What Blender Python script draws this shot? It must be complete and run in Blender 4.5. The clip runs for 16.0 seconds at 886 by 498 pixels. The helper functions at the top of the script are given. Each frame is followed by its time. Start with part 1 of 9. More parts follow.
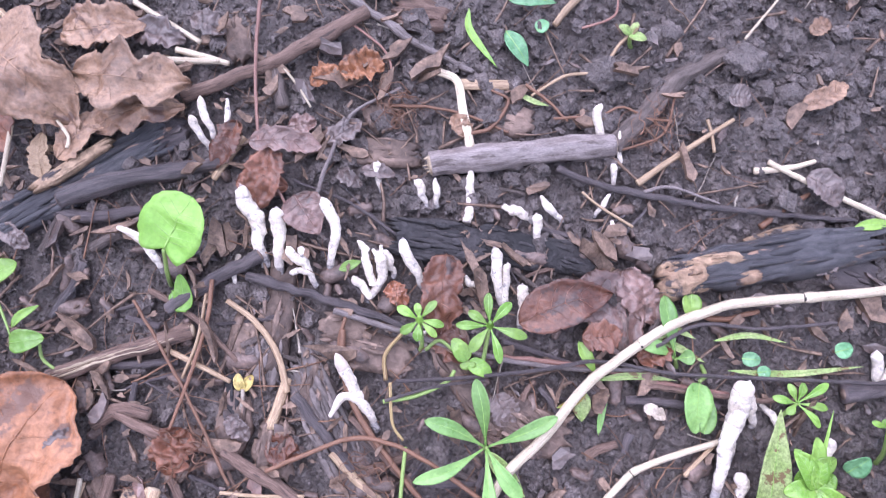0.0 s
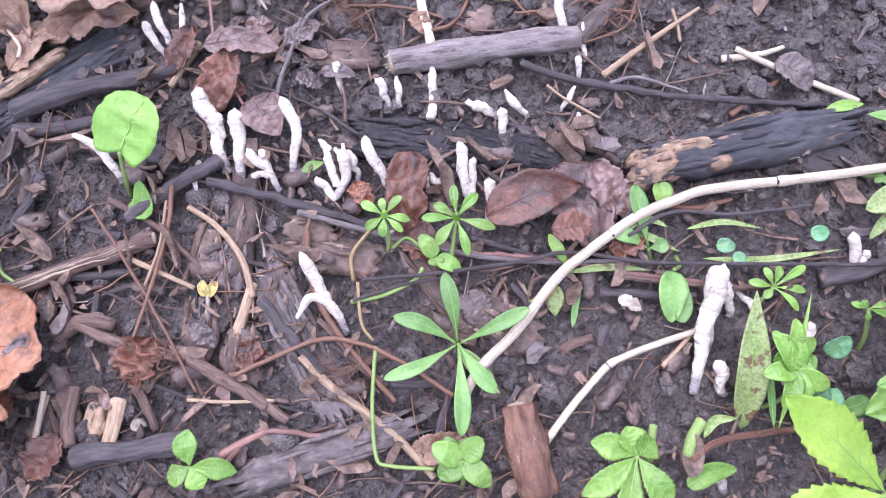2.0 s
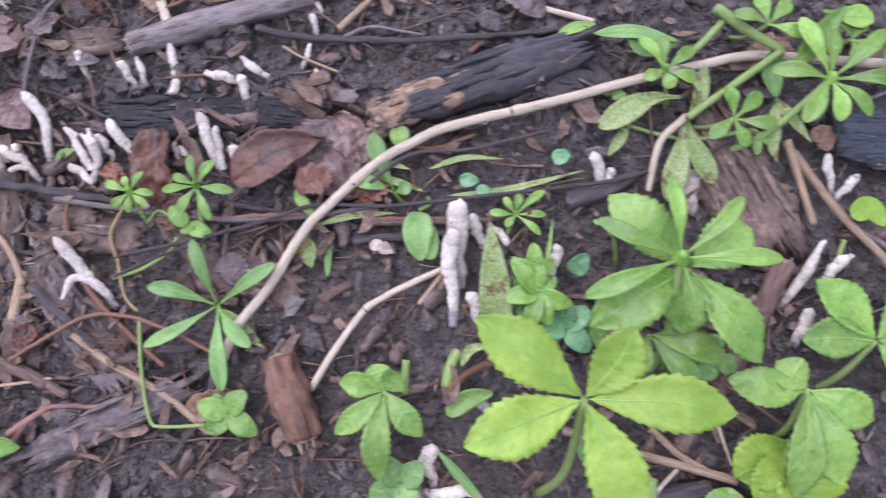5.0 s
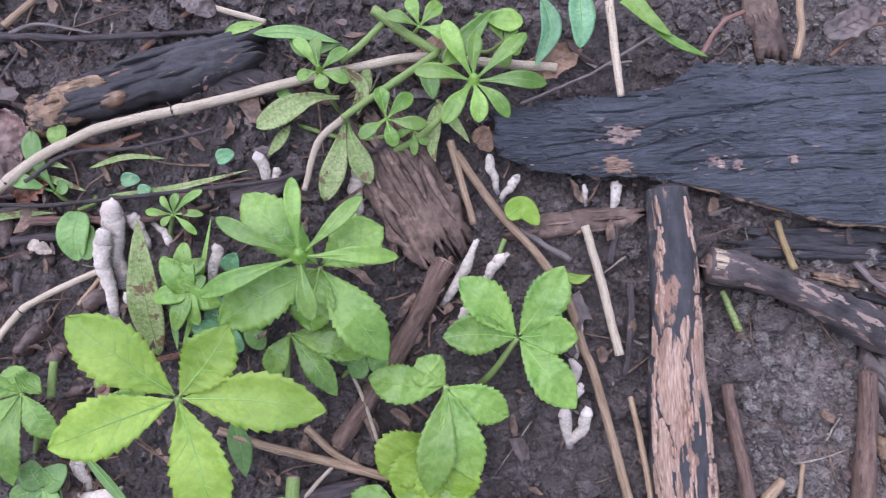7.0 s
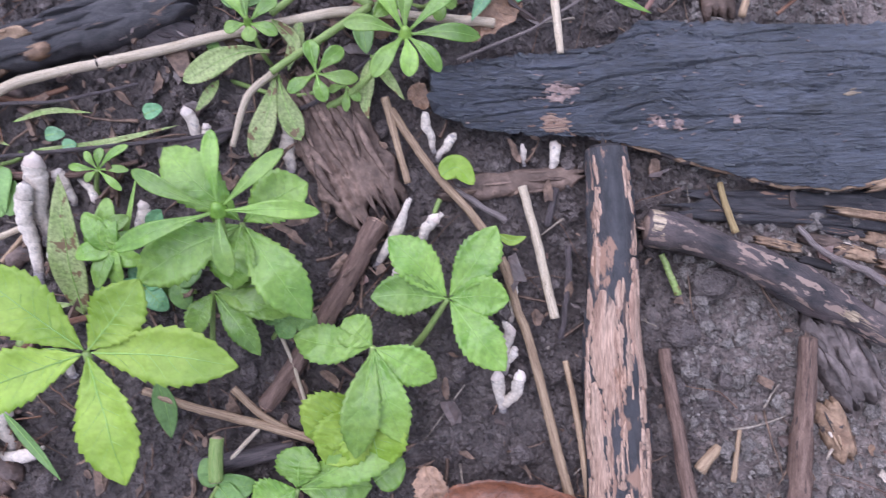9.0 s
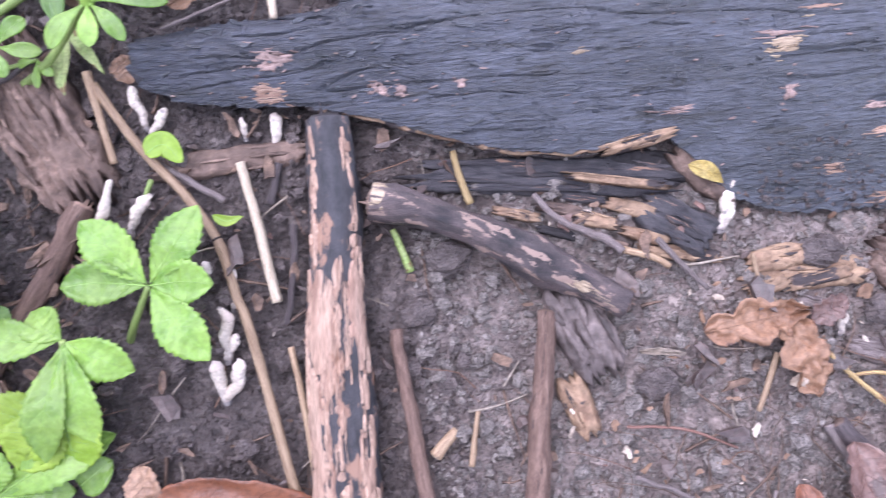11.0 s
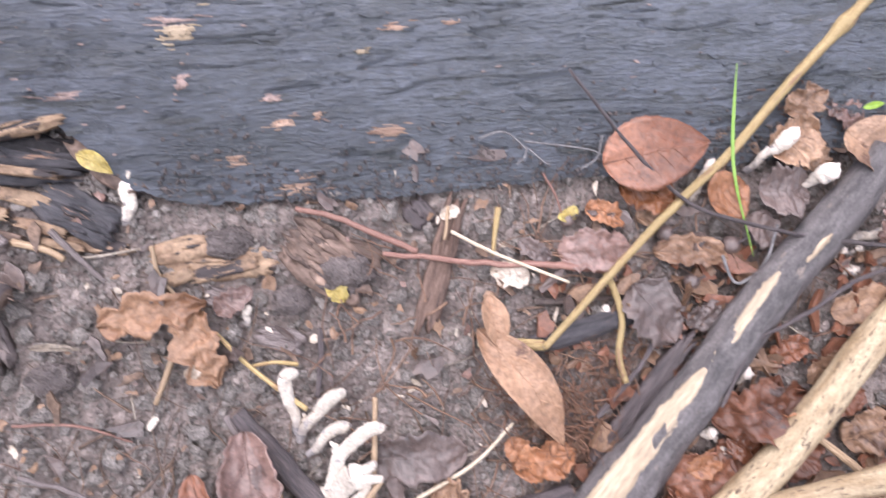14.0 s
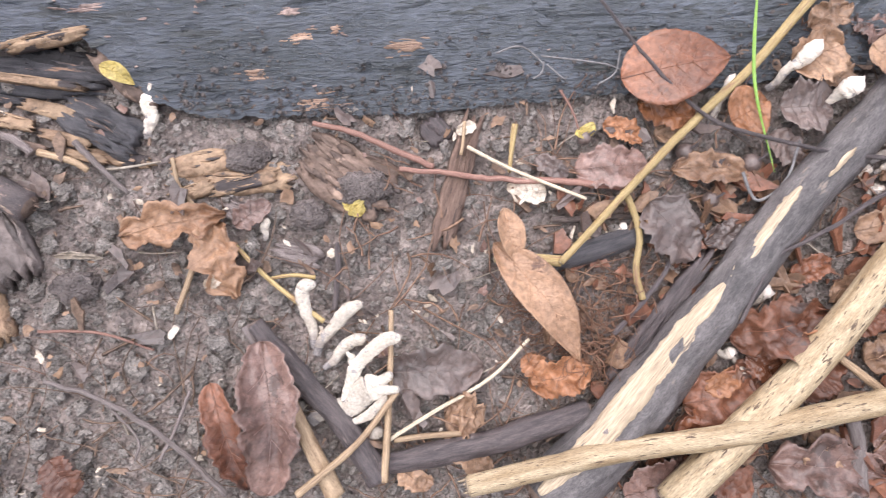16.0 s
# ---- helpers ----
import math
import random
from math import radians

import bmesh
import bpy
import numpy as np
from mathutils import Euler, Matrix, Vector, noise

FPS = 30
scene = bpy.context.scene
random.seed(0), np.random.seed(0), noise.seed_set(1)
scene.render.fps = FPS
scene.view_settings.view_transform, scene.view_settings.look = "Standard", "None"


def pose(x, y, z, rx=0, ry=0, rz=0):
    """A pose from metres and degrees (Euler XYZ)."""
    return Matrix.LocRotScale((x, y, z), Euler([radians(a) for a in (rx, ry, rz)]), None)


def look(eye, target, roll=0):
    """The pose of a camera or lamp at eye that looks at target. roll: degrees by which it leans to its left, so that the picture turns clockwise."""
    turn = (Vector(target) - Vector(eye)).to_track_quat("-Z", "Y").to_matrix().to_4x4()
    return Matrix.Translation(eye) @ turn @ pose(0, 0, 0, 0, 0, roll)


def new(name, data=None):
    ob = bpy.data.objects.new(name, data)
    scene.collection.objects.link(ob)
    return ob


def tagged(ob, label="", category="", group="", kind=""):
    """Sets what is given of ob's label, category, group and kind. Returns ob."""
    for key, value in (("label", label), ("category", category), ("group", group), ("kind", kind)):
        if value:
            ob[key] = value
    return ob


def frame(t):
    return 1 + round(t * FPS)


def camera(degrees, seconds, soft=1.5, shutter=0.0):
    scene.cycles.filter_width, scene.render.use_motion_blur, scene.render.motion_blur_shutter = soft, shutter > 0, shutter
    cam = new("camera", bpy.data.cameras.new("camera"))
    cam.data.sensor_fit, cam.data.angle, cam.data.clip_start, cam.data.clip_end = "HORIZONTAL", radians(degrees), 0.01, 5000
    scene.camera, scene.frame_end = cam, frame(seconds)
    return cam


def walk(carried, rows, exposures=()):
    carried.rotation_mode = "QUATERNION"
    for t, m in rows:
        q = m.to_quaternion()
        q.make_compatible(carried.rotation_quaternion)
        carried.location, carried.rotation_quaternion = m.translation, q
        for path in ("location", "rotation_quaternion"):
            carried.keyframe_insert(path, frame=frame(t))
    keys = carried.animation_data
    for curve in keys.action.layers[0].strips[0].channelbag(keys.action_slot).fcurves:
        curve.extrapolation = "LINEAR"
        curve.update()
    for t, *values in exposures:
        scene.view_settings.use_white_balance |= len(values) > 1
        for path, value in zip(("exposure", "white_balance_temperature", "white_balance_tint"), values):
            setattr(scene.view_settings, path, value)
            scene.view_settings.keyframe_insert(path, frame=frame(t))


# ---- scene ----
cam = camera(66.0, 16.0, soft=1.05, shutter=0.5)
PATH = [
    (0, (-0.0000, -0.2504, 0.2218), (0.0000, 0.0494, -0.0429), 6.28),
    (0.5, (0.0079, -0.2562, 0.2113), (0.0081, 0.0437, -0.0534), 5.78),
    (1, (0.0184, -0.2635, 0.2010), (0.0200, 0.0351, -0.0652), 5.15),
    (1.5, (0.0219, -0.2728, 0.1893), (0.0225, 0.0271, -0.0754), 4.43),
    (2, (0.0199, -0.2774, 0.1813), (0.0201, 0.0238, -0.0819), 3.90),
    (2.5, (0.0261, -0.2729, 0.1867), (0.0297, 0.0281, -0.0768), 3.20),
    (3, (0.0252, -0.2747, 0.1857), (0.0272, 0.0261, -0.0780), 2.70),
    (3.2, (0.0251, -0.2751, 0.1852), (0.0255, 0.0261, -0.0780), 2.66),
    (5.3, (0.1763, -0.2908, 0.1811), (0.1638, -0.0013, -0.0946), -5.89),
    (5.5, (0.1924, -0.2894, 0.1816), (0.1821, 0.0009, -0.0934), -6.03),
    (6, (0.2310, -0.2891, 0.1822), (0.2355, 0.0047, -0.0892), -3.15),
    (6.5, (0.2733, -0.2927, 0.1761), (0.2754, -0.0007, -0.0974), -3.23),
    (7, (0.2934, -0.2962, 0.1735), (0.2993, -0.0052, -0.1009), -2.41),
    (7.5, (0.3007, -0.2987, 0.1716), (0.3070, -0.0099, -0.1050), -1.95),
    (8, (0.3054, -0.2989, 0.1715), (0.3108, -0.0113, -0.1064), -1.94),
    (8.2, (0.3058, -0.2987, 0.1707), (0.3111, -0.0113, -0.1075), -1.90),
    (10.3, (0.3998, -0.3045, 0.1384), (0.4069, -0.0226, -0.1453), -2.70),
    (10.5, (0.4130, -0.3013, 0.1380), (0.4230, -0.0192, -0.1454), -3.02),
    (11, (0.4389, -0.2988, 0.1372), (0.4583, -0.0175, -0.1465), -2.24),
    (11.5, (0.4715, -0.2916, 0.1426), (0.5012, -0.0080, -0.1379), -1.88),
    (12, (0.5039, -0.2841, 0.1524), (0.5461, -0.0015, -0.1275), -0.17),
    (12.5, (0.5446, -0.2842, 0.1571), (0.5985, -0.0060, -0.1252), 1.27),
    (13, (0.5840, -0.2887, 0.1604), (0.6482, -0.0154, -0.1245), 2.95),
    (13.5, (0.6249, -0.2993, 0.1593), (0.7023, -0.0358, -0.1316), 5.96),
    (14, (0.6500, -0.3207, 0.1475), (0.7357, -0.0626, -0.1458), 8.28),
    (14.5, (0.6691, -0.3364, 0.1389), (0.7556, -0.0797, -0.1554), 8.77),
    (15, (0.6699, -0.3473, 0.1294), (0.7528, -0.0898, -0.1653), 8.19),
    (15.5, (0.6629, -0.3497, 0.1260), (0.7401, -0.0913, -0.1694), 7.14),
    (16, (0.6499, -0.3486, 0.1241), (0.7217, -0.0901, -0.1726), 6.39),
]
EXPO = [(0.0, 1.74, 5700, 26), (3.2, 1.72, 5780, 27), (5.3, 1.12, 5850, 25), (8.2, 1.0, 5750, 22), (10.3, 1.46, 5900, 27), (12.5, 1.90, 5950, 25), (13.5, 1.74, 6330, 22), (14.5, 1.66, 6650, 16), (16.0, 1.64, 6750, 14)]
walk(cam, [(t, look(eye, target, roll)) for t, eye, target, roll in PATH], EXPO)

# ---- sky, light ----
world = bpy.data.worlds.new("overcast_sky")
scene.world = world
world.use_nodes = True
_n = world.node_tree
_sky = _n.nodes.new("ShaderNodeTexSky")
_sky.sky_type = 'NISHITA'
_sky.sun_disc = False
_sky.sun_elevation = radians(48)
_sky.sun_rotation = radians(-20)
_sky.air_density, _sky.dust_density, _sky.ozone_density = 1.0, 1.5, 1.5
_hsv = _n.nodes.new("ShaderNodeHueSaturation")
_hsv.inputs["Saturation"].default_value = 0.55
_n.links.new(_sky.outputs[0], _hsv.inputs["Color"])
_n.links.new(_hsv.outputs[0], _n.nodes["Background"].inputs[0])
_n.nodes["Background"].inputs[1].default_value = 0.15
sun = new("sun", bpy.data.lights.new("sun", "SUN"))
sun.data.energy, sun.data.angle, sun.data.color = 1.6, radians(70), (0.97, 0.98, 1.0)
sun.matrix_world = look((-0.6, -0.9, 3.0), (0.2, 0.1, 0.0))

# ---- the bank: everything lies on a slope; x along it, y up it, h off its surface ----
SLOPE = 40.0
BANK = pose(0, 0, 0, SLOPE, 0, 0)


def base(x, y):
    """Height of the bank's broad form off its mean plane."""
    x, y = min(max(x, -0.3), 1.05), min(max(y, -0.42), 0.2)
    return (0.00271 + -0.03167 * x + 0.04232 * y + -0.04194 * x * x + -0.05336 * x * y + -0.0063 * y * y + 0.12922 * x ** 3)


def P(x, y, h=0.0):
    return Vector((x, y, base(x, y) + h))


def lumps(x, y):
    v = Vector((x, y, 0.0))
    return (0.0035 * noise.noise(v * 16) + 0.003 * noise.noise(v * 45) + 0.0028 * noise.noise(v * 110)
            + 0.0016 * noise.noise(v * 230) + 0.0030 * (0.45 - noise.voronoi(v * 150)[0][0]) - 0.0014)


# ---- building helpers ----
def mesh_of(name, bm, material, smooth=True):
    me = bpy.data.meshes.new(name)
    bm.normal_update()
    bm.to_mesh(me)
    bm.free()
    for p in me.polygons:
        p.use_smooth = smooth
    me.materials.append(material)
    return me


def thing(name, label, category, group="", at=None):
    """An empty at the foot of a thing with parts."""
    ob = new(name)
    ob.empty_display_size = 0.01
    ob.matrix_world = BANK @ Matrix.Translation(at)
    return tagged(ob, label, category, group)


def part(name, bm, material, parent, label="", smooth=True, at=None):
    """One mesh under a thing; its verts are given on the bank, at is the thing's foot."""
    if at is not None:
        bmesh.ops.translate(bm, vec=-Vector(at), verts=bm.verts)
    ob = new(name, mesh_of(name, bm, material, smooth))
    ob.parent = parent
    if label:
        ob["label"] = label
    return ob


def single(name, bm, material, label, category, group="", kind="", smooth=True, at=None):
    bmesh.ops.translate(bm, vec=-Vector(at), verts=bm.verts)
    ob = new(name, mesh_of(name, bm, material, smooth))
    ob.matrix_world = BANK @ Matrix.Translation(at)
    return tagged(ob, label, category, group, kind)


def smooth_line(pts, n):
    """n + 1 points of a smooth curve through pts."""
    pts = [Vector(p) for p in pts]
    if len(pts) == 2:
        return [pts[0].lerp(pts[1], i / n) for i in range(n + 1)]
    ext = [pts[0] * 2 - pts[1]] + pts + [pts[-1] * 2 - pts[-2]]
    lens = [(b - a).length for a, b in zip(pts, pts[1:])]
    total, out = sum(lens), []
    for i in range(n + 1):
        d, k = total * i / n, 0
        while k < len(lens) - 1 and d > lens[k]:
            d -= lens[k]
            k += 1
        u = min(1.0, d / max(lens[k], 1e-9))
        a, b, c, e = ext[k:k + 4]
        out.append(0.5 * ((2 * b) + (c - a) * u + (2 * a - 5 * b + 4 * c - e) * u * u + (3 * b - a - 3 * c + e) * u ** 3))
    return out


def tube(pts, radius, seg=8, steps=None, rough=0.0, flat=1.0, grain=40.0, seed=0.0, bm=None, dome=False, v0=0.0, furrow=0.0):
    """A tapered, uneven tube along pts. radius: a function of 0..1. UV: round, metres along."""
    bm = bm or bmesh.new()
    length = sum((Vector(b) - Vector(a)).length for a, b in zip(pts, pts[1:]))
    steps = steps or max(4, int(length / 0.004))
    line = smooth_line(pts, steps)
    uv = bm.loops.layers.uv.verify()
    rings, up = [], Vector((0, 0, 1))
    for i, c in enumerate(line):
        tan = (line[min(i + 1, steps)] - line[max(i - 1, 0)]).normalized()
        side = tan.cross(up)
        side = side.normalized() if side.length > 1e-4 else Vector((1, 0, 0))
        top = side.cross(tan).normalized()
        r, ring = radius(i / steps), []
        for j in range(seg):
            a = 2 * math.pi * j / seg
            v = c + r * (math.cos(a) * side + flat * math.sin(a) * top)
            if rough:
                w = Vector((math.cos(a) * r * grain * 8, math.sin(a) * r * grain * 8, i / steps * length * grain + seed))
                v += (v - c) * rough * (noise.noise(w) + 0.5 * noise.noise(w * 2.7))
            if furrow:
                g = noise.noise(Vector((math.cos(a) * 3.4 + seed, math.sin(a) * 3.4, i / steps * length * 28 + seed)))
                g += 0.6 * noise.noise(Vector((math.cos(a) * 7.5, math.sin(a) * 7.5 + seed, i / steps * length * 60)))
                v += (v - c) * furrow * (g - 0.5 * max(0.0, 1 - abs(g) * 5))
            ring.append(bm.verts.new(v))
        rings.append(ring)
    for i in range(steps):
        for j in range(seg):
            f = bm.faces.new((rings[i][j], rings[i][(j + 1) % seg], rings[i + 1][(j + 1) % seg], rings[i + 1][j]))
            for l, (u, v) in zip(f.loops, ((j, i), (j + 1, i), (j + 1, i + 1), (j, i + 1))):
                l[uv].uv = (u / seg, v0 + v / steps * length)
    for ring, c, d in ((rings[0], line[0], line[0] - line[1]), (rings[-1], line[-1], line[-1] - line[-2])):
        d = d.normalized() * (radius(0.5) * (0.4 if dome else 0.12))
        m = bm.verts.new(c + d)
        for j in range(seg):
            a, b = ring[j], ring[(j + 1) % seg]
            bm.faces.new((b, a, m) if ring is rings[0] else (a, b, m))
    bmesh.ops.recalc_face_normals(bm, faces=bm.faces)
    return bm


# ---- materials ----
def material(name, c1, c2, scale=60.0, rough=0.6, bump=0.3, fine=400.0, c3=None, spots=0.0, spec=0.4, stretch=None,
             uv=False, sheen=0.0, translucent=0.0, shift=0.15, spot_scale=90.0, coat=0.0, mott=(0.55, 1.35), dist=0.001, cells=0.0):
    """Two colours mixed by a broad and a fine noise, optional spots of a third, and relief."""
    m = bpy.data.materials.new(name)
    m.use_nodes = True
    t = m.node_tree
    n, lk = t.nodes, t.links
    b = n["Principled BSDF"]
    co = n.new("ShaderNodeTexCoord")
    mp = n.new("ShaderNodeMapping")
    lk.new(co.outputs["UV" if uv else "Object"], mp.inputs[0])
    if stretch:
        mp.inputs["Scale"].default_value = stretch
    rnd = n.new("ShaderNodeObjectInfo")
    off = n.new("ShaderNodeVectorMath")
    off.operation = 'SCALE'
    off.inputs[0].default_value = (3.1, 5.7, 2.3)
    lk.new(rnd.outputs["Random"], off.inputs["Scale"])
    add = n.new("ShaderNodeVectorMath")
    lk.new(mp.outputs[0], add.inputs[0])
    lk.new(off.outputs[0], add.inputs[1])

    def tex(s, detail=4.0):
        x = n.new("ShaderNodeTexNoise")
        x.inputs["Scale"].default_value, x.inputs["Detail"].default_value = s, detail
        x.inputs["Roughness"].default_value = 0.62
        lk.new(add.outputs[0], x.inputs["Vector"])
        return x

    def ramp(src, lo, hi):
        r = n.new("ShaderNodeMapRange")
        r.inputs["From Min"].default_value, r.inputs["From Max"].default_value = lo, hi
        lk.new(src, r.inputs["Value"])
        return r.outputs["Result"]

    def mix(fac, a, bb, mode='MIX'):
        x = n.new("ShaderNodeMix")
        x.data_type, x.blend_type = 'RGBA', mode
        if isinstance(fac, float):
            x.inputs["Factor"].default_value = fac
        else:
            lk.new(fac, x.inputs["Factor"])
        for sock, v in ((x.inputs["A"], a), (x.inputs["B"], bb)):
            if isinstance(v, tuple):
                sock.default_value = (*v, 1)
            else:
                lk.new(v, sock)
        return x.outputs["Result"]

    big, small = tex(scale), tex(fine, 6.0)
    col = mix(ramp(big.outputs["Fac"], 0.35, 0.65), c1, c2)
    dark = n.new("ShaderNodeMapRange")
    dark.inputs["From Min"].default_value, dark.inputs["From Max"].default_value = 0.3, 0.7
    dark.inputs["To Min"].default_value, dark.inputs["To Max"].default_value = mott
    lk.new(small.outputs["Fac"], dark.inputs["Value"])
    comb = n.new("ShaderNodeCombineColor")
    for k in range(3):
        lk.new(dark.outputs["Result"], comb.inputs[k])
    col = mix(1.0, col, comb.outputs[0], 'MULTIPLY')
    if c3:
        sp = tex(spot_scale, 5.0)
        col = mix(ramp(sp.outputs["Fac"], 0.62 - spots, 0.66 - spots), col, c3)
    hs = n.new("ShaderNodeHueSaturation")
    lk.new(col, hs.inputs["Color"])
    vr = n.new("ShaderNodeMapRange")
    vr.inputs["To Min"].default_value, vr.inputs["To Max"].default_value = 1 - shift, 1 + shift
    lk.new(rnd.outputs["Random"], vr.inputs["Value"])
    lk.new(vr.outputs["Result"], hs.inputs["Value"])
    lk.new(hs.outputs[0], b.inputs["Base Color"])
    rr = n.new("ShaderNodeMapRange")
    rr.inputs["To Min"].default_value, rr.inputs["To Max"].default_value = max(0.08, rough - 0.22), min(1.0, rough + 0.18)
    lk.new(big.outputs["Fac"], rr.inputs["Value"])
    lk.new(rr.outputs["Result"], b.inputs["Roughness"])
    b.inputs["Specular IOR Level"].default_value = spec
    if coat:
        b.inputs["Coat Weight"].default_value, b.inputs["Coat Roughness"].default_value = coat, 0.25
    bp = n.new("ShaderNodeBump")
    bp.inputs["Strength"].default_value, bp.inputs["Distance"].default_value = bump, dist
    lk.new(small.outputs["Fac"], bp.inputs["Height"])
    if cells:
        vo = n.new("ShaderNodeTexVoronoi")
        vo.inputs["Scale"].default_value = cells
        lk.new(add.outputs[0], vo.inputs["Vector"])
        b2 = n.new("ShaderNodeBump")
        b2.invert = True
        b2.inputs["Strength"].default_value, b2.inputs["Distance"].default_value = 0.8, 1.2 / cells
        lk.new(vo.outputs["Distance"], b2.inputs["Height"])
        lk.new(b2.outputs[0], bp.inputs["Normal"])
    lk.new(bp.outputs[0], b.inputs["Normal"])
    if translucent:
        tr = n.new("ShaderNodeBsdfTranslucent")
        lk.new(hs.outputs[0], tr.inputs["Color"])
        ms = n.new("ShaderNodeMixShader")
        ms.inputs[0].default_value = translucent
        lk.new(b.outputs[0], ms.inputs[1])
        lk.new(tr.outputs[0], ms.inputs[2])
        lk.new(ms.outputs[0], n["Material Output"].inputs["Surface"])
    return m


ALONG = (14.0, 1.0, 1.0)     # round and along a stick: the round way turns in 0..1
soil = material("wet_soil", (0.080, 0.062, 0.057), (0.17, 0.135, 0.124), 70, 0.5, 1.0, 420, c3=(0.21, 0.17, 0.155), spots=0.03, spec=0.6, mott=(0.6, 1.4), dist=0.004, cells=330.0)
crumb_soil = material("soil_crumb", (0.088, 0.068, 0.063), (0.185, 0.147, 0.136), 130, 0.45, 1.0, 900, spec=0.6, mott=(0.6, 1.4), dist=0.002, c3=(0.24, 0.20, 0.18), spots=-0.02, spot_scale=200, cells=700.0)
bark_brown = material("brown_bark", (0.114, 0.066, 0.050), (0.252, 0.162, 0.126), 7, 0.6, 0.7, 60, stretch=(3, 14, 1), uv=True, c3=(0.066, 0.043, 0.036), spots=0.03, spot_scale=5)
bark_dark = material("dark_wet_bark", (0.048, 0.037, 0.039), (0.138, 0.106, 0.104), 7, 0.42, 0.7, 60, stretch=(3, 14, 1), uv=True, spec=0.6, c3=(0.200, 0.150, 0.138), spots=-0.03, spot_scale=6)
bark_grey = material("grey_bark", (0.149, 0.115, 0.106), (0.287, 0.236, 0.224), 7, 0.5, 0.6, 60, stretch=(3, 14, 1), uv=True, c3=(0.092, 0.067, 0.060), spots=0.03, spot_scale=5)
root_brown = material("soiled_root", (0.091, 0.068, 0.060), (0.221, 0.169, 0.150), 7, 0.7, 1.0, 50, stretch=(3, 14, 1), uv=True)
straw = material("pale_straw", (0.49, 0.385, 0.27), (0.69, 0.575, 0.44), 5, 0.5, 0.5, 50, stretch=(3, 16, 1), uv=True, c3=(0.20, 0.13, 0.085), spots=-0.015, spot_scale=9)
straw_flecked = material("flecked_straw", (0.31, 0.212, 0.12), (0.53, 0.41, 0.27), 4, 0.5, 0.6, 40, stretch=(2.5, 10, 1), uv=True, c3=(0.10, 0.062, 0.04), spots=0.03, spot_scale=12)
straw_tan = material("tan_straw", (0.26, 0.165, 0.10), (0.48, 0.34, 0.22), 5, 0.55, 0.4, 50, stretch=(3, 16, 1), uv=True, c3=(0.12, 0.075, 0.05), spots=-0.02, spot_scale=8)
rust = material("rust_stem", (0.11, 0.050, 0.031), (0.26, 0.135, 0.083), 6, 0.55, 0.3, 60, stretch=(9, 40, 1), uv=True)
pink_twig = material("pink_twig", (0.19, 0.088, 0.068), (0.34, 0.19, 0.15), 6, 0.5, 0.4, 50, stretch=(3, 14, 1), uv=True)
olive_stem = material("olive_stem", (0.34, 0.225, 0.095), (0.50, 0.37, 0.18), 4, 0.45, 0.5, 50, stretch=(2, 14, 1), uv=True, c3=(0.26, 0.15, 0.085), spots=0.05, spot_scale=3)
char_peeled = material("charred_peeling_bark", (0.028, 0.027, 0.032), (0.075, 0.070, 0.078), 6, 0.42, 0.8, 60, stretch=(4, 22, 1), uv=True, c3=(0.38, 0.22, 0.15), spots=0.06, spot_scale=1.7, spec=0.6)
char_some = material("charred_bark_some_peel", (0.034, 0.032, 0.037), (0.098, 0.087, 0.092), 6, 0.42, 0.8, 60, stretch=(4, 22, 1), uv=True, c3=(0.368, 0.218, 0.149), spots=0.0, spot_scale=2.0, spec=0.6)
rot_black = material("black_rotten_wood", (0.028, 0.025, 0.026), (0.062, 0.053, 0.054), 35, 0.7, 1.0, 240, c3=(0.12, 0.095, 0.09), spots=-0.04, spot_scale=80, dist=0.003, spec=0.3)
crumb_pale = material("paler_soil_crumb", (0.22, 0.185, 0.167), (0.40, 0.345, 0.312), 130, 0.6, 1.0, 900, spec=0.5, mott=(0.5, 1.4), dist=0.002, c3=(0.40, 0.345, 0.31), spots=-0.02, spot_scale=200, cells=700.0)
scuffed_bark = material("scuffed_bark", (0.028, 0.024, 0.027), (0.155, 0.115, 0.112), 2.4, 0.5, 1.0, 45, stretch=(3, 22, 1), uv=True, c3=(0.38, 0.265, 0.215), spots=0.06, spot_scale=4, spec=0.6)
bark_slate = material("slate_grey_bark", (0.06, 0.052, 0.052), (0.15, 0.13, 0.128), 7, 0.5, 0.8, 50, stretch=(3, 12, 1), uv=True, c3=(0.22, 0.17, 0.14), spots=-0.03, spot_scale=4)
bare_wood = material("bare_buff_wood", (0.33, 0.245, 0.165), (0.49, 0.385, 0.275), 4, 0.6, 0.6, 36, stretch=(4, 3.5, 1), uv=True, c3=(0.16, 0.12, 0.095), spots=0.0, spot_scale=5)
red_bark = material("red_brown_bark", (0.13, 0.055, 0.034), (0.33, 0.165, 0.10), 5, 0.4, 1.0, 45, stretch=(3, 12, 1), uv=True, c3=(0.46, 0.31, 0.21), spots=-0.01, spot_scale=4, spec=0.6)
grey_rot = material("grey_rotten_wood", (0.085, 0.066, 0.061), (0.21, 0.165, 0.152), 28, 0.6, 1.0, 230, c3=(0.28, 0.215, 0.19), spots=-0.02, spot_scale=60, dist=0.002)
rot_wood = material("rotten_wood", (0.084, 0.055, 0.044), (0.240, 0.162, 0.126), 30, 0.7, 1.0, 230, c3=(0.336, 0.228, 0.174), spots=0.0, spot_scale=55, dist=0.002)
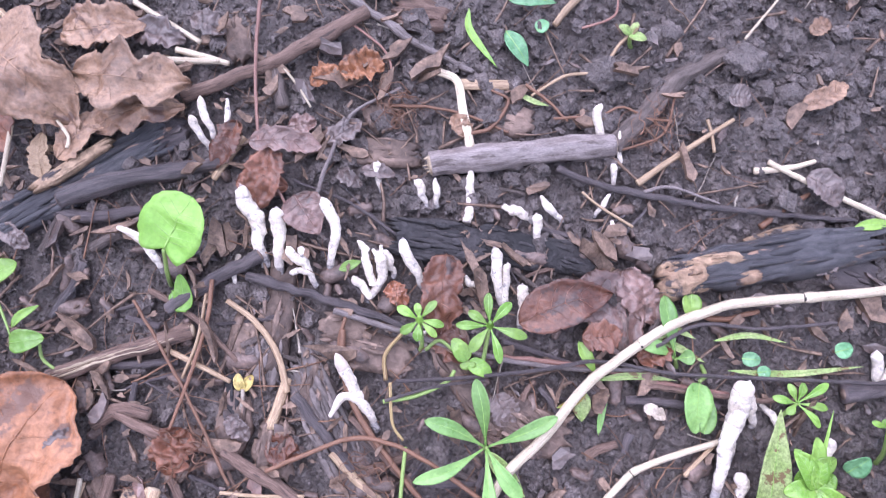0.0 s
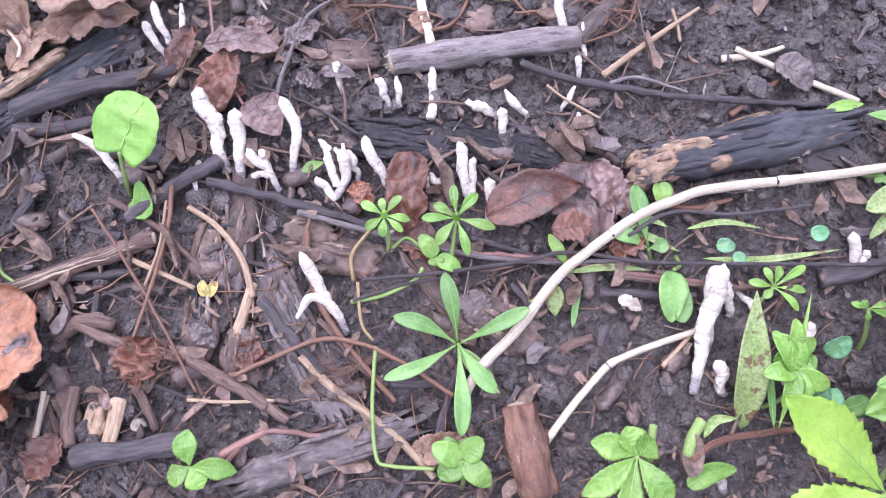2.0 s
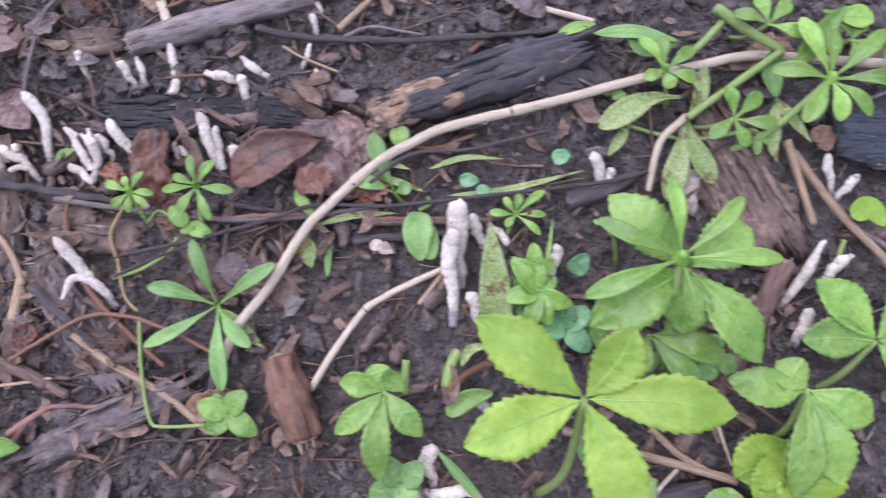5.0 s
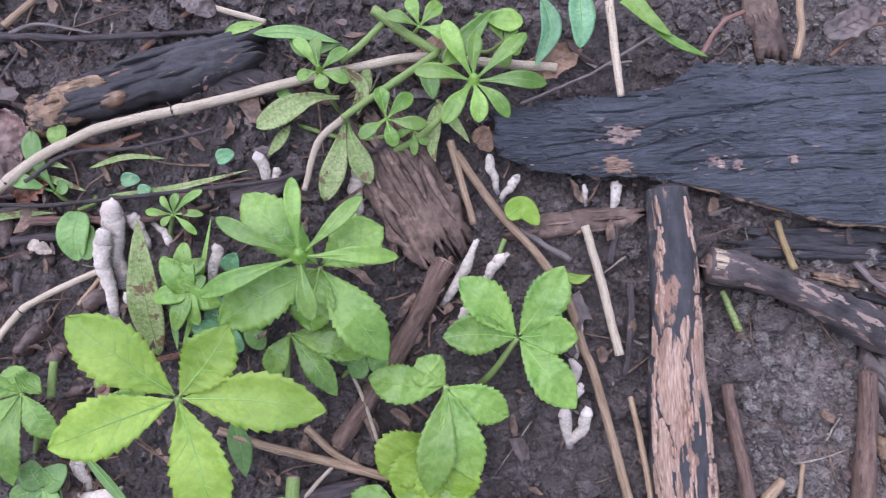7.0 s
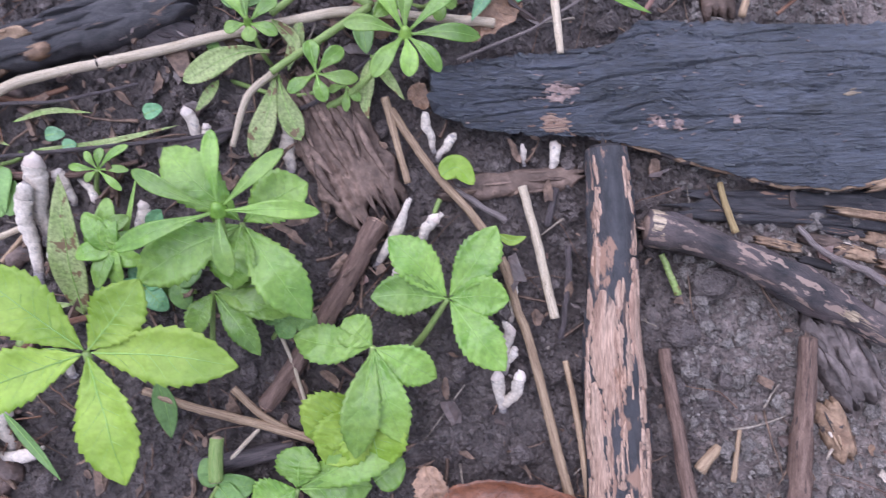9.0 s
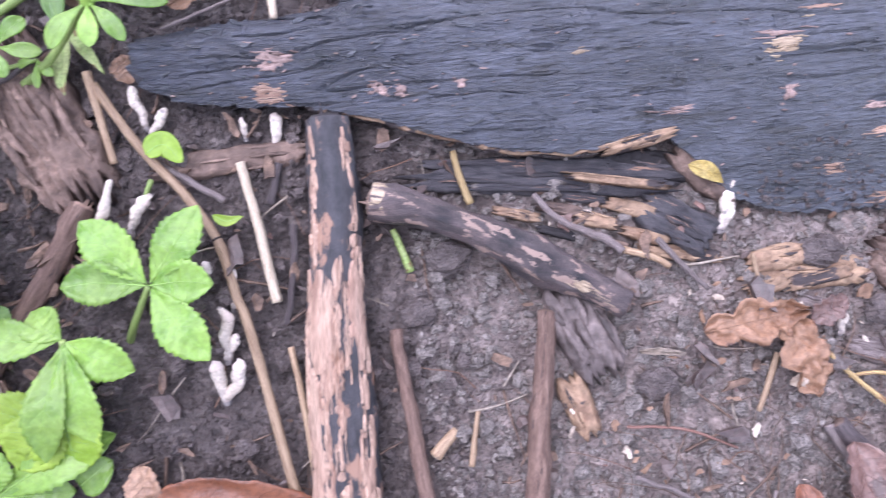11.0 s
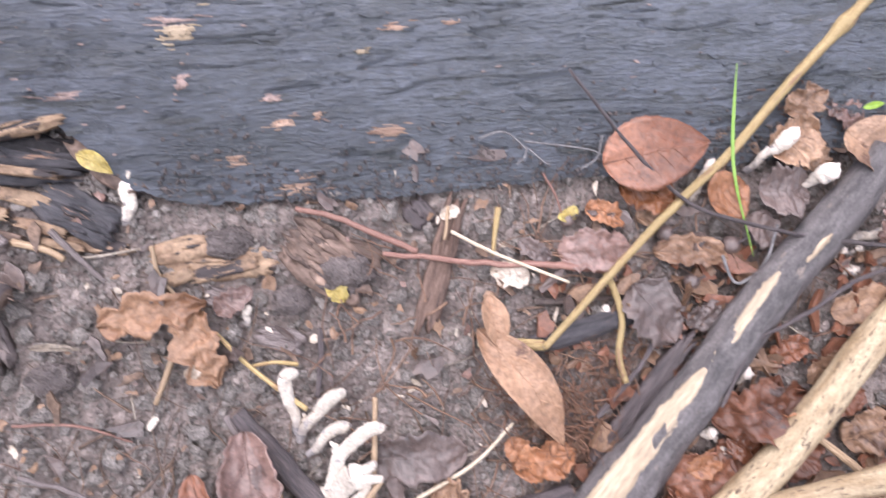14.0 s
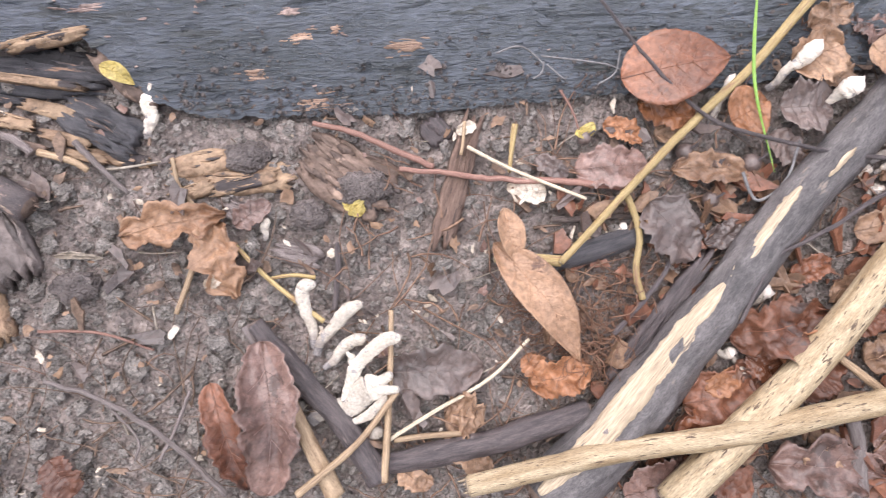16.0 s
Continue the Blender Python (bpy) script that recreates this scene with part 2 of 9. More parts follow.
buff_wood = material("buff_splinter", (0.21, 0.125, 0.08), (0.40, 0.27, 0.175), 50, 0.65, 1.0, 260, c3=(0.06, 0.046, 0.045), spots=0.06, spot_scale=60, dist=0.002)
slab_char = material("charred_slab", (0.025, 0.028, 0.038), (0.066, 0.072, 0.095), 1.6, 0.36, 1.0, 15.0, stretch=(9, 52, 52), c3=(0.013, 0.013, 0.016), spots=0.02, spot_scale=3.0, spec=1.0, dist=0.0026, mott=(0.25, 1.75))
def fungus_skin(name, tone):
    """Grey and sooty at the foot, powdery white further up: a slow change with a ragged border."""
    m = material(name, tuple(k * tone for k in (0.59, 0.495, 0.41)), tuple(k * tone for k in (0.74, 0.65, 0.56)), 90, 0.9, 0.8, 700, mott=(0.70, 1.16), c3=(0.32, 0.285, 0.275), spots=0.02, spot_scale=240, spec=0.15)
    n, lk = m.node_tree.nodes, m.node_tree.links
    b = n["Principled BSDF"]
    white = b.inputs["Base Color"].links[0].from_socket
    uv = n.new("ShaderNodeTexCoord")
    sep = n.new("ShaderNodeSeparateXYZ")
    lk.new(uv.outputs["UV"], sep.inputs[0])
    tx = n.new("ShaderNodeTexNoise")
    tx.inputs["Scale"].default_value, tx.inputs["Detail"].default_value = 260.0, 4.0
    lk.new(uv.outputs["Object"], tx.inputs["Vector"])
    ma = n.new("ShaderNodeMath")
    ma.operation = 'MULTIPLY_ADD'
    lk.new(tx.outputs["Fac"], ma.inputs[0])
    ma.inputs[1].default_value = 0.030
    lk.new(sep.outputs["Y"], ma.inputs[2])
    mr = n.new("ShaderNodeMapRange")
    mr.inputs["From Min"].default_value, mr.inputs["From Max"].default_value = 0.012, 0.024
    lk.new(ma.outputs[0], mr.inputs["Value"])
    mx = n.new("ShaderNodeMix")
    mx.data_type = 'RGBA'
    lk.new(mr.outputs["Result"], mx.inputs["Factor"])
    mx.inputs["A"].default_value = (0.24, 0.20, 0.19, 1)
    lk.new(white, mx.inputs["B"])
    lk.new(mx.outputs["Result"], b.inputs["Base Color"])
    return m


fungus_white = fungus_skin("powdery_white", 1.0)
fungus_greyer = fungus_skin("greyer_white", 0.84)
fungus_tip = material("cream_tip", (0.58, 0.47, 0.40), (0.70, 0.61, 0.545), 90, 0.85, 0.3, 900, spec=0.2, mott=(0.85, 1.1))
fungus_foot = material("grey_foot", (0.18, 0.158, 0.152), (0.33, 0.29, 0.28), 120, 0.9, 0.6, 900, c3=(0.07, 0.06, 0.062), spots=0.02, spot_scale=260, spec=0.15)
leaf_fresh = material("fresh_green_leaf", (0.170, 0.335, 0.046), (0.33, 0.51, 0.100), 38, 0.32, 0.35, 420, spec=0.6, translucent=0.34, shift=0.25, mott=(0.80, 1.16), coat=0.18, c3=(0.46, 0.62, 0.34), spots=-0.10, spot_scale=520)
leaf_bright = material("light_green_leaf", (0.26, 0.42, 0.042), (0.42, 0.58, 0.090), 40, 0.4, 0.3, 500, spec=0.5, translucent=0.35, shift=0.12, mott=(0.88, 1.12))
leaf_lime = material("lime_green_leaf", (0.235, 0.455, 0.075), (0.34, 0.57, 0.12), 50, 0.36, 0.4, 500, spec=0.5, translucent=0.35, shift=0.05, mott=(0.9, 1.1))
leaf_deep = material("mid_green_leaf", (0.15, 0.30, 0.07), (0.26, 0.43, 0.13), 60, 0.34, 0.4, 600, spec=0.55, translucent=0.28, shift=0.2, mott=(0.86, 1.14))
leaf_blue = material("bluish_green_leaf", (0.12, 0.31, 0.13), (0.24, 0.46, 0.23), 60, 0.34, 0.6, 500, spec=0.6, translucent=0.28, shift=0.2, mott=(0.76, 1.2), coat=0.15, c3=(0.45, 0.62, 0.44), spots=-0.06, spot_scale=420)
leaf_sick = material("blotched_green_leaf", (0.26, 0.36, 0.10), (0.42, 0.48, 0.20), 60, 0.45, 0.4, 700, c3=(0.20, 0.13, 0.06), spots=0.05, spot_scale=130, spec=0.45, translucent=0.25)
stem_green = material("green_stem", (0.18, 0.30, 0.07), (0.34, 0.42, 0.14), 8, 0.45, 0.3, 60, stretch=(8, 40, 1), uv=True, translucent=0.1)
vein_green = material("pale_green_vein", (0.22, 0.38, 0.075), (0.30, 0.47, 0.12), 60, 0.45, 0.2, 600, mott=(0.88, 1.12))
leaf_tan = material("tan_dead_leaf", (0.165, 0.090, 0.056), (0.385, 0.235, 0.150), 24, 0.40, 0.8, 420, c3=(0.12, 0.068, 0.05), spots=0.02, spot_scale=60, spec=0.5, translucent=0.08, mott=(0.6, 1.3))
leaf_red = material("red_brown_dead_leaf", (0.105, 0.042, 0.027), (0.25, 0.105, 0.062), 24, 0.34, 0.7, 420, c3=(0.07, 0.038, 0.03), spots=0.02, spot_scale=60, spec=0.5, translucent=0.08, mott=(0.6, 1.3))
leaf_orange = material("orange_dead_leaf", (0.22, 0.085, 0.038), (0.41, 0.19, 0.10), 22, 0.34, 0.7, 380, c3=(0.15, 0.075, 0.05), spots=0.03, spot_scale=45, spec=0.42, translucent=0.1, mott=(0.6, 1.3))
leaf_mauve = material("wet_mauve_dead_leaf", (0.100, 0.055, 0.045), (0.265, 0.160, 0.132), 24, 0.26, 0.7, 400, c3=(0.08, 0.048, 0.04), spots=0.03, spot_scale=55, spec=0.5, coat=0.1, mott=(0.6, 1.3))
leaf_buff = material("buff_dead_leaf", (0.26, 0.135, 0.078), (0.45, 0.265, 0.165), 24, 0.45, 0.8, 420, c3=(0.15, 0.08, 0.055), spots=0.0, spot_scale=60, spec=0.5, translucent=0.08, mott=(0.6, 1.3))
leaf_dark = material("dark_wet_dead_leaf", (0.075, 0.052, 0.046), (0.165, 0.115, 0.10), 40, 0.36, 0.7, 420, spec=0.65, mott=(0.6, 1.3))
leaf_chestnut = material("chestnut_dead_leaf", (0.13, 0.047, 0.025), (0.30, 0.118, 0.062), 22, 0.30, 0.7, 380, c3=(0.10, 0.045, 0.03), spots=0.03, spot_scale=45, spec=0.65, translucent=0.1, mott=(0.6, 1.3))
yellow_leaf = material("yellow_leaf", (0.42, 0.30, 0.075), (0.55, 0.43, 0.16), 60, 0.45, 0.3, 500, translucent=0.2)
pale_bit = material("pale_bits", (0.30, 0.235, 0.18), (0.50, 0.42, 0.35), 90, 0.7, 0.4, 600, shift=0.4)
brown_bit = material("brown_bits", (0.08, 0.05, 0.037), (0.24, 0.155, 0.11), 120, 0.65, 0.6, 600, shift=0.3)
bark_bits = material("bark_bits", (0.075, 0.052, 0.046), (0.21, 0.14, 0.115), 90, 0.55, 0.8, 500, spec=0.5)
rust_bits = material("rust_bits", (0.13, 0.06, 0.036), (0.28, 0.15, 0.09), 60, 0.55, 0.4, 500)
rootlet = material("rootlets", (0.15, 0.075, 0.05), (0.30, 0.18, 0.12), 60, 0.65, 0.3, 600)
thread_grey = material("grey_threads", (0.11, 0.10, 0.10), (0.20, 0.185, 0.185), 60, 0.7, 0.3, 600)
black_node = material("black_node", (0.015, 0.012, 0.010), (0.05, 0.035, 0.03), 120, 0.6, 0.5, 700)


def paler_ground(m, x0, x1, dry):
    """Soil turned paler round one point on the bank; dry is the tint multiplied in."""
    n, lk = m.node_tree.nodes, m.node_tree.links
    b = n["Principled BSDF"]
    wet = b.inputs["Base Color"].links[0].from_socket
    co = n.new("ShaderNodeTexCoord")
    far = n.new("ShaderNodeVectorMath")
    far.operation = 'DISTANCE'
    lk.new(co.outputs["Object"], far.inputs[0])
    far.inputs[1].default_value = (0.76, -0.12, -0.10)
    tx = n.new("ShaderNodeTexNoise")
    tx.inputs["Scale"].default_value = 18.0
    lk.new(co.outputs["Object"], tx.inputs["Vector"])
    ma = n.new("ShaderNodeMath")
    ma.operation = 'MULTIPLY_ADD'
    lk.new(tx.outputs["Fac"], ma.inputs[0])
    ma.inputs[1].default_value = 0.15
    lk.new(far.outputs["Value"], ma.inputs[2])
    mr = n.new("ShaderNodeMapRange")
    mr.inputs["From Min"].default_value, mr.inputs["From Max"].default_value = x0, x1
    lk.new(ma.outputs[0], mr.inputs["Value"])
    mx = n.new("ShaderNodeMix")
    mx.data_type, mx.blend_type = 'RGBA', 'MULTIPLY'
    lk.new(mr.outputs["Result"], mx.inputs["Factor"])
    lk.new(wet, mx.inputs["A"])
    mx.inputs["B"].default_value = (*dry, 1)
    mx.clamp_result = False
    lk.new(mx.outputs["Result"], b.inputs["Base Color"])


paler_ground(soil, 0.43, 0.33, (2.3, 2.3, 2.25))


def greyer_slab(m):
    """Paler, greyer char along the slab's further half."""
    n, lk = m.node_tree.nodes, m.node_tree.links
    b = n["Principled BSDF"]
    fresh = b.inputs["Base Color"].links[0].from_socket
    co = n.new("ShaderNodeTexCoord")
    sep = n.new("ShaderNodeSeparateXYZ")
    lk.new(co.outputs["Object"], sep.inputs[0])
    tx = n.new("ShaderNodeTexNoise")
    tx.inputs["Scale"].default_value, tx.inputs["Detail"].default_value = 22.0, 5.0
    lk.new(co.outputs["Object"], tx.inputs["Vector"])
    ma = n.new("ShaderNodeMath")
    ma.operation = 'MULTIPLY_ADD'
    lk.new(tx.outputs["Fac"], ma.inputs[0])
    ma.inputs[1].default_value = 0.25
    lk.new(sep.outputs["X"], ma.inputs[2])
    mr = n.new("ShaderNodeMapRange")
    mr.inputs["From Min"].default_value, mr.inputs["From Max"].default_value = 0.20, 0.50
    lk.new(ma.outputs[0], mr.inputs["Value"])
    mx = n.new("ShaderNodeMix")
    mx.data_type, mx.blend_type = 'RGBA', 'ADD'
    lk.new(mr.outputs["Result"], mx.inputs["Factor"])
    lk.new(fresh, mx.inputs["A"])
    mx.inputs["B"].default_value = (0.030, 0.033, 0.031, 1)
    lk.new(mx.outputs["Result"], b.inputs["Base Color"])


greyer_slab(slab_char)


# ---- the ground: one sheet, fine under the litter, running out to the horizon ----
def ground_sheet():
    near_x = np.concatenate([np.arange(-0.36, -0.25, 0.01), np.arange(-0.25, 0.96, 0.0021), np.arange(0.965, 1.16, 0.006)])
    near_y = np.concatenate([np.arange(-0.46, -0.34, 0.008), np.arange(-0.34, 0.17, 0.0021), np.arange(0.175, 0.36, 0.01)])
    out = np.array([0.03, 0.08, 0.16, 0.3, 0.6, 1.2, 3.0, 8.0, 25.0, 80.0, 300.0, 1500.0])
    xs = np.concatenate([near_x[0] - out[::-1], near_x, near_x[-1] + out])
    ys = np.concatenate([near_y[0] - out[::-1], near_y, near_y[-1] + out])
    c, s = math.cos(radians(SLOPE)), math.sin(radians(SLOPE))
    # the bank's profile: even slope where it is seen, levelling out above and below
    def profile(y):
        d = max(0.0, abs(y + 0.05) - 0.45)
        run, rise, k = 0.0, 0.0, 0.0
        core = math.copysign(min(abs(y + 0.05), 0.45), y + 0.05) - 0.05
        yy, zz = core * c, core * s
        sign = 1 if y + 0.05 > 0 else -1
        flat = min(d, 1.5)
        for i in range(30):
            a = radians(SLOPE) * (1 - (i + 0.5) / 30 * flat / 1.5)
            run += flat / 30 * math.cos(a)
            rise += flat / 30 * math.sin(a)
        return yy + sign * (run + max(0.0, d - 1.5)), zz + sign * rise
    verts, prof = [], [profile(y) for y in ys]
    for (py, pz), y in zip(prof, ys):
        for x in xs:
            h = base(x, y) + lumps(x, y)
            verts.append((x, py - h * s, pz + h * c))
    w = len(xs)
    faces = [(j * w + i, j * w + i + 1, (j + 1) * w + i + 1, (j + 1) * w + i) for j in range(len(ys) - 1) for i in range(w - 1)]
    me = bpy.data.meshes.new("ground")
    me.from_pydata(verts, [], faces)
    for p in me.polygons:
        p.use_smooth = True
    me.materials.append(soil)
    tagged(new("ground", me), "dark wet crumbly woodland soil on a bank", "ground", kind="structure")


ground_sheet()


def scatter_mesh(name, mat, label, category, verts, faces, smooth=True):
    me = bpy.data.meshes.new(name)
    me.from_pydata(verts, [], faces)
    for p in me.polygons:
        p.use_smooth = smooth
    me.materials.append(mat)
    ob = new(name, me)
    ob.matrix_world = BANK
    return tagged(ob, label, category, kind="stuff")


def blob(subdiv):
    bm = bmesh.new()
    bmesh.ops.create_icosphere(bm, subdivisions=subdiv, radius=1.0)
    v = np.array([x.co[:] for x in bm.verts])
    f = [[x.index for x in y.verts] for y in bm.faces]
    bm.free()
    return v, f


def crumbs(count, lo, hi, subdiv, seed, mat, name, label, area=(-0.33, 1.10, -0.42, 0.30), keep=None, sink=0.25):
    rng = np.random.default_rng(seed)
    v0, f0 = blob(subdiv)
    verts, faces = [], []
    for _ in range(count):
        x, y = rng.uniform(area[0], area[1]), rng.uniform(area[2], area[3])
        if keep and rng.random() > keep(x, y):
            continue
        r = lo * (hi / lo) ** (rng.random() ** 2.5)
        q, _r = np.linalg.qr(rng.normal(size=(3, 3)))
        sc = rng.uniform(0.65, 1.15, 3)
        bump = 1 + 0.22 * np.sin(v0 @ rng.normal(size=3) * 2.6 + rng.uniform(0, 6)) + 0.16 * np.sin(v0 @ rng.normal(size=3) * 4.8)
        bump = bump + rng.uniform(-0.26, 0.26, len(v0))
        v = (v0 * bump[:, None] * sc) @ q * r
        v[:, 2] *= 0.8
        v += (x, y, base(x, y) + lumps(x, y) + r * (0.6 - sink))
        k = len(verts)
        verts.extend(v.tolist())
        faces.extend([[a + k for a in f] for f in f0])
    scatter_mesh(name, mat, label, "soil", verts, faces, smooth=False)


def grain_density(x, y):
    """More open crumbly soil up the bank and below the slab."""
    a = 0.55
    if y > 0.02 and x < 0.35:
        a = 1.0
    if 0.39 < x < 0.75 and y < -0.08:
        a = 1.0
    return a


crumbs(9500, 0.0013, 0.0056, 2, 5, crumb_soil, "soil_crumbs", "dark wet crumbs of soil lying loose", keep=grain_density, area=(-0.30, 0.46, -0.38, 0.22), sink=0.15)
crumbs(24000, 0.0008, 0.0024, 1, 6, crumb_soil, "fine_soil_grains", "fine dark grains of loose soil", area=(-0.30, 0.46, -0.38, 0.22), sink=0.05)
crumbs(6500, 0.0013, 0.0050, 2, 7, crumb_pale, "drier_soil_crumbs", "paler grey-brown crumbs of soil", keep=grain_density, area=(0.44, 1.04, -0.38, 0.10), sink=0.15)
crumbs(19000, 0.0008, 0.0024, 1, 8, crumb_pale, "drier_soil_grains", "fine grains of paler grey-brown soil", area=(0.44, 1.04, -0.38, 0.10), sink=0.05)

crumbs(520, 0.0030, 0.0068, 2, 9, crumb_soil, "soil_lumps", "dark crumbly lumps of loose soil", area=(-0.06, 0.32, 0.005, 0.20), sink=0.2)


def fibres(count, lengths, radius, seed, mat, name, label, category, bend=0.35, area=(-0.32, 1.08, -0.40, 0.28), raise_=0.003, sides=4, steps=6):
    rng = np.random.default_rng(seed)
    verts, faces = [], []
    for _ in range(count):
        x, y = rng.uniform(area[0], area[1]), rng.uniform(area[2], area[3])
        a, l = rng.uniform(0, 2 * math.pi), rng.uniform(*lengths)
        r = radius * rng.uniform(0.5, 1.4)
        turn = rng.normal() * bend
        k, first = len(verts), True
        for i in range(steps + 1):
            u = i / steps
            z = base(x, y) + max(0, lumps(x, y)) + raise_ * (0.4 + rng.random() * 0.5) + r
            rr = r * (1 - 0.6 * u)
            for j in range(sides):
                b = 2 * math.pi * j / sides
                verts.append((x - math.sin(a) * math.cos(b) * rr, y + math.cos(a) * math.cos(b) * rr, z + math.sin(b) * rr))
            if i:
                o = k + (i - 1) * sides
                faces.extend([(o + j, o + (j + 1) % sides, o + sides + (j + 1) % sides, o + sides + j) for j in range(sides)])
            a += turn / steps + rng.normal() * bend * 0.35
            x, y = x + math.cos(a) * l / steps, y + math.sin(a) * l / steps
        faces.append(tuple(range(k, k + sides)))
        faces.append(tuple(range(len(verts) - sides, len(verts))))
    scatter_mesh(name, mat, label, category, verts, faces)


def close_sheet(bm, rows, lower):
    """The under face and the rim of a thin sheet."""
    n, m = len(rows) - 1, len(rows[0]) - 1
    for i in range(n):
        for j in range(m):
            bm.faces.new((lower[i][j], lower[i + 1][j], lower[i + 1][j + 1], lower[i][j + 1]))
        for j in (0, m):
            bm.faces.new((rows[i][j], rows[i + 1][j], lower[i + 1][j], lower[i][j]))
    for j in range(m):
        for i in (0, n):
            bm.faces.new((rows[i][j], rows[i][j + 1], lower[i][j + 1], lower[i][j]))
    bmesh.ops.recalc_face_normals(bm, faces=bm.faces)


def loose_twigs(count, lengths, radius, seed, mats, name, label, group, area):
    """Broken twigs, each a thing of its own, nearly straight and snapped off at the ends."""
    rg = random.Random(seed)
    for k in range(count):
        x, y, a, l = rg.uniform(*area[:2]), rg.uniform(*area[2:]), rg.uniform(0, 6.283), rg.uniform(*lengths)
        r, pts = radius * (0.35 + 0.9 * rg.random() ** 1.6), []
        turn, tilt = rg.gauss(0, 0.025), rg.uniform(-0.08, 0.08)
        for i in range(7):
            pts.append(P(x, y, max(0.0, 0.5 * lumps(x, y)) + r * 0.7 + 0.0012 + tilt * l * (i / 6 - 0.5)))
            a += turn + rg.gauss(0, 0.05)
            x, y = x + math.cos(a) * l / 6, y + math.sin(a) * l / 6
        taper = rg.uniform(0.2, 0.6)
        bm = tube(pts, lambda u: r * (1.1 - taper * u), 9, 16, 0.30, rg.uniform(0.45, 0.9), 140.0, rg.uniform(0, 50), furrow=0.22)
        single(name, bm, mats[k % len(mats)], label, "twig", group, at=pts[0])


def loose_bark(count, lo, hi, seed, mat, name, label, group, area):
    """Ragged bits of bark, each a thing of its own."""
    rg = random.Random(seed)
    for _ in range(count):
        x, y, a = rg.uniform(*area[:2]), rg.uniform(*area[2:]), rg.uniform(0, 6.283)
        l = lo * (hi / lo) ** (rg.random() ** 1.5)
        w, th, sd = l * rg.uniform(0.25, 0.6), l * rg.uniform(0.08, 0.2), rg.uniform(0, 90)
        tx, ty, bm, rows = rg.gauss(0, 0.3), rg.gauss(0, 0.3), bmesh.new(), []
        for i in range(9):
            u = i / 8 * 2 - 1
            half = w / 2 * (1.02 - abs(u) ** 7) ** 0.5 * (1 + 0.5 * noise.noise(Vector((u * 2.5, sd, 0)))) + 0.0002
            row = []
            for j in range(5):
                v = j / 4 * 2 - 1
                px, py = u * l / 2 + 0.22 * l * u * noise.noise(Vector((v * 4 + u, sd, 5))), v * half
                pz = th * (1 - 0.8 * v * v) * (0.7 + 0.7 * noise.noise(Vector((u * 3, v * 3, sd)))) + px * tx + py * ty
                if j in (0, 4) or i in (0, 8):
                    pz -= th * 0.9
                row.append(bm.verts.new(P(x, y, max(0, lumps(x, y)) + 0.0012 + th * 0.6) + Vector((px * math.cos(a) - py * math.sin(a), px * math.sin(a) + py * math.cos(a), pz))))
            rows.append(row)
        for p, q in zip(rows, rows[1:]):
            for j in range(4):
                bm.faces.new((p[j], q[j], q[j + 1], p[j + 1]))
        close_sheet(bm, rows, [[bm.verts.new(v.co - Vector((0, 0, th * 0.5))) for v in row] for row in rows])
        single(name, bm, mat, label, "bark", group, at=P(x, y))


def flakes(count, lo, hi, seed, mat, name, label, category, area=(-0.32, 1.08, -0.40, 0.28), slim=(0.25, 0.9)):
    """Small flat broken bits, each with thickness."""
    rng = np.random.default_rng(seed)
    verts, faces = [], []
    for _ in range(count):
        x, y = rng.uniform(area[0], area[1]), rng.uniform(area[2], area[3])
        if x > -0.03 and y > 0.015 and x < 0.32 and rng.random() < 0.72:
            continue
        l = lo * (hi / lo) ** (rng.random() ** 1.6)
        w, th = l * rng.uniform(*slim), l * rng.uniform(0.05, 0.16)
        a = rng.uniform(0, 2 * math.pi)
        tilt, tilt2 = rng.normal() * 0.35, rng.normal() * 0.35
        n, k = 9, len(verts)
        z = base(x, y) + max(0, lumps(x, y)) + 0.0022 + th
        for s in (-1, 1):
            for j in range(n):
                b = 2 * math.pi * j / n
                q = rng.uniform(0.4, 1.15) if s < 0 else 1.0
                if s < 0:
                    px, py = math.cos(b) * l / 2 * q, math.sin(b) * w / 2 * q
                    verts.append((px, py, 0))
                else:
                    px, py, _z = verts[k + j]
                    verts.append((px, py, th))
        for j in range(k, k + 2 * n):
            px, py, pz = verts[j]
            pz += px * tilt + py * tilt2 + 0.25 * math.sin(px * 3 / l) * px
            verts[j] = (x + px * math.cos(a) - py * math.sin(a), y + px * math.sin(a) + py * math.cos(a), z + pz)
        faces.append(tuple(range(k + n - 1, k - 1, -1)))
        faces.append(tuple(range(k + n, k + 2 * n)))
        faces.extend([(k + j, k + (j + 1) % n, k + n + (j + 1) % n, k + n + j) for j in range(n)])
    scatter_mesh(name, mat, label, category, verts, faces, smooth=False)


LEFT = (-0.30, 0.30, -0.30, 0.16)
fibres(700, (0.010, 0.05), 0.00026, 11, rootlet, "fine_rootlets", "thin reddish brown rootlets strewn on soil", "roots", bend=0.55)
fibres(360, (0.006, 0.035), 0.0008, 12, brown_bit, "twig_bits", "short broken bits of brown twig", "twigs", bend=0.18)
fibres(330, (0.008, 0.045), 0.0008, 21, brown_bit, "leaf_stalk_bits", "brown dead leaf stalks and stem bits", "twigs", bend=0.22, area=LEFT)
fibres(190, (0.008, 0.035), 0.0006, 13, pale_bit, "straw_bits", "short pale bits of dry grass", "straw", bend=0.15)
flakes(1500, 0.003, 0.016, 14, brown_bit, "bark_flakes", "brown flakes of bark and rotten wood", "bark", slim=(0.15, 0.6))
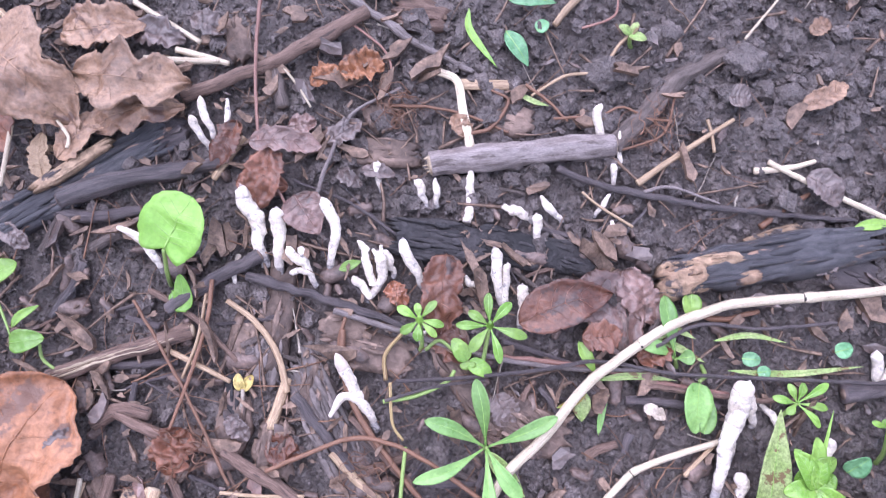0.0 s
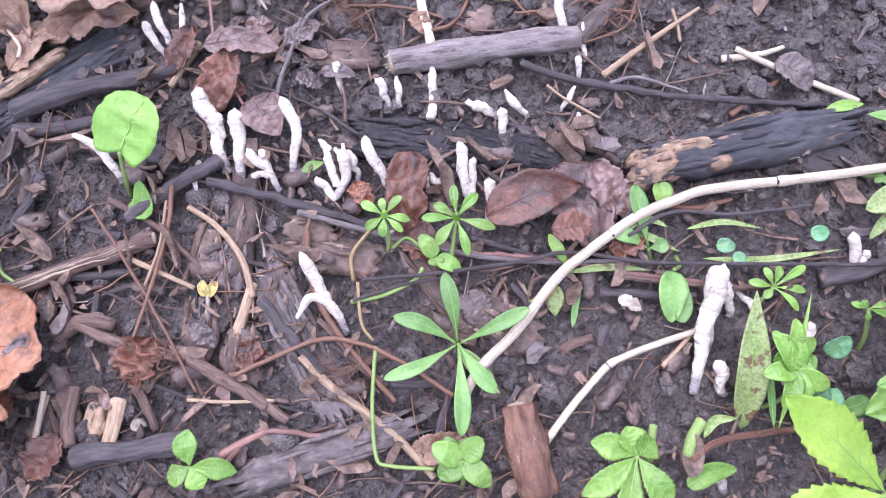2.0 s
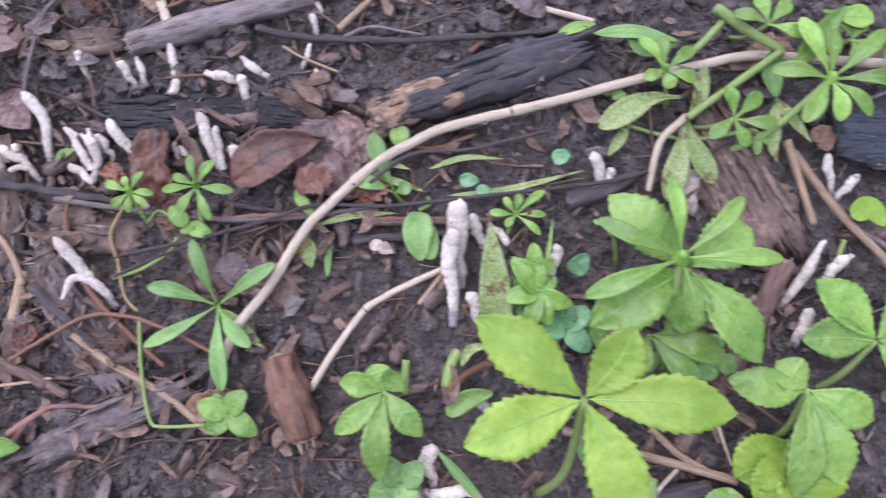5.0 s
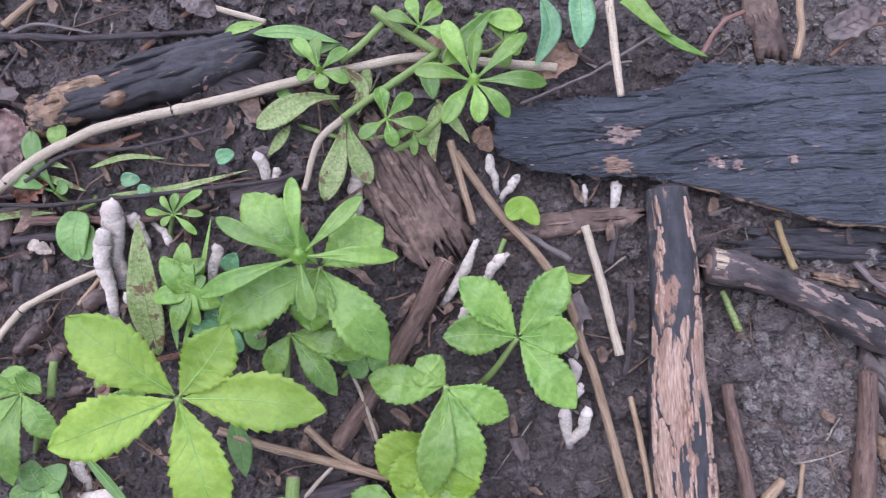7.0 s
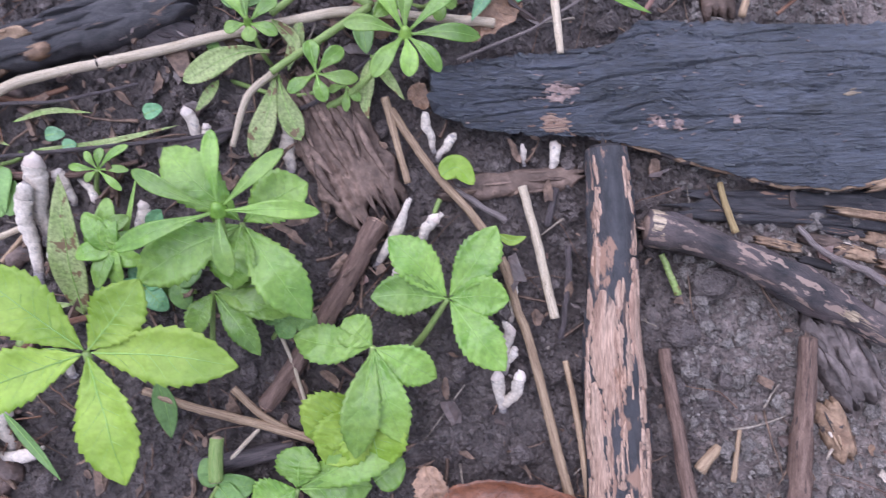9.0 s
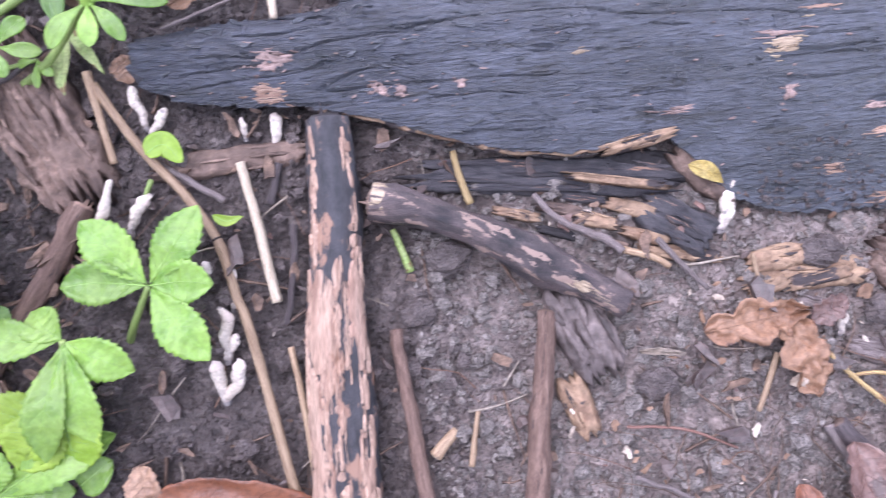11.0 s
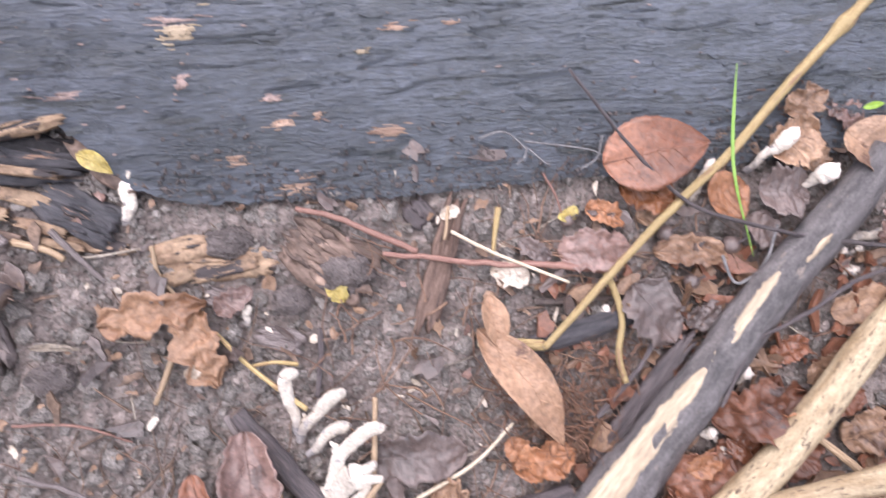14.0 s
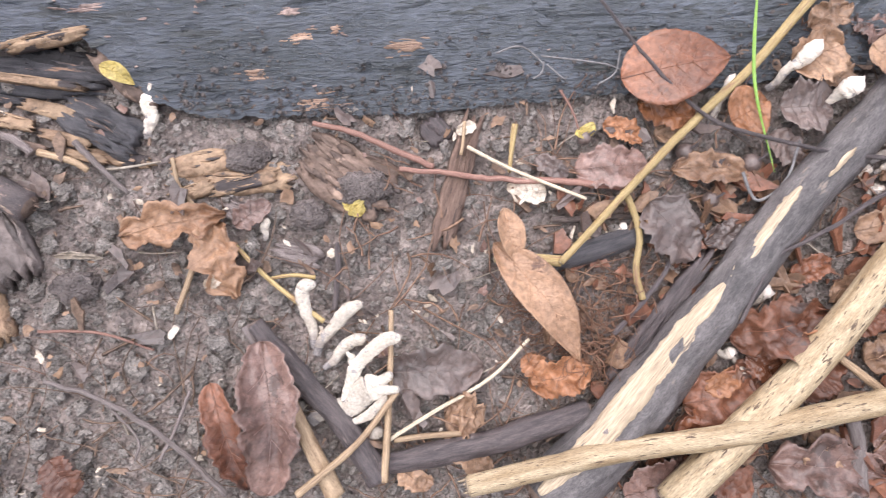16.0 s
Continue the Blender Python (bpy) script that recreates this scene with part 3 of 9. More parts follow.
flakes(1150, 0.005, 0.026, 22, brown_bit, "wood_flakes", "brown flakes of rotten wood in the litter", "bark", area=LEFT, slim=(0.12, 0.5))
loose_twigs(110, (0.008, 0.042), 0.0021, 24, (bark_dark, root_brown, bark_brown, bark_dark), "broken_twig", "broken dark twig in the litter", "broken twigs", (-0.22, 0.12, -0.20, 0.02))
fibres(150, (0.012, 0.05), 0.00042, 25, rust_bits, "rusty_stems", "thin rusty dead stems strewn on soil", "twigs", bend=0.2, area=(-0.30, 0.16, -0.24, 0.0), raise_=0.006)
loose_bark(230, 0.006, 0.022, 26, bark_bits, "bark_bit", "dark bit of bark in the litter", "bits of bark", (-0.22, 0.14, -0.20, 0.03))
flakes(170, 0.003, 0.013, 15, leaf_mauve, "leaf_crumbs", "tan crumbs of dead leaf", "leaves", slim=(0.3, 0.9))
flakes(130, 0.0015, 0.006, 16, pale_bit, "pale_chips", "small pale chips of wood and shell", "chips", slim=(0.25, 0.7))
RIGHT = (0.76, 1.02, -0.36, -0.16)
flakes(420, 0.006, 0.026, 51, leaf_red, "red_leaf_mash", "mash of broken red-brown dead leaves", "leaves", area=RIGHT, slim=(0.3, 0.8))
flakes(260, 0.006, 0.024, 52, leaf_tan, "tan_leaf_mash", "mash of broken tan dead leaves", "leaves", area=RIGHT, slim=(0.3, 0.8))
fibres(260, (0.012, 0.05), 0.0005, 53, rootlet, "root_mat", "mat of thin rusty roots in leaf litter", "roots", bend=0.6, area=(0.66, 0.90, -0.34, -0.14), raise_=0.008)
fibres(60, (0.015, 0.05), 0.0004, 54, brown_bit, "dead_root_bits", "thin brown dead roots over soil", "roots", bend=0.5, area=(0.50, 0.66, -0.34, -0.18), raise_=0.006)
MIDDLE = (0.50, 0.82, -0.27, -0.10)
flakes(90, 0.002, 0.009, 31, pale_bit, "pale_leaf_flakes", "pale papery flakes strewn on soil", "leaves", area=MIDDLE, slim=(0.25, 0.7))
flakes(110, 0.003, 0.011, 32, leaf_tan, "tan_leaf_flakes", "tan flakes of dead leaf on soil", "leaves", area=MIDDLE, slim=(0.3, 0.8))
flakes(900, 0.004, 0.022, 17, leaf_dark, "dark_flakes", "dark wet flakes of rotten leaf and bark", "bark", slim=(0.15, 0.6))


# ---- kinds of things ----
COUNT = [0]


def told(label, rest):
    """A label of four words at least."""
    return label if len(label.split()) >= 4 else label + " " + rest


def seeded():
    COUNT[0] += 1
    return random.Random(COUNT[0] * 7 + 3)


def stick(pts, r, mat, name, label, category, end=None, rough=0.10, knots=0, nodes=(), flat=1.0, bare=None, seg=None):
    """A stick, twig or stalk through pts (x, y, h), never quite straight or even."""
    rg = seeded()
    sd = rg.uniform(0, 50)
    big = max(r)
    dry = mat in (straw, straw_tan, straw_flecked, olive_stem, stem_green)
    seg = seg or (26 if big > 0.004 else 14 if big > 0.002 else 8)
    ctrl = [P(*p) for p in pts]
    length = sum((b - a).length for a, b in zip(ctrl, ctrl[1:]))
    line = smooth_line(ctrl, max(8, min(44, int(length / max(0.0025, big * 0.8)))))
    sway = min(0.30 * big, 0.0007) * (0.15 if dry else 0.65)
    for k, p in enumerate(line):
        d = k / (len(line) - 1) * length / max(0.004, big * 2.2)
        p += Vector((noise.noise(Vector((d * 0.6, sd, 1))), noise.noise(Vector((d * 0.6, sd, 5))), 0.6 * noise.noise(Vector((d * 0.6, sd, 9))))) * sway * 2.0
        p += Vector((noise.noise(Vector((d * 1.7, sd, 2))), noise.noise(Vector((d * 1.7, sd, 6))), 0.0)) * sway * 0.8
    bumps = [(rg.random(), rg.uniform(0.1, 0.3)) for _ in range(knots)]

    def radius(u):
        q = r[0] + (r[1] - r[0]) * u
        q *= 1 + (0.05 if dry else 0.10) * noise.noise(Vector((u * length / max(0.004, big * 2), sd, 4)))
        for k, s in bumps:
            q *= 1 + s * math.exp(-((u - k) * length / (2.2 * big)) ** 2)
        for k in nodes:
            q *= 1 + 0.18 * math.exp(-((u - k) * length / (0.9 * big)) ** 2)
        return q

    steps = max(8, min(230, int(length / max(0.0016, big * 0.26))))
    bm = tube(line, radius, seg, steps, rough, flat, 60.0, sd, furrow=(0.0 if big < 0.002 else 0.045 if dry else 0.11))
    at = line[0].copy()
    ob = single(name, bm, mat, told(label, "lying on dark soil"), category, at=at)
    ends = smooth_line(line, 40)
    if end is None and big > 0.0025:
        end = bare_wood if dry else rot_wood
    if end is not None and big > 0.0025:
        for a, b, rr in ((ends[0], ends[1], r[0]), (ends[-1], ends[-2], r[1])):
            d = (a - b).normalized()
            cap = tube([a - d * rr * 0.2, a + d * rr * 0.16], lambda u, rr=rr: rr * (0.90 - 0.14 * u), 14, 3, 0.16, flat, 200.0, sd)
            up = Vector((0, 0, 1))
            side = d.cross(up).normalized()
            stump = part("broken_end", cap, end, ob, "rough broken end", at=at)
            for _ in range(5 if rr > 0.004 else 0):
                o = side * rr * rg.uniform(-0.6, 0.6) + up * flat * rr * rg.uniform(-0.5, 0.5)
                l, w = rr * rg.uniform(0.3, 0.9), rr * rg.uniform(0.10, 0.24)
                part("splinter", tube([a + o - d * rr * 0.2, a + o * 0.95 + d * l], lambda u, w=w: w * (1 - 0.75 * u), 6, 4, 0.3, 0.7, 200.0, sd), end, stump, at=at)
    for k in nodes:
        c = ends[int(k * 40)]
        d = (ends[min(40, int(k * 40) + 1)] - ends[max(0, int(k * 40) - 1)]).normalized()
        q = (r[0] + (r[1] - r[0]) * k)
        ring = tube([c - d * q * 0.22, c + d * q * 0.22], lambda u, q=q: q * (1.05 + 0.07 * math.sin(math.pi * u)), 12, 5, 0.2, 1.0, 300.0, sd)
        part("node", ring, black_node, ob, "black node", at=at)
    for u0, u1, a0, a1 in bare or ():
        # where the bark is gone: many thin slivers of bare wood lying along the grain
        full = smooth_line(line, 120)

        def on(u, a, e):
            f = min(119.99, max(0.0, u * 120))
            k = int(f)
            c = full[k].lerp(full[k + 1], f - k)
            tan = (full[min(120, k + 2)] - full[max(0, k - 1)]).normalized()
            side = tan.cross(Vector((0, 0, 1))).normalized()
            top = side.cross(tan).normalized()
            a += radians(90)
            return c + radius(u) * e * (math.cos(a) * side + flat * math.sin(a) * top)

        def sheet(s0, s1, lo, hi, n, m, ragged, tag):
            bmp = bmesh.new()
            uvl = bmp.loops.layers.uv.verify()
            grid, turns = [], []
            for i in range(n + 1):
                t = i / n
                u = s0 + (s1 - s0) * t
                taper = min(1.0, math.sin(math.pi * min(0.999, max(0.001, t))) ** 0.5 * 1.15)
                j0 = ragged * (noise.noise(Vector((u * length * 120, tag, 1))) + 0.7 * noise.noise(Vector((u * length * 420, tag, 3))))
                j1 = ragged * (noise.noise(Vector((u * length * 120, tag, 7))) + 0.7 * noise.noise(Vector((u * length * 420, tag, 9))))
                mid = (lo + hi) / 2
                b0, b1 = mid + (lo + j0 - mid) * taper, mid + (hi + j1 - mid) * taper
                turns.append([(b0 + (b1 - b0) * j / m) / 6.28 for j in range(m + 1)])
                grid.append([bmp.verts.new(on(u, b0 + (b1 - b0) * j / m, (0.90 if j in (0, m) or i in (0, n) else 1.055 + 0.03 * noise.noise(Vector((u * length * 160, j * 1.9, tag)))))) for j in range(m + 1)])
            for i in range(n):
                for j in range(m):
                    f = bmp.faces.new((grid[i][j], grid[i][j + 1], grid[i + 1][j + 1], grid[i + 1][j]))
                    for l, (x, y) in zip(f.loops, ((j, i), (j + 1, i), (j + 1, i + 1), (j, i + 1))):
                        l[uvl].uv = (turns[y][x], (s0 + (s1 - s0) * y / n) * length)
            bmesh.ops.recalc_face_normals(bmp, faces=bmp.faces)
            part("peeled_strip", bmp, bare_wood if mat not in (char_peeled, char_some) else buff_strip, ob, "pale strip with the bark peeled off", at=at)

        wide, span = a1 - a0, u1 - u0
        clean = mat is bark_slate
        if wide > 0.9 or clean:
            sheet(u0, u1, a0 + 0.1 * wide, a1 - 0.1 * wide, 80, 8, 0.11 if clean else 0.2, sd)
        for _ in range(0 if clean else int(9 + 14 * wide)):
            edge = rg.choice((0.05, 0.95)) if wide > 0.9 else rg.random()
            mid = a0 + wide * (edge + rg.uniform(-0.12, 0.12))
            w = 0.025 + 0.16 * rg.random() ** 2.2
            l = span * rg.uniform(0.08, 0.5)
            c = u0 + span * rg.random()
            sheet(max(0.0, c - l / 2), min(1.0, c + l / 2), mid - w, mid + w, 20, 3, 0.05 + 0.4 * w, rg.uniform(0, 90))
    return ob


buff_strip = material("buff_strip", (0.36, 0.215, 0.155), (0.58, 0.40, 0.30), 5, 0.65, 1.0, 40, stretch=(4, 4, 1), mott=(0.45, 1.35), uv=True, c3=(0.10, 0.07, 0.062), spots=0.02, spot_scale=5)


def fungus(branches, label="", flat=0.78):
    """A candle-snuff club: grey foot, powdery white arms, cream tips."""
    rg = seeded()
    foot = P(*branches[0][0][0]) - Vector((0, 0, 0.002))
    headed = foot.x > 0.78
    white = fungus_greyer if 0.62 < foot.x < 0.70 else fungus_white
    root = thing("fungus", label or ("small white club fungus with a rounded cream head" if headed else "powdery white club fungus with a grey foot"), "fungus", "white club fungi", at=foot)
    for k, (pts, r) in enumerate(branches):
        line = [P(*p) for p in pts]
        if k == 0:
            line[0] -= (line[1] - line[0]).normalized() * 0.003
        sd = rg.uniform(0, 90)
        full = smooth_line(line, 36)
        bow = [Vector((noise.noise(Vector((i * 0.085, sd, 0))), noise.noise(Vector((i * 0.085, sd, 9))), 0)) * r * 0.75 for i in range(37)]
        full = [p + q for p, q in zip(full, bow)]
        cut, tip = (4 if k == 0 else 0), 30
        pointed = r < 0.0026 and rg.random() < 0.35
        swell = rg.uniform(0.98, 1.22)

        def prof(u, sd=sd, r=r, k=k, pointed=pointed, swell=swell):
            if headed:
                q = 1.2 * r * (0.52 + 0.55 * min(1, max(0, (u - 0.45) / 0.3)))
            else:
                q = r * (0.62 + 0.38 * min(1, u * 1.5)) if k == 0 else r * (0.88 + 0.12 * u)
                q *= 1 + (swell - 1) * u
            q *= 1 + 0.12 * noise.noise(Vector((u * 2.4, sd, 3))) + 0.02 * noise.noise(Vector((u * 8, sd, 6)))
            lo = 0.62 if pointed and not headed else 0.84
            if u > lo:
                t = (u - lo) / (1 - lo)
                q *= (1 - 0.62 * t) if pointed and not headed else math.sqrt(max(0.05, 1 - 0.9 * t * t))
            return q

        for nm, a, b, mt in (("foot", 0, cut, fungus_foot), ("club", cut, tip, white), ("tip", tip, 36, fungus_tip if headed or rg.random() < 0.6 and white is fungus_white else white)):
            if b - a < 2:
                continue
            bm = tube(full[a:b + 1], lambda u, a=a, b=b: prof((a + (b - a) * u) / 36), 16, (b - a) * 2, 0.0, flat, 60.0, sd, dome=(nm == "tip"), v0=(0.002 if k == 0 and nm != "tip" else 0.04))
            for v in bm.verts:
                c = min(full, key=lambda p: (p - v.co).length_squared)
                g = noise.noise(v.co * 330 + Vector((sd, 0, 0))) + 0.55 * noise.noise(v.co * 900 + Vector((0, sd, 0)))
                v.co += (v.co - c) * 0.17 * g
            part(nm, bm, mt, root, {"foot": "grey sooty foot", "club": "", "tip": "cream tip"}[nm], at=foot)
        if not headed and r > 0.0017 and rg.random() < 0.18:
            # a frayed end: two or three short lobes
            d = (full[-1] - full[-4]).normalized()
            side = d.cross(Vector((0, 0, 1))).normalized()
            for _ in range(rg.randint(2, 3)):
                o = side * r * rg.uniform(-0.7, 0.7)
                e = full[-2] + o * 1.7 + d * r * rg.uniform(0.6, 1.5)
                part("tip_lobe", tube([full[-5] + o * 0.5, full[-2] + o, e], lambda u, r=r: r * 0.55 * (1 - 0.4 * u), 9, 10, 0.12, 0.8, 60.0, sd, dome=True, v0=0.04), white, root, at=foot)
    return root


def width_at(outline, v):
    """Half width of a leaf outline, 0..1, at v from its foot to its tip."""
    if outline == "spoon":
        return 0.16 + 0.84 * max(0, math.sin(math.pi * min(1, max(0, (v - 0.12) / 0.88)) ** 1.55)) ** 0.8 if v < 0.995 else 0.0
    if outline == "round":
        return max(0, math.sin(math.pi * v ** 0.72)) ** 0.55
    if outline == "lance":
        return max(0, math.sin(math.pi * v ** 0.8)) ** 0.9
    if outline == "tooth":
        return max(0, math.sin(math.pi * v ** 1.22)) ** 0.86 * (0.91 + 0.13 * ((v * 12) % 1) ** 1.2) + 0.012
    if outline == "heart":
        return (0.62 + 0.38 * math.sin(min(1.0, v / 0.36) * math.pi / 2)) * math.sqrt(max(0.0, 1 - max(0.0, (v - 0.36) / 0.64) ** 2.1)) * (0.975 + 0.035 * abs(math.sin(v * 22)))
    if outline == "oak":
        return max(0, math.sin(math.pi * v ** 0.85)) ** 0.6 * (0.50 + 0.50 * abs(math.sin(v * 9.5 + 0.5)) ** 0.55) + 0.02
    if outline == "torn":
        return max(0, math.sin(math.pi * v ** 0.8)) ** 0.5 * (0.85 + 0.22 * noise.noise(Vector((v * 9, 3.3, 1.1))))
    if outline == "ovate":
        return max(0, math.sin(math.pi * v ** 0.72)) ** 0.8
    if outline == "blade":
        return (1 - v) ** 0.6
    return max(0, math.sin(math.pi * v ** 0.85)) ** 0.75


def leaf_bm(line, width, outline, cup=0.2, wave=0.0, seed=0.0, nu=8, nv=None, thick=0.0003, normal=Vector((0, 0, 1))):
    """A leaf along line, cupped across (a shallow trough), waved along its rim."""
    bm = bmesh.new()
    uv = bm.loops.layers.uv.verify()
    lower = []
    nv = nv or (80 if outline == "tooth" else 44 if outline == "oak" else 22)
    c = smooth_line(line, nv)
    rows = []
    for i in range(nv + 1):
        tan = (c[min(nv, i + 1)] - c[max(0, i - 1)]).normalized()
        side = tan.cross(normal).normalized()
        top = side.cross(tan).normalized()
        w, row = width * 0.5 * width_at(outline, i / nv), []
        for j in range(nu + 1):
            s = j / nu * 2 - 1
            hand = (1 if s > 0 else -1) * 7 + seed
            one = 1.0
            if outline == "ovate":
                one += 0.08 * noise.noise(Vector((i * 0.16, hand, 0))) + 0.06 * noise.noise(Vector((i * 0.7, hand, 3)))
            if outline in ("oak", "torn"):
                one += 0.34 * noise.noise(Vector((i * 0.13, hand, 0))) + 0.2 * noise.noise(Vector((i * 0.5, hand, 3))) + 0.05 * noise.noise(Vector((i * 1.7, hand, 6)))
            lift = cup * w * (s * s - 0.0) + ((0.007 if outline in ("tooth", "round") else 0.003) * 1.3 * width * math.sin(6.283 * (i / nv * 7 - abs(s) * 1.1)) * min(1, abs(s) * 3) if outline in ("tooth", "round", "heart", "torn", "oak") else 0)
            if wave:
                lift += wave * width * (noise.noise(Vector((s * 1.7 + seed, i / nv * 4.2, seed))) + 0.5 * noise.noise(Vector((s * 4.1 + seed, i / nv * 10, seed))))
            back = tan * (-0.13 * width * min(1.0, abs(s) * 1.6) * max(0.0, 1 - i / nv * 2.6)) if outline == "heart" else Vector()
            row.append(bm.verts.new(c[i] + side * (s * w * one) + top * lift + back))
        rows.append(row)
        lower.append([bm.verts.new(v.co - top * thick) for v in row])
    spots = [[v.co.copy() for v in row] for row in rows]
    for i in range(nv):
        for j in range(nu):
            f = bm.faces.new((rows[i][j], rows[i][j + 1], rows[i + 1][j + 1], rows[i + 1][j]))
            for l, (a, b) in zip(f.loops, ((j, i), (j + 1, i), (j + 1, i + 1), (j, i + 1))):
                l[uv].uv = (a / nu, b / nv)
    close_sheet(bm, rows, lower)
    return bm, [row[nu // 2] for row in spots], spots


def midrib(c, r, normal=Vector((0, 0, 1)), upto=0.93):
    n = int(len(c) * upto)
    return tube([p + normal * r * 0.2 for p in c[:n]], lambda u: r * (1 - 0.75 * u), 6, max(6, n // 2))


def plant(root, centre, tips, width, outline, mat, name, label, sag=0.12, cup=0.18, stem_r=0.0011, vein=True, bud=False, vary=0.12, stalk=0.0):
    """A stem from root to centre with leaves from there to tips."""
    rg = seeded()
    a, c = P(*root), P(*centre)
    a.z -= 0.003
    ob = thing(name, told(label, "growing in soil"), "plant", at=a)
    mid = a.lerp(c, 0.5) + Vector((rg.uniform(-.003, .003), -0.10 * (c - a).length, 0.0))
    if (c - a).length > 0.002:
        part("stem", tube([a, mid, c], lambda u: stem_r * (1.15 - 0.3 * u), 7, 14), stem_green, ob, at=a)
    for t in tips:
        e = P(*t)
        d = e - c
        s = c + d * 0.03
        m = c.lerp(e, 0.55) + Vector((0, 0, sag * d.length)) + d.cross(Vector((0, 0, 1))) * rg.uniform(-0.05, 0.05)
        e2 = e + d.cross(Vector((0, 0, 1))) * rg.uniform(-0.03, 0.03)
        w = width * (0.78 if outline == "spoon" else 1.0) * (1 + rg.uniform(-vary, vary))
        nrm = Vector((rg.uniform(-.2, .2), rg.uniform(-.2, .2), 1)).normalized()
        bm, line, rows = leaf_bm([s, m, e2], w, outline, cup, 0.05, rg.uniform(0, 40), normal=nrm)
        lf = part("leaf", bm, mat, ob, at=a)
        if vein:
            part("midrib", midrib(line, max(0.00022, w * 0.017), nrm), vein_green, lf, at=a)
            if outline in ("tooth", "round", "heart"):
                n = len(rows) - 1
                for rim in (1, 7):
                    for k in (0.14, 0.27, 0.40, 0.53, 0.66):
                        i0 = int(k * n)
                        pts = [rows[i0][4], rows[min(n, i0 + int(n * 0.06))][4 + (1 if rim > 4 else -1)], rows[min(n, i0 + int(n * 0.11))][4 + (2 if rim > 4 else -2)], rows[min(n, i0 + int(n * 0.16))][rim]]
                        part("side_vein", tube([q + nrm * 0.00003 for q in pts], lambda u, w=w: max(0.00012, w * 0.0065) * (1 - 0.6 * u), 5, 8), vein_green, lf, at=a)
    if bud:
        part("bud", tube([c - Vector((0, 0, .001)), c + Vector((0, 0.0015, .003))], lambda u: stem_r * 1.9 * (1 - 0.5 * u), 8, 6, 0.1, dome=True), leaf_fresh, ob, at=a)
    return ob


def blade(pts, width, outline, mat, name, label, cup=0.25, vein=True):
    """A single leaf or grass blade through pts."""
    rg = seeded()
    line = [P(*p) for p in pts]
    if len(line) == 2:
        line.insert(1, line[0].lerp(line[1], 0.5) + Vector((0, 0, 0.08 * (line[1] - line[0]).length)))
    bm, c, rows = leaf_bm(line, width, outline, cup, 0.06, rg.uniform(0, 40))
    ob = single(name, bm, mat, told(label, "of a low woodland plant"), "leaf", at=line[0])
    if vein:
        part("midrib", midrib(c, max(0.0002, width * 0.02)), vein_green, ob, at=line[0])
    return ob


def dead_leaf(a, b, width, outline, mat, label, cup=0.25, wave=0.10, arch=0.12, vein=True):
    rg = seeded()
    p, q = P(*a), P(*b)
    d = q - p
    m = p.lerp(q, 0.5) + Vector((0, 0, arch * d.length)) + d.cross(Vector((0, 0, 1))) * rg.uniform(-0.06, 0.06)
    bm, c, rows = leaf_bm([p, m, q], width, outline, cup, wave * 0.75, rg.uniform(0, 60), nu=14, nv=48, thick=0.0004)
    ob = single("dead_leaf", bm, mat, told(label, "lying in the litter"), "leaf", at=p)
    if vein:
        rib = mat
        part("midrib", midrib(c, max(0.0003, width * 0.010)), rib, ob, at=p)
        for hand in (0, 1):
            for k in (9, 16, 23, 30):
                mid_col, rim = 7, (12 if hand else 2)
                col2 = (mid_col + rim) // 2
                pts = [rows[k][mid_col], rows[min(48, k + 3)][col2], rows[min(48, k + 6)][rim]]
                part("side_vein", tube([Vector(v) + Vector((0, 0, 0.00025)) for v in pts], lambda u: max(0.00016, width * 0.004) * (1 - 0.6 * u), 5, 8), rib, ob, at=p)
    return ob


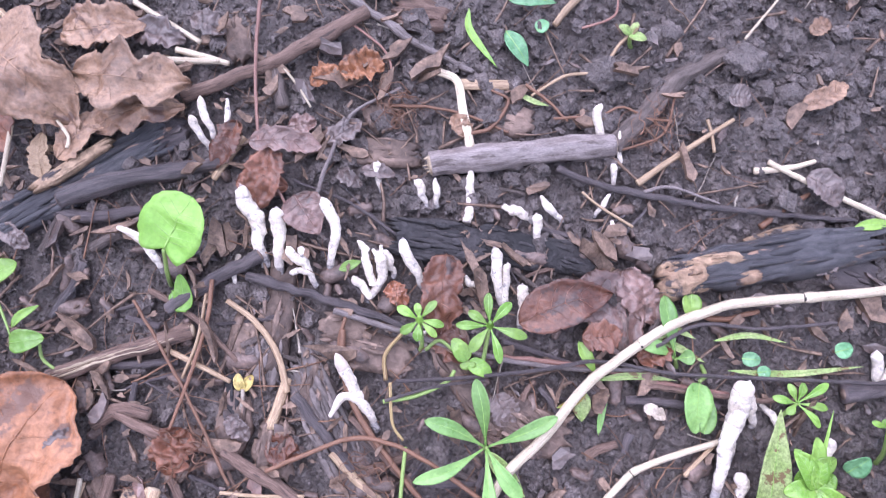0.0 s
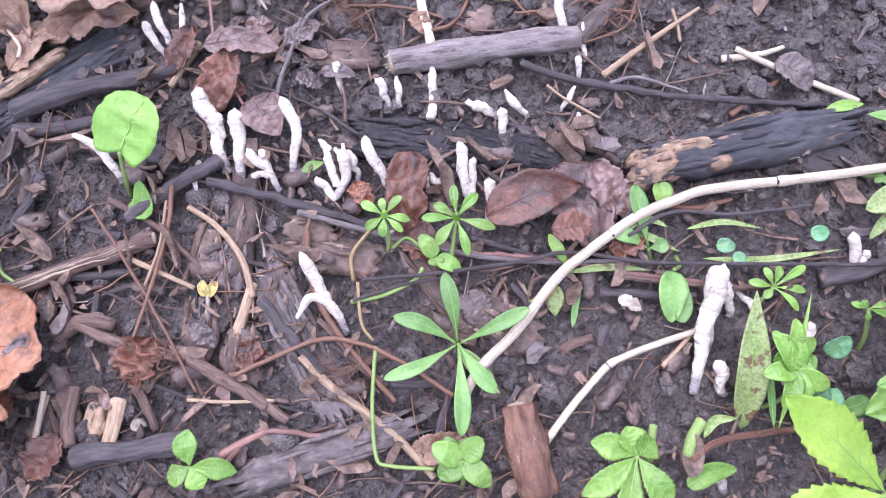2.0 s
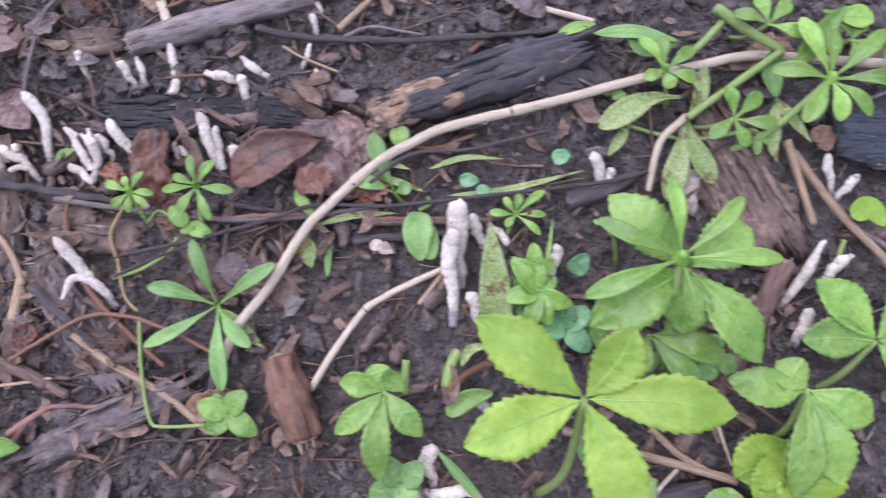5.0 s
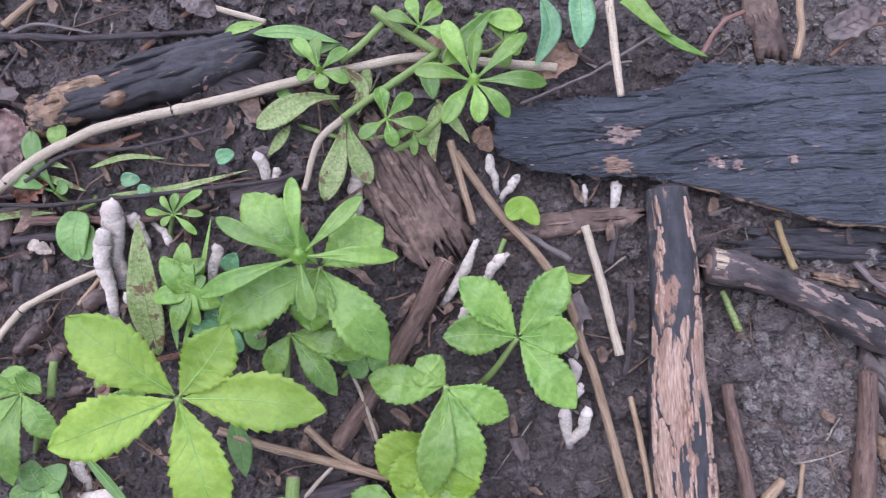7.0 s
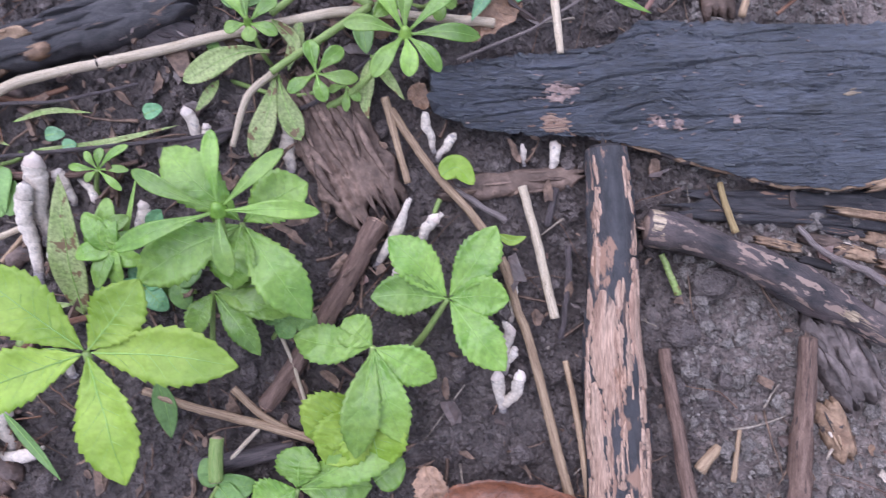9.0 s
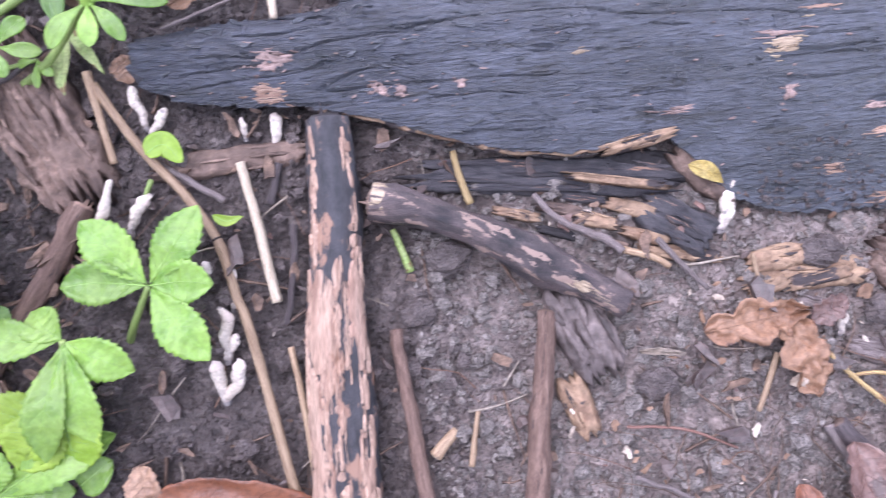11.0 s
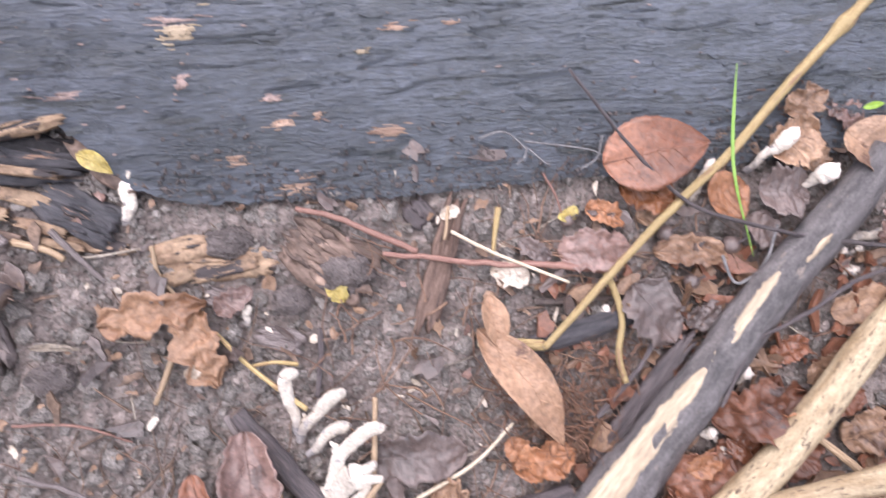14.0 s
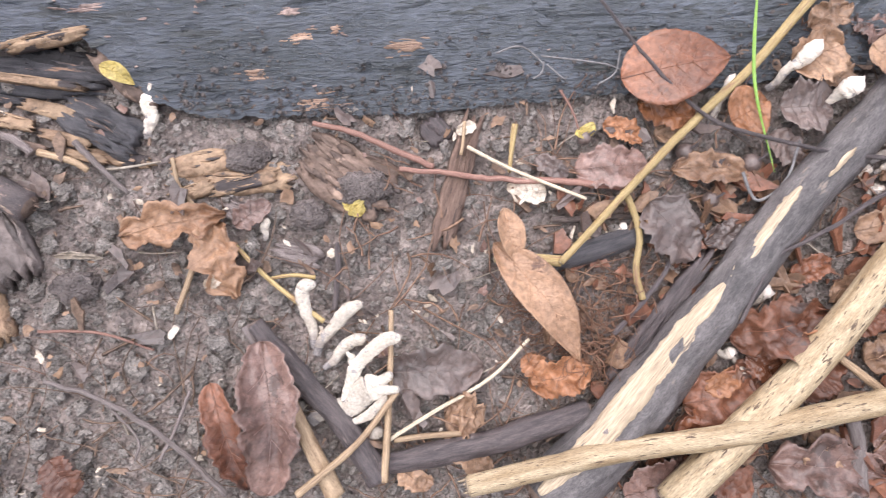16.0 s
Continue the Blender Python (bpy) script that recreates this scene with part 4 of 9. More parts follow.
def chip(a, b, width, thick, mat, name, label, category, rough=0.5):
    """A broken piece of wood or bark with split, uneven ends."""
    rg = seeded()
    p, q = P(*a), P(*b)
    d = q - p
    n, m = max(10, min(70, int(d.length / 0.002))), max(8, min(30, int(width / 0.0016)))
    side = d.cross(Vector((0, 0, 1))).normalized()
    sd = rg.uniform(0, 80)
    bm = bmesh.new()
    uv = bm.loops.layers.uv.verify()
    split = [rg.uniform(-0.10, 0.10) for _ in range(2 * m + 4)]
    layers = []
    for s in (0, 1):
        rows = []
        for i in range(n + 1):
            row = []
            u = i / n
            hw = width * 0.5 * (1 - 0.25 * abs(u * 2 - 1) ** 3) * (1 + 0.22 * noise.noise(Vector((u * d.length * 90, sd, 0))))
            for j in range(m + 1):
                v = j / m * 2 - 1
                off = split[j] * max(0, u * 4 - 3) + split[m + 1 + j] * max(0, 1 - u * 4)
                c = p + d * (u + off) + side * v * hw
                g = noise.noise(Vector((v * hw * 420, u * d.length * 60, sd))) + 0.6 * noise.noise(Vector((v * hw * 1100, u * d.length * 130, sd)))
                z = (thick * (0.65 + 0.35 * math.sqrt(max(0, 1 - v * v))) + rough * thick * 0.45 * g) if s else -0.003
                if s:
                    crack = noise.noise(Vector((v * hw * 190 + sd, u * d.length * 22, sd)))
                    z -= thick * rough * 0.75 * max(0.0, 1 - abs(crack) * 7)
                    z += thick * rough * 0.22 * noise.noise(Vector((v * hw * 700, u * d.length * 400, sd)))
                    z = max(z, -0.002)
                if s and (j in (0, m) or i in (0, n)):
                    z *= 0.55
                row.append(bm.verts.new(c + Vector((0, 0, z))))
            rows.append(row)
        layers.append(rows)
    for s, rows in enumerate(layers):
        for i in range(n):
            for j in range(m):
                f = bm.faces.new((rows[i][j], rows[i][j + 1], rows[i + 1][j + 1], rows[i + 1][j]))
                for l, (x, y) in zip(f.loops, ((j, i), (j + 1, i), (j + 1, i + 1), (j, i + 1))):
                    l[uv].uv = (x / m * 0.5, y / n * d.length)
    lo, hi = layers
    for i in range(n):
        for j in (0, m):
            bm.faces.new((lo[i][j], lo[i + 1][j], hi[i + 1][j], hi[i][j]))
    for j in range(m):
        for i in (0, n):
            bm.faces.new((lo[i][j], lo[i][j + 1], hi[i][j + 1], hi[i][j]))
    bmesh.ops.recalc_face_normals(bm, faces=bm.faces)
    ob = single(name, bm, mat, told(label, "lying in the litter"), category, at=p)
    for _ in range(rg.randint(3, 6) if width < 0.02 else rg.randint(14, 20)):
        u0 = rg.uniform(0.0, 0.5)
        u1 = u0 + rg.uniform(0.25, 0.48)
        v = rg.uniform(-0.42, 0.42)
        z = thick * rg.uniform(0.85, 1.1)
        pts = [p + d * u + side * (v + rg.uniform(-.04, .04)) * width + Vector((0, 0, z * k)) for u, k in ((u0, 0.8), ((u0 + u1) / 2, 1.0), (u1, 0.85))]
        rr = min(0.0016, width * rg.uniform(0.03, 0.07))
        part("splinter", tube(pts, lambda u, rr=rr: rr * (0.3 + math.sin(math.pi * u)), 6, 14, 0.3, 0.7, 120, sd), mat, ob, at=p)
    return ob


dull_patch = material("dull_scuff", (0.20, 0.14, 0.125), (0.38, 0.27, 0.235), 60, 0.65, 0.6, 400)


def along(edge, x):
    """y of an edge line at x."""
    if x <= edge[0][0]:
        return edge[0][1]
    for (x0, y0), (x1, y1) in zip(edge, edge[1:]):
        if x <= x1:
            return y0 + (y1 - y0) * (x - x0) / max(1e-6, x1 - x0)
    return edge[-1][1]


def slab_height(x, v):
    """Height of the slab's face off the ground; v runs from its foot to its top."""
    lip = 0.013 - 0.010 * min(1, max(0, (x - 0.55) / 0.08))
    h = lip + (0.017 - lip) * math.sin(min(1, v * 1.6) * math.pi / 2) - 0.008 * max(0, v - 0.75) / 0.25
    return h


def slab_relief(x, y):
    """Fibres along the grain, broken plates of char, cracks along and a few across."""
    bend = y + 0.005 * noise.noise(Vector((x * 9, y * 12, 1.7))) + 0.0012 * noise.noise(Vector((x * 45, y * 60, 6.1)))
    g = 0.00042 * noise.noise(Vector((x * 26, bend * 420, 0.3))) + 0.0003 * noise.noise(Vector((x * 70, bend * 900, 4.3)))
    s = noise.noise(Vector((x * 13, bend * 52, 7.7))) + 0.6 * noise.noise(Vector((x * 48, bend * 150, 3.1)))
    plate = 0.0011 * (math.floor(s * 5) / 5)
    c = noise.noise(Vector((x * 12, bend * 130, 9.9)))
    crack = 0.0022 * max(0.0, 1 - abs(c) * 16) * (noise.noise(Vector((x * 20, bend * 40, 5))) > 0)
    c = noise.noise(Vector((x * 110 + 9 * noise.noise(Vector((x * 30, y * 30, 2))), y * 45, 4.4)))
    check = 0.0010 * max(0.0, 1 - abs(c) * 12) * (noise.noise(Vector((x * 35, y * 60, 8))) > 0.15)
    return g + plate - crack - check + 0.0005 * noise.noise(Vector((x * 130, y * 190, 2))) + 0.0004 * noise.noise(Vector((x * 360, y * 480, 6)))


def slab():
    """The broad charred slab: a warped sheet of layered bark with a ragged lower lip, hollow beneath."""
    x0, x1 = max(SLAB_TOP[0][0], SLAB_FOOT[0][0]), 1.06
    nx, ny, few = 620, 230, 23
    verts, faces = [], []
    for i in range(nx + 1):
        x = x0 + (x1 - x0) * i / nx
        f = along(SLAB_FOOT, x) + 0.0016 * noise.noise(Vector((x * 140, 1, 0))) + 0.0014 * noise.noise(Vector((x * 420, 1, 5)))
        t = along(SLAB_TOP, x) + 0.0018 * noise.noise(Vector((x * 130, 9, 0))) + 0.0016 * noise.noise(Vector((x * 420, 9, 3)))
        under = []
        for j in range(ny + 1):
            v = j / ny
            y = f + (t - f) * v
            k = 0.010 * noise.noise(Vector((y * 37, 3, 3))) + 0.004 * noise.noise(Vector((y * 240, 3, 8)))
            xx = x + k * max(0, 1 - i / 15)
            z = base(xx, y) + slab_height(x, v) + slab_relief(xx, y)
            verts.append((xx, y, z))
            if j % 10 == 0:
                under.append((xx, y + (0.0015 if j == 0 else 0), z - (0.0045 + 0.004 * math.sin(math.pi * v))))
        verts.extend(under)
    w, o = ny + 1 + few + 1, ny + 1
    for i in range(nx):
        a, b = i * w, (i + 1) * w
        faces.extend([(a + j, b + j, b + j + 1, a + j + 1) for j in range(ny)])
        faces.extend([(a + o + j, a + o + j + 1, b + o + j + 1, b + o + j) for j in range(few)])
        faces.append((a, a + o, b + o, b))
        faces.append((a + ny, b + ny, b + o + few, a + o + few))
    faces.append(tuple(range(ny + 1)) + tuple(range(o + few, o - 1, -1)))
    at = P(x0, along(SLAB_FOOT, x0), 0.0)
    me = bpy.data.meshes.new("charred_slab")
    me.from_pydata([Vector(v) - at for v in verts], [], faces)
    for p in me.polygons:
        p.use_smooth = True
    me.materials.append(slab_char)
    ob = new("charred_slab", me)
    ob.matrix_world = BANK @ Matrix.Translation(at)
    tagged(ob, "broad blue-black charred slab of layered wood on soil", "wood")
    # the pale split rim of the lip
    line = []
    for i in range(60):
        x = 0.40 + 0.155 * i / 59
        y = along(SLAB_FOOT, x)
        line.append(Vector((x, y + 0.0003, base(x, y) + slab_height(x, 0) - 0.0022 + 0.0008 * noise.noise(Vector((x * 300, 0, 0))))))
    part("split_rim", tube(line, lambda u: 0.0011 + 0.0007 * math.sin(u * 40) * math.sin(u * 17), 7, 120, 0.4, 1.0, 300), buff_wood, ob, "pale split edge of the slab", at=at)
    SLAB.append((ob, at))


SLAB = []


def slab_flecks(count, lo, hi, seed, mat, name, label):
    """Tiny scales of char and wood lying along the slab's grain."""
    rng = np.random.default_rng(seed)
    verts, faces = [], []
    for _ in range(count):
        x, v = rng.uniform(0.34, 0.95), rng.uniform(0.02, 0.98)
        f, t = along(SLAB_FOOT, x), along(SLAB_TOP, x)
        y = f + (t - f) * v
        l = lo * (hi / lo) ** (rng.random() ** 1.7)
        w, th = l * rng.uniform(0.12, 0.45), 0.0004
        a, n, k = rng.normal() * 0.25, 8, len(verts)
        z = base(x, y) + slab_height(x, v) + slab_relief(x, y) + 0.0004
        shape = [(math.cos(b) * l / 2 * q, math.sin(b) * w / 2 * q) for b, q in ((6.283 * j / n, rng.uniform(0.5, 1.1)) for j in range(n))]
        for up in (-0.0008, th):
            for px, py in shape:
                verts.append((x + px * math.cos(a) - py * math.sin(a), y + px * math.sin(a) + py * math.cos(a), z + up + py * 0.2))
        faces.append(tuple(range(k + n, k + 2 * n)))
        faces.extend([(k + j, k + (j + 1) % n, k + n + (j + 1) % n, k + n + j) for j in range(n)])
    scatter_mesh(name, mat, label, "wood", verts, faces, smooth=False)



def slab_patch(x, y, w, h, mat):
    """Slivers of pale wood along the grain where the char has flaked, part of the slab."""
    rg = seeded()
    ob, at = SLAB[0]
    bm = bmesh.new()
    uvl = bm.loops.layers.uv.verify()
    f, t = along(SLAB_FOOT, x), along(SLAB_TOP, x)

    def on(px, py, up):
        v = min(1, max(0, (py - f) / (t - f)))
        return bm.verts.new((px, py, base(px, py) + slab_height(px, v) + slab_relief(px, py) + up))
    for k in range(int(9 + 900 * h)):
        core = k < 6
        l = w * (rg.uniform(0.45, 0.8) if core else rg.uniform(0.12, 0.45))
        d = max(0.0006, h * (rg.uniform(0.28, 0.46) if core else rg.uniform(0.07, 0.16)))
        cx = x + w * (rg.uniform(-0.12, 0.12) if core else rg.uniform(-0.62, 0.62))
        cy = y + h * (rg.uniform(-0.3, 0.3) if core else rg.gauss(0, 0.42))
        lean, sd, rows = rg.uniform(-0.12, 0.12), rg.uniform(0, 99), []
        for i in range(15):
            u = i / 14
            half = d * math.sin(math.pi * min(0.99, max(0.01, u))) ** 0.5 * (0.75 + 0.7 * noise.noise(Vector((u * 7, sd, 0)))) / 2 + 0.00008
            px = cx + l * (u - 0.5)
            m = cy + lean * (px - cx) + d * 0.35 * noise.noise(Vector((u * 4, sd, 4)))
            rows.append([on(px + d * 0.3 * noise.noise(Vector((u * 9, s, sd))), m + s * half, 0.0006 if abs(s) < 1 and 0 < i < 14 else -0.0005) for s in (-1, -0.5, 0.5, 1)])
        for a, b in zip(rows, rows[1:]):
            for j in range(3):
                bm.faces.new((a[j], b[j], b[j + 1], a[j + 1]))
    for fc in bm.faces:
        for lp in fc.loops:
            lp[uvl].uv = ((lp.vert.co.y - y) * 30, lp.vert.co.x - x)
    bmesh.ops.recalc_face_normals(bm, faces=bm.faces)
    part("flaked_patch", bm, mat, ob, "pale patch where the char has flaked", at=at)


def slab_edge_soil(count, seed):
    """Crumbs of soil washed over the slab's lower margin."""
    rng = np.random.default_rng(seed)
    v0, f0 = blob(1)
    verts, faces = [], []
    for _ in range(count):
        x = rng.uniform(0.595, 0.95)
        f = along(SLAB_FOOT, x)
        y = f + 0.002 + abs(rng.normal()) * 0.010 * (0.4 + max(0.0, noise.noise(Vector((x * 28, 2, 2))) + 0.5) * 1.6) - 0.004 * rng.random()
        r = 0.0004 * 3.6 ** (rng.random() ** 2)
        v = min(1, max(0, (y - f) / (along(SLAB_TOP, x) - f)))
        q, _r = np.linalg.qr(rng.normal(size=(3, 3)))
        p = (v0 * (1 + rng.uniform(-0.25, 0.25, len(v0)))[:, None] * rng.uniform(0.7, 1.15, 3)) @ q * r
        top = slab_height(x, v) + slab_relief(x, y) if y > f else lumps(x, y)
        p += (x, y, base(x, y) + top + r * 0.35)
        k = len(verts)
        verts.extend(p.tolist())
        faces.extend([[a + k for a in t] for t in f0])
    scatter_mesh("slab_edge_soil", crumb_soil, "grey-brown soil washed over the slab's edge", "soil", verts, faces, smooth=False)


def clod(x, y, r):
    rg = seeded()
    bm = bmesh.new()
    bmesh.ops.create_icosphere(bm, subdivisions=4, radius=1.0)
    sd = Vector((rg.uniform(0, 50), rg.uniform(0, 50), 0))
    for v in bm.verts:
        q = 1 + 0.28 * noise.noise(v.co * 1.6 + sd) + 0.16 * noise.noise(v.co * 4.2 + sd) + 0.08 * noise.noise(v.co * 10 + sd)
        v.co = Vector((v.co.x * 1.1, v.co.y * 0.85, v.co.z * 0.6)) * q * r
    bmesh.ops.translate(bm, vec=P(x, y, r * 0.25), verts=bm.verts)
    single("soil_clod", bm, crumb_soil, "dark rounded clod of soil", "soil", "soil clods", at=P(x, y))


def seed(x, y, r):
    rg = seeded()
    bm = bmesh.new()
    bmesh.ops.create_icosphere(bm, subdivisions=3, radius=r)
    for v in bm.verts:
        v.co *= 1 + 0.06 * noise.noise(v.co * 900)
    bmesh.ops.translate(bm, vec=P(x, y, r * 0.8 + 0.003), verts=bm.verts)
    ob = single("seed", bm, leaf_dark, "small round grey-black seed", "seed", "round seeds", at=P(x, y))
    part("seed_stalk", tube([P(x, y, r * 1.6 + .003), P(x + r, y + r * .6, r * 2.0 + .003)], lambda u: r * 0.14, 6, 5), bark_dark, ob, at=P(x, y))


def snail_shell(x, y, r):
    """A small pale coiled shell."""
    pts, n = [], 60
    c = P(x, y, r * 0.8)
    for i in range(n):
        a = i / n * 4.6 * math.pi
        q = r * (1 - i / n) ** 1.3
        pts.append(c + Vector((math.cos(a) * q * 0.40, math.sin(a) * q * 0.40, r * 0.5 * i / n)))
    bm = tube(pts, lambda u: r * 0.42 * (1 - u) + 0.00015, 10, 90, 0.05, 1.0, 200)
    single("snail_shell", bm, pale_bit, "tiny pale coiled snail shell on litter", "shell", at=c)


def yellow_cup(x, y):
    """A small yellowish split husk on a white stalk."""
    c = P(x, y, 0.004)
    ob = thing("yellow_husk", "small split yellowish seed husk on a pale stalk", "husk", at=c)
    part("stalk", tube([c + Vector((0, -0.010, -.002)), c + Vector((0.0005, -0.005, 0.0)), c], lambda u: 0.0010, 8, 8, 0.1), pale_bit, ob, at=c)
    for s in (-1, 1):
        bm, _l, _r = leaf_bm([c, c + Vector((s * 0.002, 0.003, 0.001)), c + Vector((s * 0.0035, 0.007, 0.0))], 0.005, "round", 0.5, 0.1, s * 3.0)
        part("husk_half", bm, yellow_leaf, ob, at=c)


def root_tuft(x, y, size, n):
    """A tangle of fine reddish roots, one plant's."""
    rg = seeded()
    bm = bmesh.new()
    for _ in range(int(n * 2.6)):
        a = rg.uniform(0, 2 * math.pi)
        px, py = x + rg.uniform(-.5, .5) * size, y + rg.uniform(-.5, .5) * size
        pts, h = [], rg.uniform(0.002, 0.012)
        for k in range(6):
            pts.append(P(px, py, h))
            a += rg.uniform(-1.2, 1.2)
            px += math.cos(a) * size * 0.16
            py += math.sin(a) * size * 0.16
            h = max(0.0015, h + rg.uniform(-0.003, 0.003))
        r = 0.00012 + 0.00042 * rg.random() ** 3
        tube(pts, lambda u, r=r: r * (1 - 0.6 * u), 5, 16, 0, 1, 40, 0, bm)
    single("root_tuft", bm, rust, "tangle of fine rust-coloured roots", "roots", at=P(x, y))



# ---- the charred slab ----
SLAB_TOP = [(0.3272, -0.0120), (0.3589, -0.0072), (0.3891, -0.0062), (0.4141, -0.0031), (0.4287, 0.0078), (0.4753, 0.0041), (0.5247, 0.0008), (0.5755, -0.0005), (0.6274, 0.0003), (0.6926, 0.0012), (0.7271, 0.0070), (0.7984, -0.0036), (0.9015, 0.0061)]
SLAB_FOOT = [(0.3227, -0.0315), (0.3433, -0.0423), (0.3703, -0.0467), (0.3974, -0.0485), (0.4287, -0.0566), (0.4563, -0.0668), (0.4868, -0.0762), (0.5135, -0.0793), (0.5564, -0.0749), (0.5666, -0.0843), (0.5841, -0.1051), (0.6070, -0.1133), (0.6498, -0.1147), (0.6872, -0.1171), (0.7225, -0.1172), (0.7849, -0.1158), (0.8370, -0.1178), (0.8942, -0.1155)]
slab()
slab_edge_soil(1500, 44)
slab_flecks(260, 0.002, 0.010, 41, slab_char, "char_scales", "loose black scales on the charred slab")
slab_flecks(130, 0.001, 0.005, 42, dull_patch, "wood_scales", "tiny pale wood scales on the charred slab")
slab_patch(0.3835, -0.0420, 0.0175, 0.0096, buff_strip)
slab_patch(0.3844, -0.0294, 0.0156, 0.0102, dull_patch)
slab_patch(0.4334, -0.0454, 0.0056, 0.0051, dull_patch)
slab_patch(0.6112, -0.0414, 0.0190, 0.0095, bare_wood)
slab_patch(0.6103, -0.0348, 0.0212, 0.0037, dull_patch)
slab_patch(0.5207, -0.0357, 0.0073, 0.0023, bare_wood)
slab_patch(0.6271, -0.0244, 0.0146, 0.0024, buff_strip)
slab_patch(0.6963, -0.0882, 0.0210, 0.0058, buff_strip)
slab_patch(0.6507, -0.0816, 0.0131, 0.0042, buff_strip)
slab_patch(0.6100, -0.0618, 0.0063, 0.0105, dull_patch)
slab_patch(0.5635, -0.0643, 0.0234, 0.0031, dull_patch)
slab_patch(0.7035, -0.0433, 0.0159, 0.0027, buff_strip)
slab_patch(0.6880, -0.0531, 0.0058, 0.0026, bare_wood)
slab_patch(0.6286, -0.0950, 0.0117, 0.0036, buff_strip)
slab_patch(0.4294, -0.0436, 0.0091, 0.0056, dull_patch)
slab_patch(0.4410, -0.0452, 0.0061, 0.0076, dull_patch)
slab_patch(0.6552, -0.1102, 0.0222, 0.0058, buff_strip)
slab_patch(0.6310, -0.0966, 0.0104, 0.0036, buff_strip)
slab_patch(0.7289, -0.0427, 0.0069, 0.0027, buff_strip)
slab_patch(0.3904, -0.0275, 0.0150, 0.0065, dull_patch)
slab_patch(0.6972, -0.0110, 0.0112, 0.0019, buff_strip)
slab_patch(0.7349, -0.0145, 0.0160, 0.0024, dull_patch)
slab_patch(0.4672, -0.0452, 0.0066, 0.0061, dull_patch)
slab_patch(0.6466, -0.0708, 0.0104, 0.0042, dull_patch)
slab_patch(0.6662, -0.0796, 0.0053, 0.0037, buff_strip)

# ---- logs, sticks and stalks ----
stick([(-0.0104, 0.0396, 0.0046), (0.0269, 0.0487, 0.0045), (0.0543, 0.0555, 0.0044), (0.0780, 0.0602, 0.0042)], (0.0061, 0.0057), bark_grey, "log", "grey-brown barked stick lying on soil", "stick", end=bare_wood, rough=0.07, knots=2)
stick([(0.0773, 0.0597, 0.0017), (0.0932, 0.0786, 0.0011), (0.1093, 0.1002, 0.0004), (0.1335, 0.1172, -0.0002)], (0.0062, 0.0038), root_brown, "root", "soil-covered brown root half sunk in soil", "root", rough=0.3)
stick([(0.0510, 0.0454, 0.0045), (0.0640, 0.0413, 0.0044), (0.0811, 0.0386, 0.0043), (0.1239, 0.0353, 0.0042), (0.1581, 0.0357, 0.0041), (0.2013, 0.0368, 0.0040)], (0.0020, 0.0013), bark_dark, "twig", "thin black wet twig lying on soil", "twig", rough=0.2, knots=4)
chip((0.1120, -0.0010, 0.0010), (0.2120, 0.0275, 0.0010), 0.0225, 0.0125, char_some, "charred_wood", "charred split stick with a buff broken end", "stick", rough=0.22)
chip((0.1050, -0.0050, 0.0040), (0.1270, 0.0010, 0.0080), 0.0190, 0.0085, buff_wood, "wood_splinter", "buff broken wood at a charred stick's end", "wood", rough=0.8)
chip((0.1200, 0.0052, 0.0125), (0.1420, 0.0112, 0.0125), 0.0065, 0.0026, buff_wood, "wood_splinter", "buff split wood on a charred stick", "wood", rough=0.8)
chip((0.1400, -0.0005, 0.0110), (0.1520, 0.0035, 0.0115), 0.0060, 0.0026, buff_wood, "wood_splinter", "buff split wood on a charred stick", "wood", rough=0.8)
stick([(0.0945, 0.0385, 0.0050), (0.1080, 0.0425, 0.0050), (0.1330, 0.0375, 0.0050)], (0.0010, 0.0006), bark_grey, "twig", "thin pale side twig on soil", "twig", rough=0.2)
stick([(-0.1825, 0.0027, 0.0055), (-0.1646, 0.0108, 0.0050), (-0.1470, 0.0174, 0.0045), (-0.1108, 0.0283, 0.0041)], (0.0046, 0.0028), bark_dark, "branch", "dark purplish wet branch lying on litter", "branch", rough=0.12, knots=3)
chip((-0.2195, -0.0189, 0.0000), (-0.1413, 0.0400, 0.0000), 0.0200, 0.0060, char_some, "bark_piece", "charred bark piece with a buff split edge", "bark")
chip((-0.1944, 0.0054, 0.0080), (-0.1637, 0.0307, 0.0080), 0.0071, 0.0021, buff_wood, "wood_splinter", "buff splinter on charred bark", "wood")
stick([(-0.1631, 0.1027, 0.0052), (-0.1447, 0.0941, 0.0051), (-0.1285, 0.0866, 0.0049)], (0.0015, 0.0013), straw, "straw", "pale dry straw lying on litter", "straw")
stick([(-0.1395, 0.0814, 0.0053), (-0.1261, 0.0797, 0.0051), (-0.1134, 0.0776, 0.0049)], (0.0017, 0.0013), straw, "straw", "pale dry straw lying on litter", "straw")
stick([(-0.1542, 0.0753, 0.0053), (-0.1338, 0.0764, 0.0053), (-0.1176, 0.0783, 0.0053)], (0.0017, 0.0017), straw, "straw", "pale dry straw lying on litter", "straw")
stick([(-0.0134, 0.0865, 0.0055), (-0.0024, 0.0827, 0.0056), (0.0018, 0.0697, 0.0057), (0.0078, 0.0499, 0.0058)], (0.0020, 0.0024), straw, "straw", "bent pale flattened straw on soil", "straw", flat=0.5)
stick([(-0.0022, 0.0812, 0.0043), (0.0122, 0.0831, 0.0041), (0.0276, 0.0846, 0.0039)], (0.0031, 0.0026), straw_tan, "straw", "broad flattened tan straw on soil", "straw", flat=0.4)
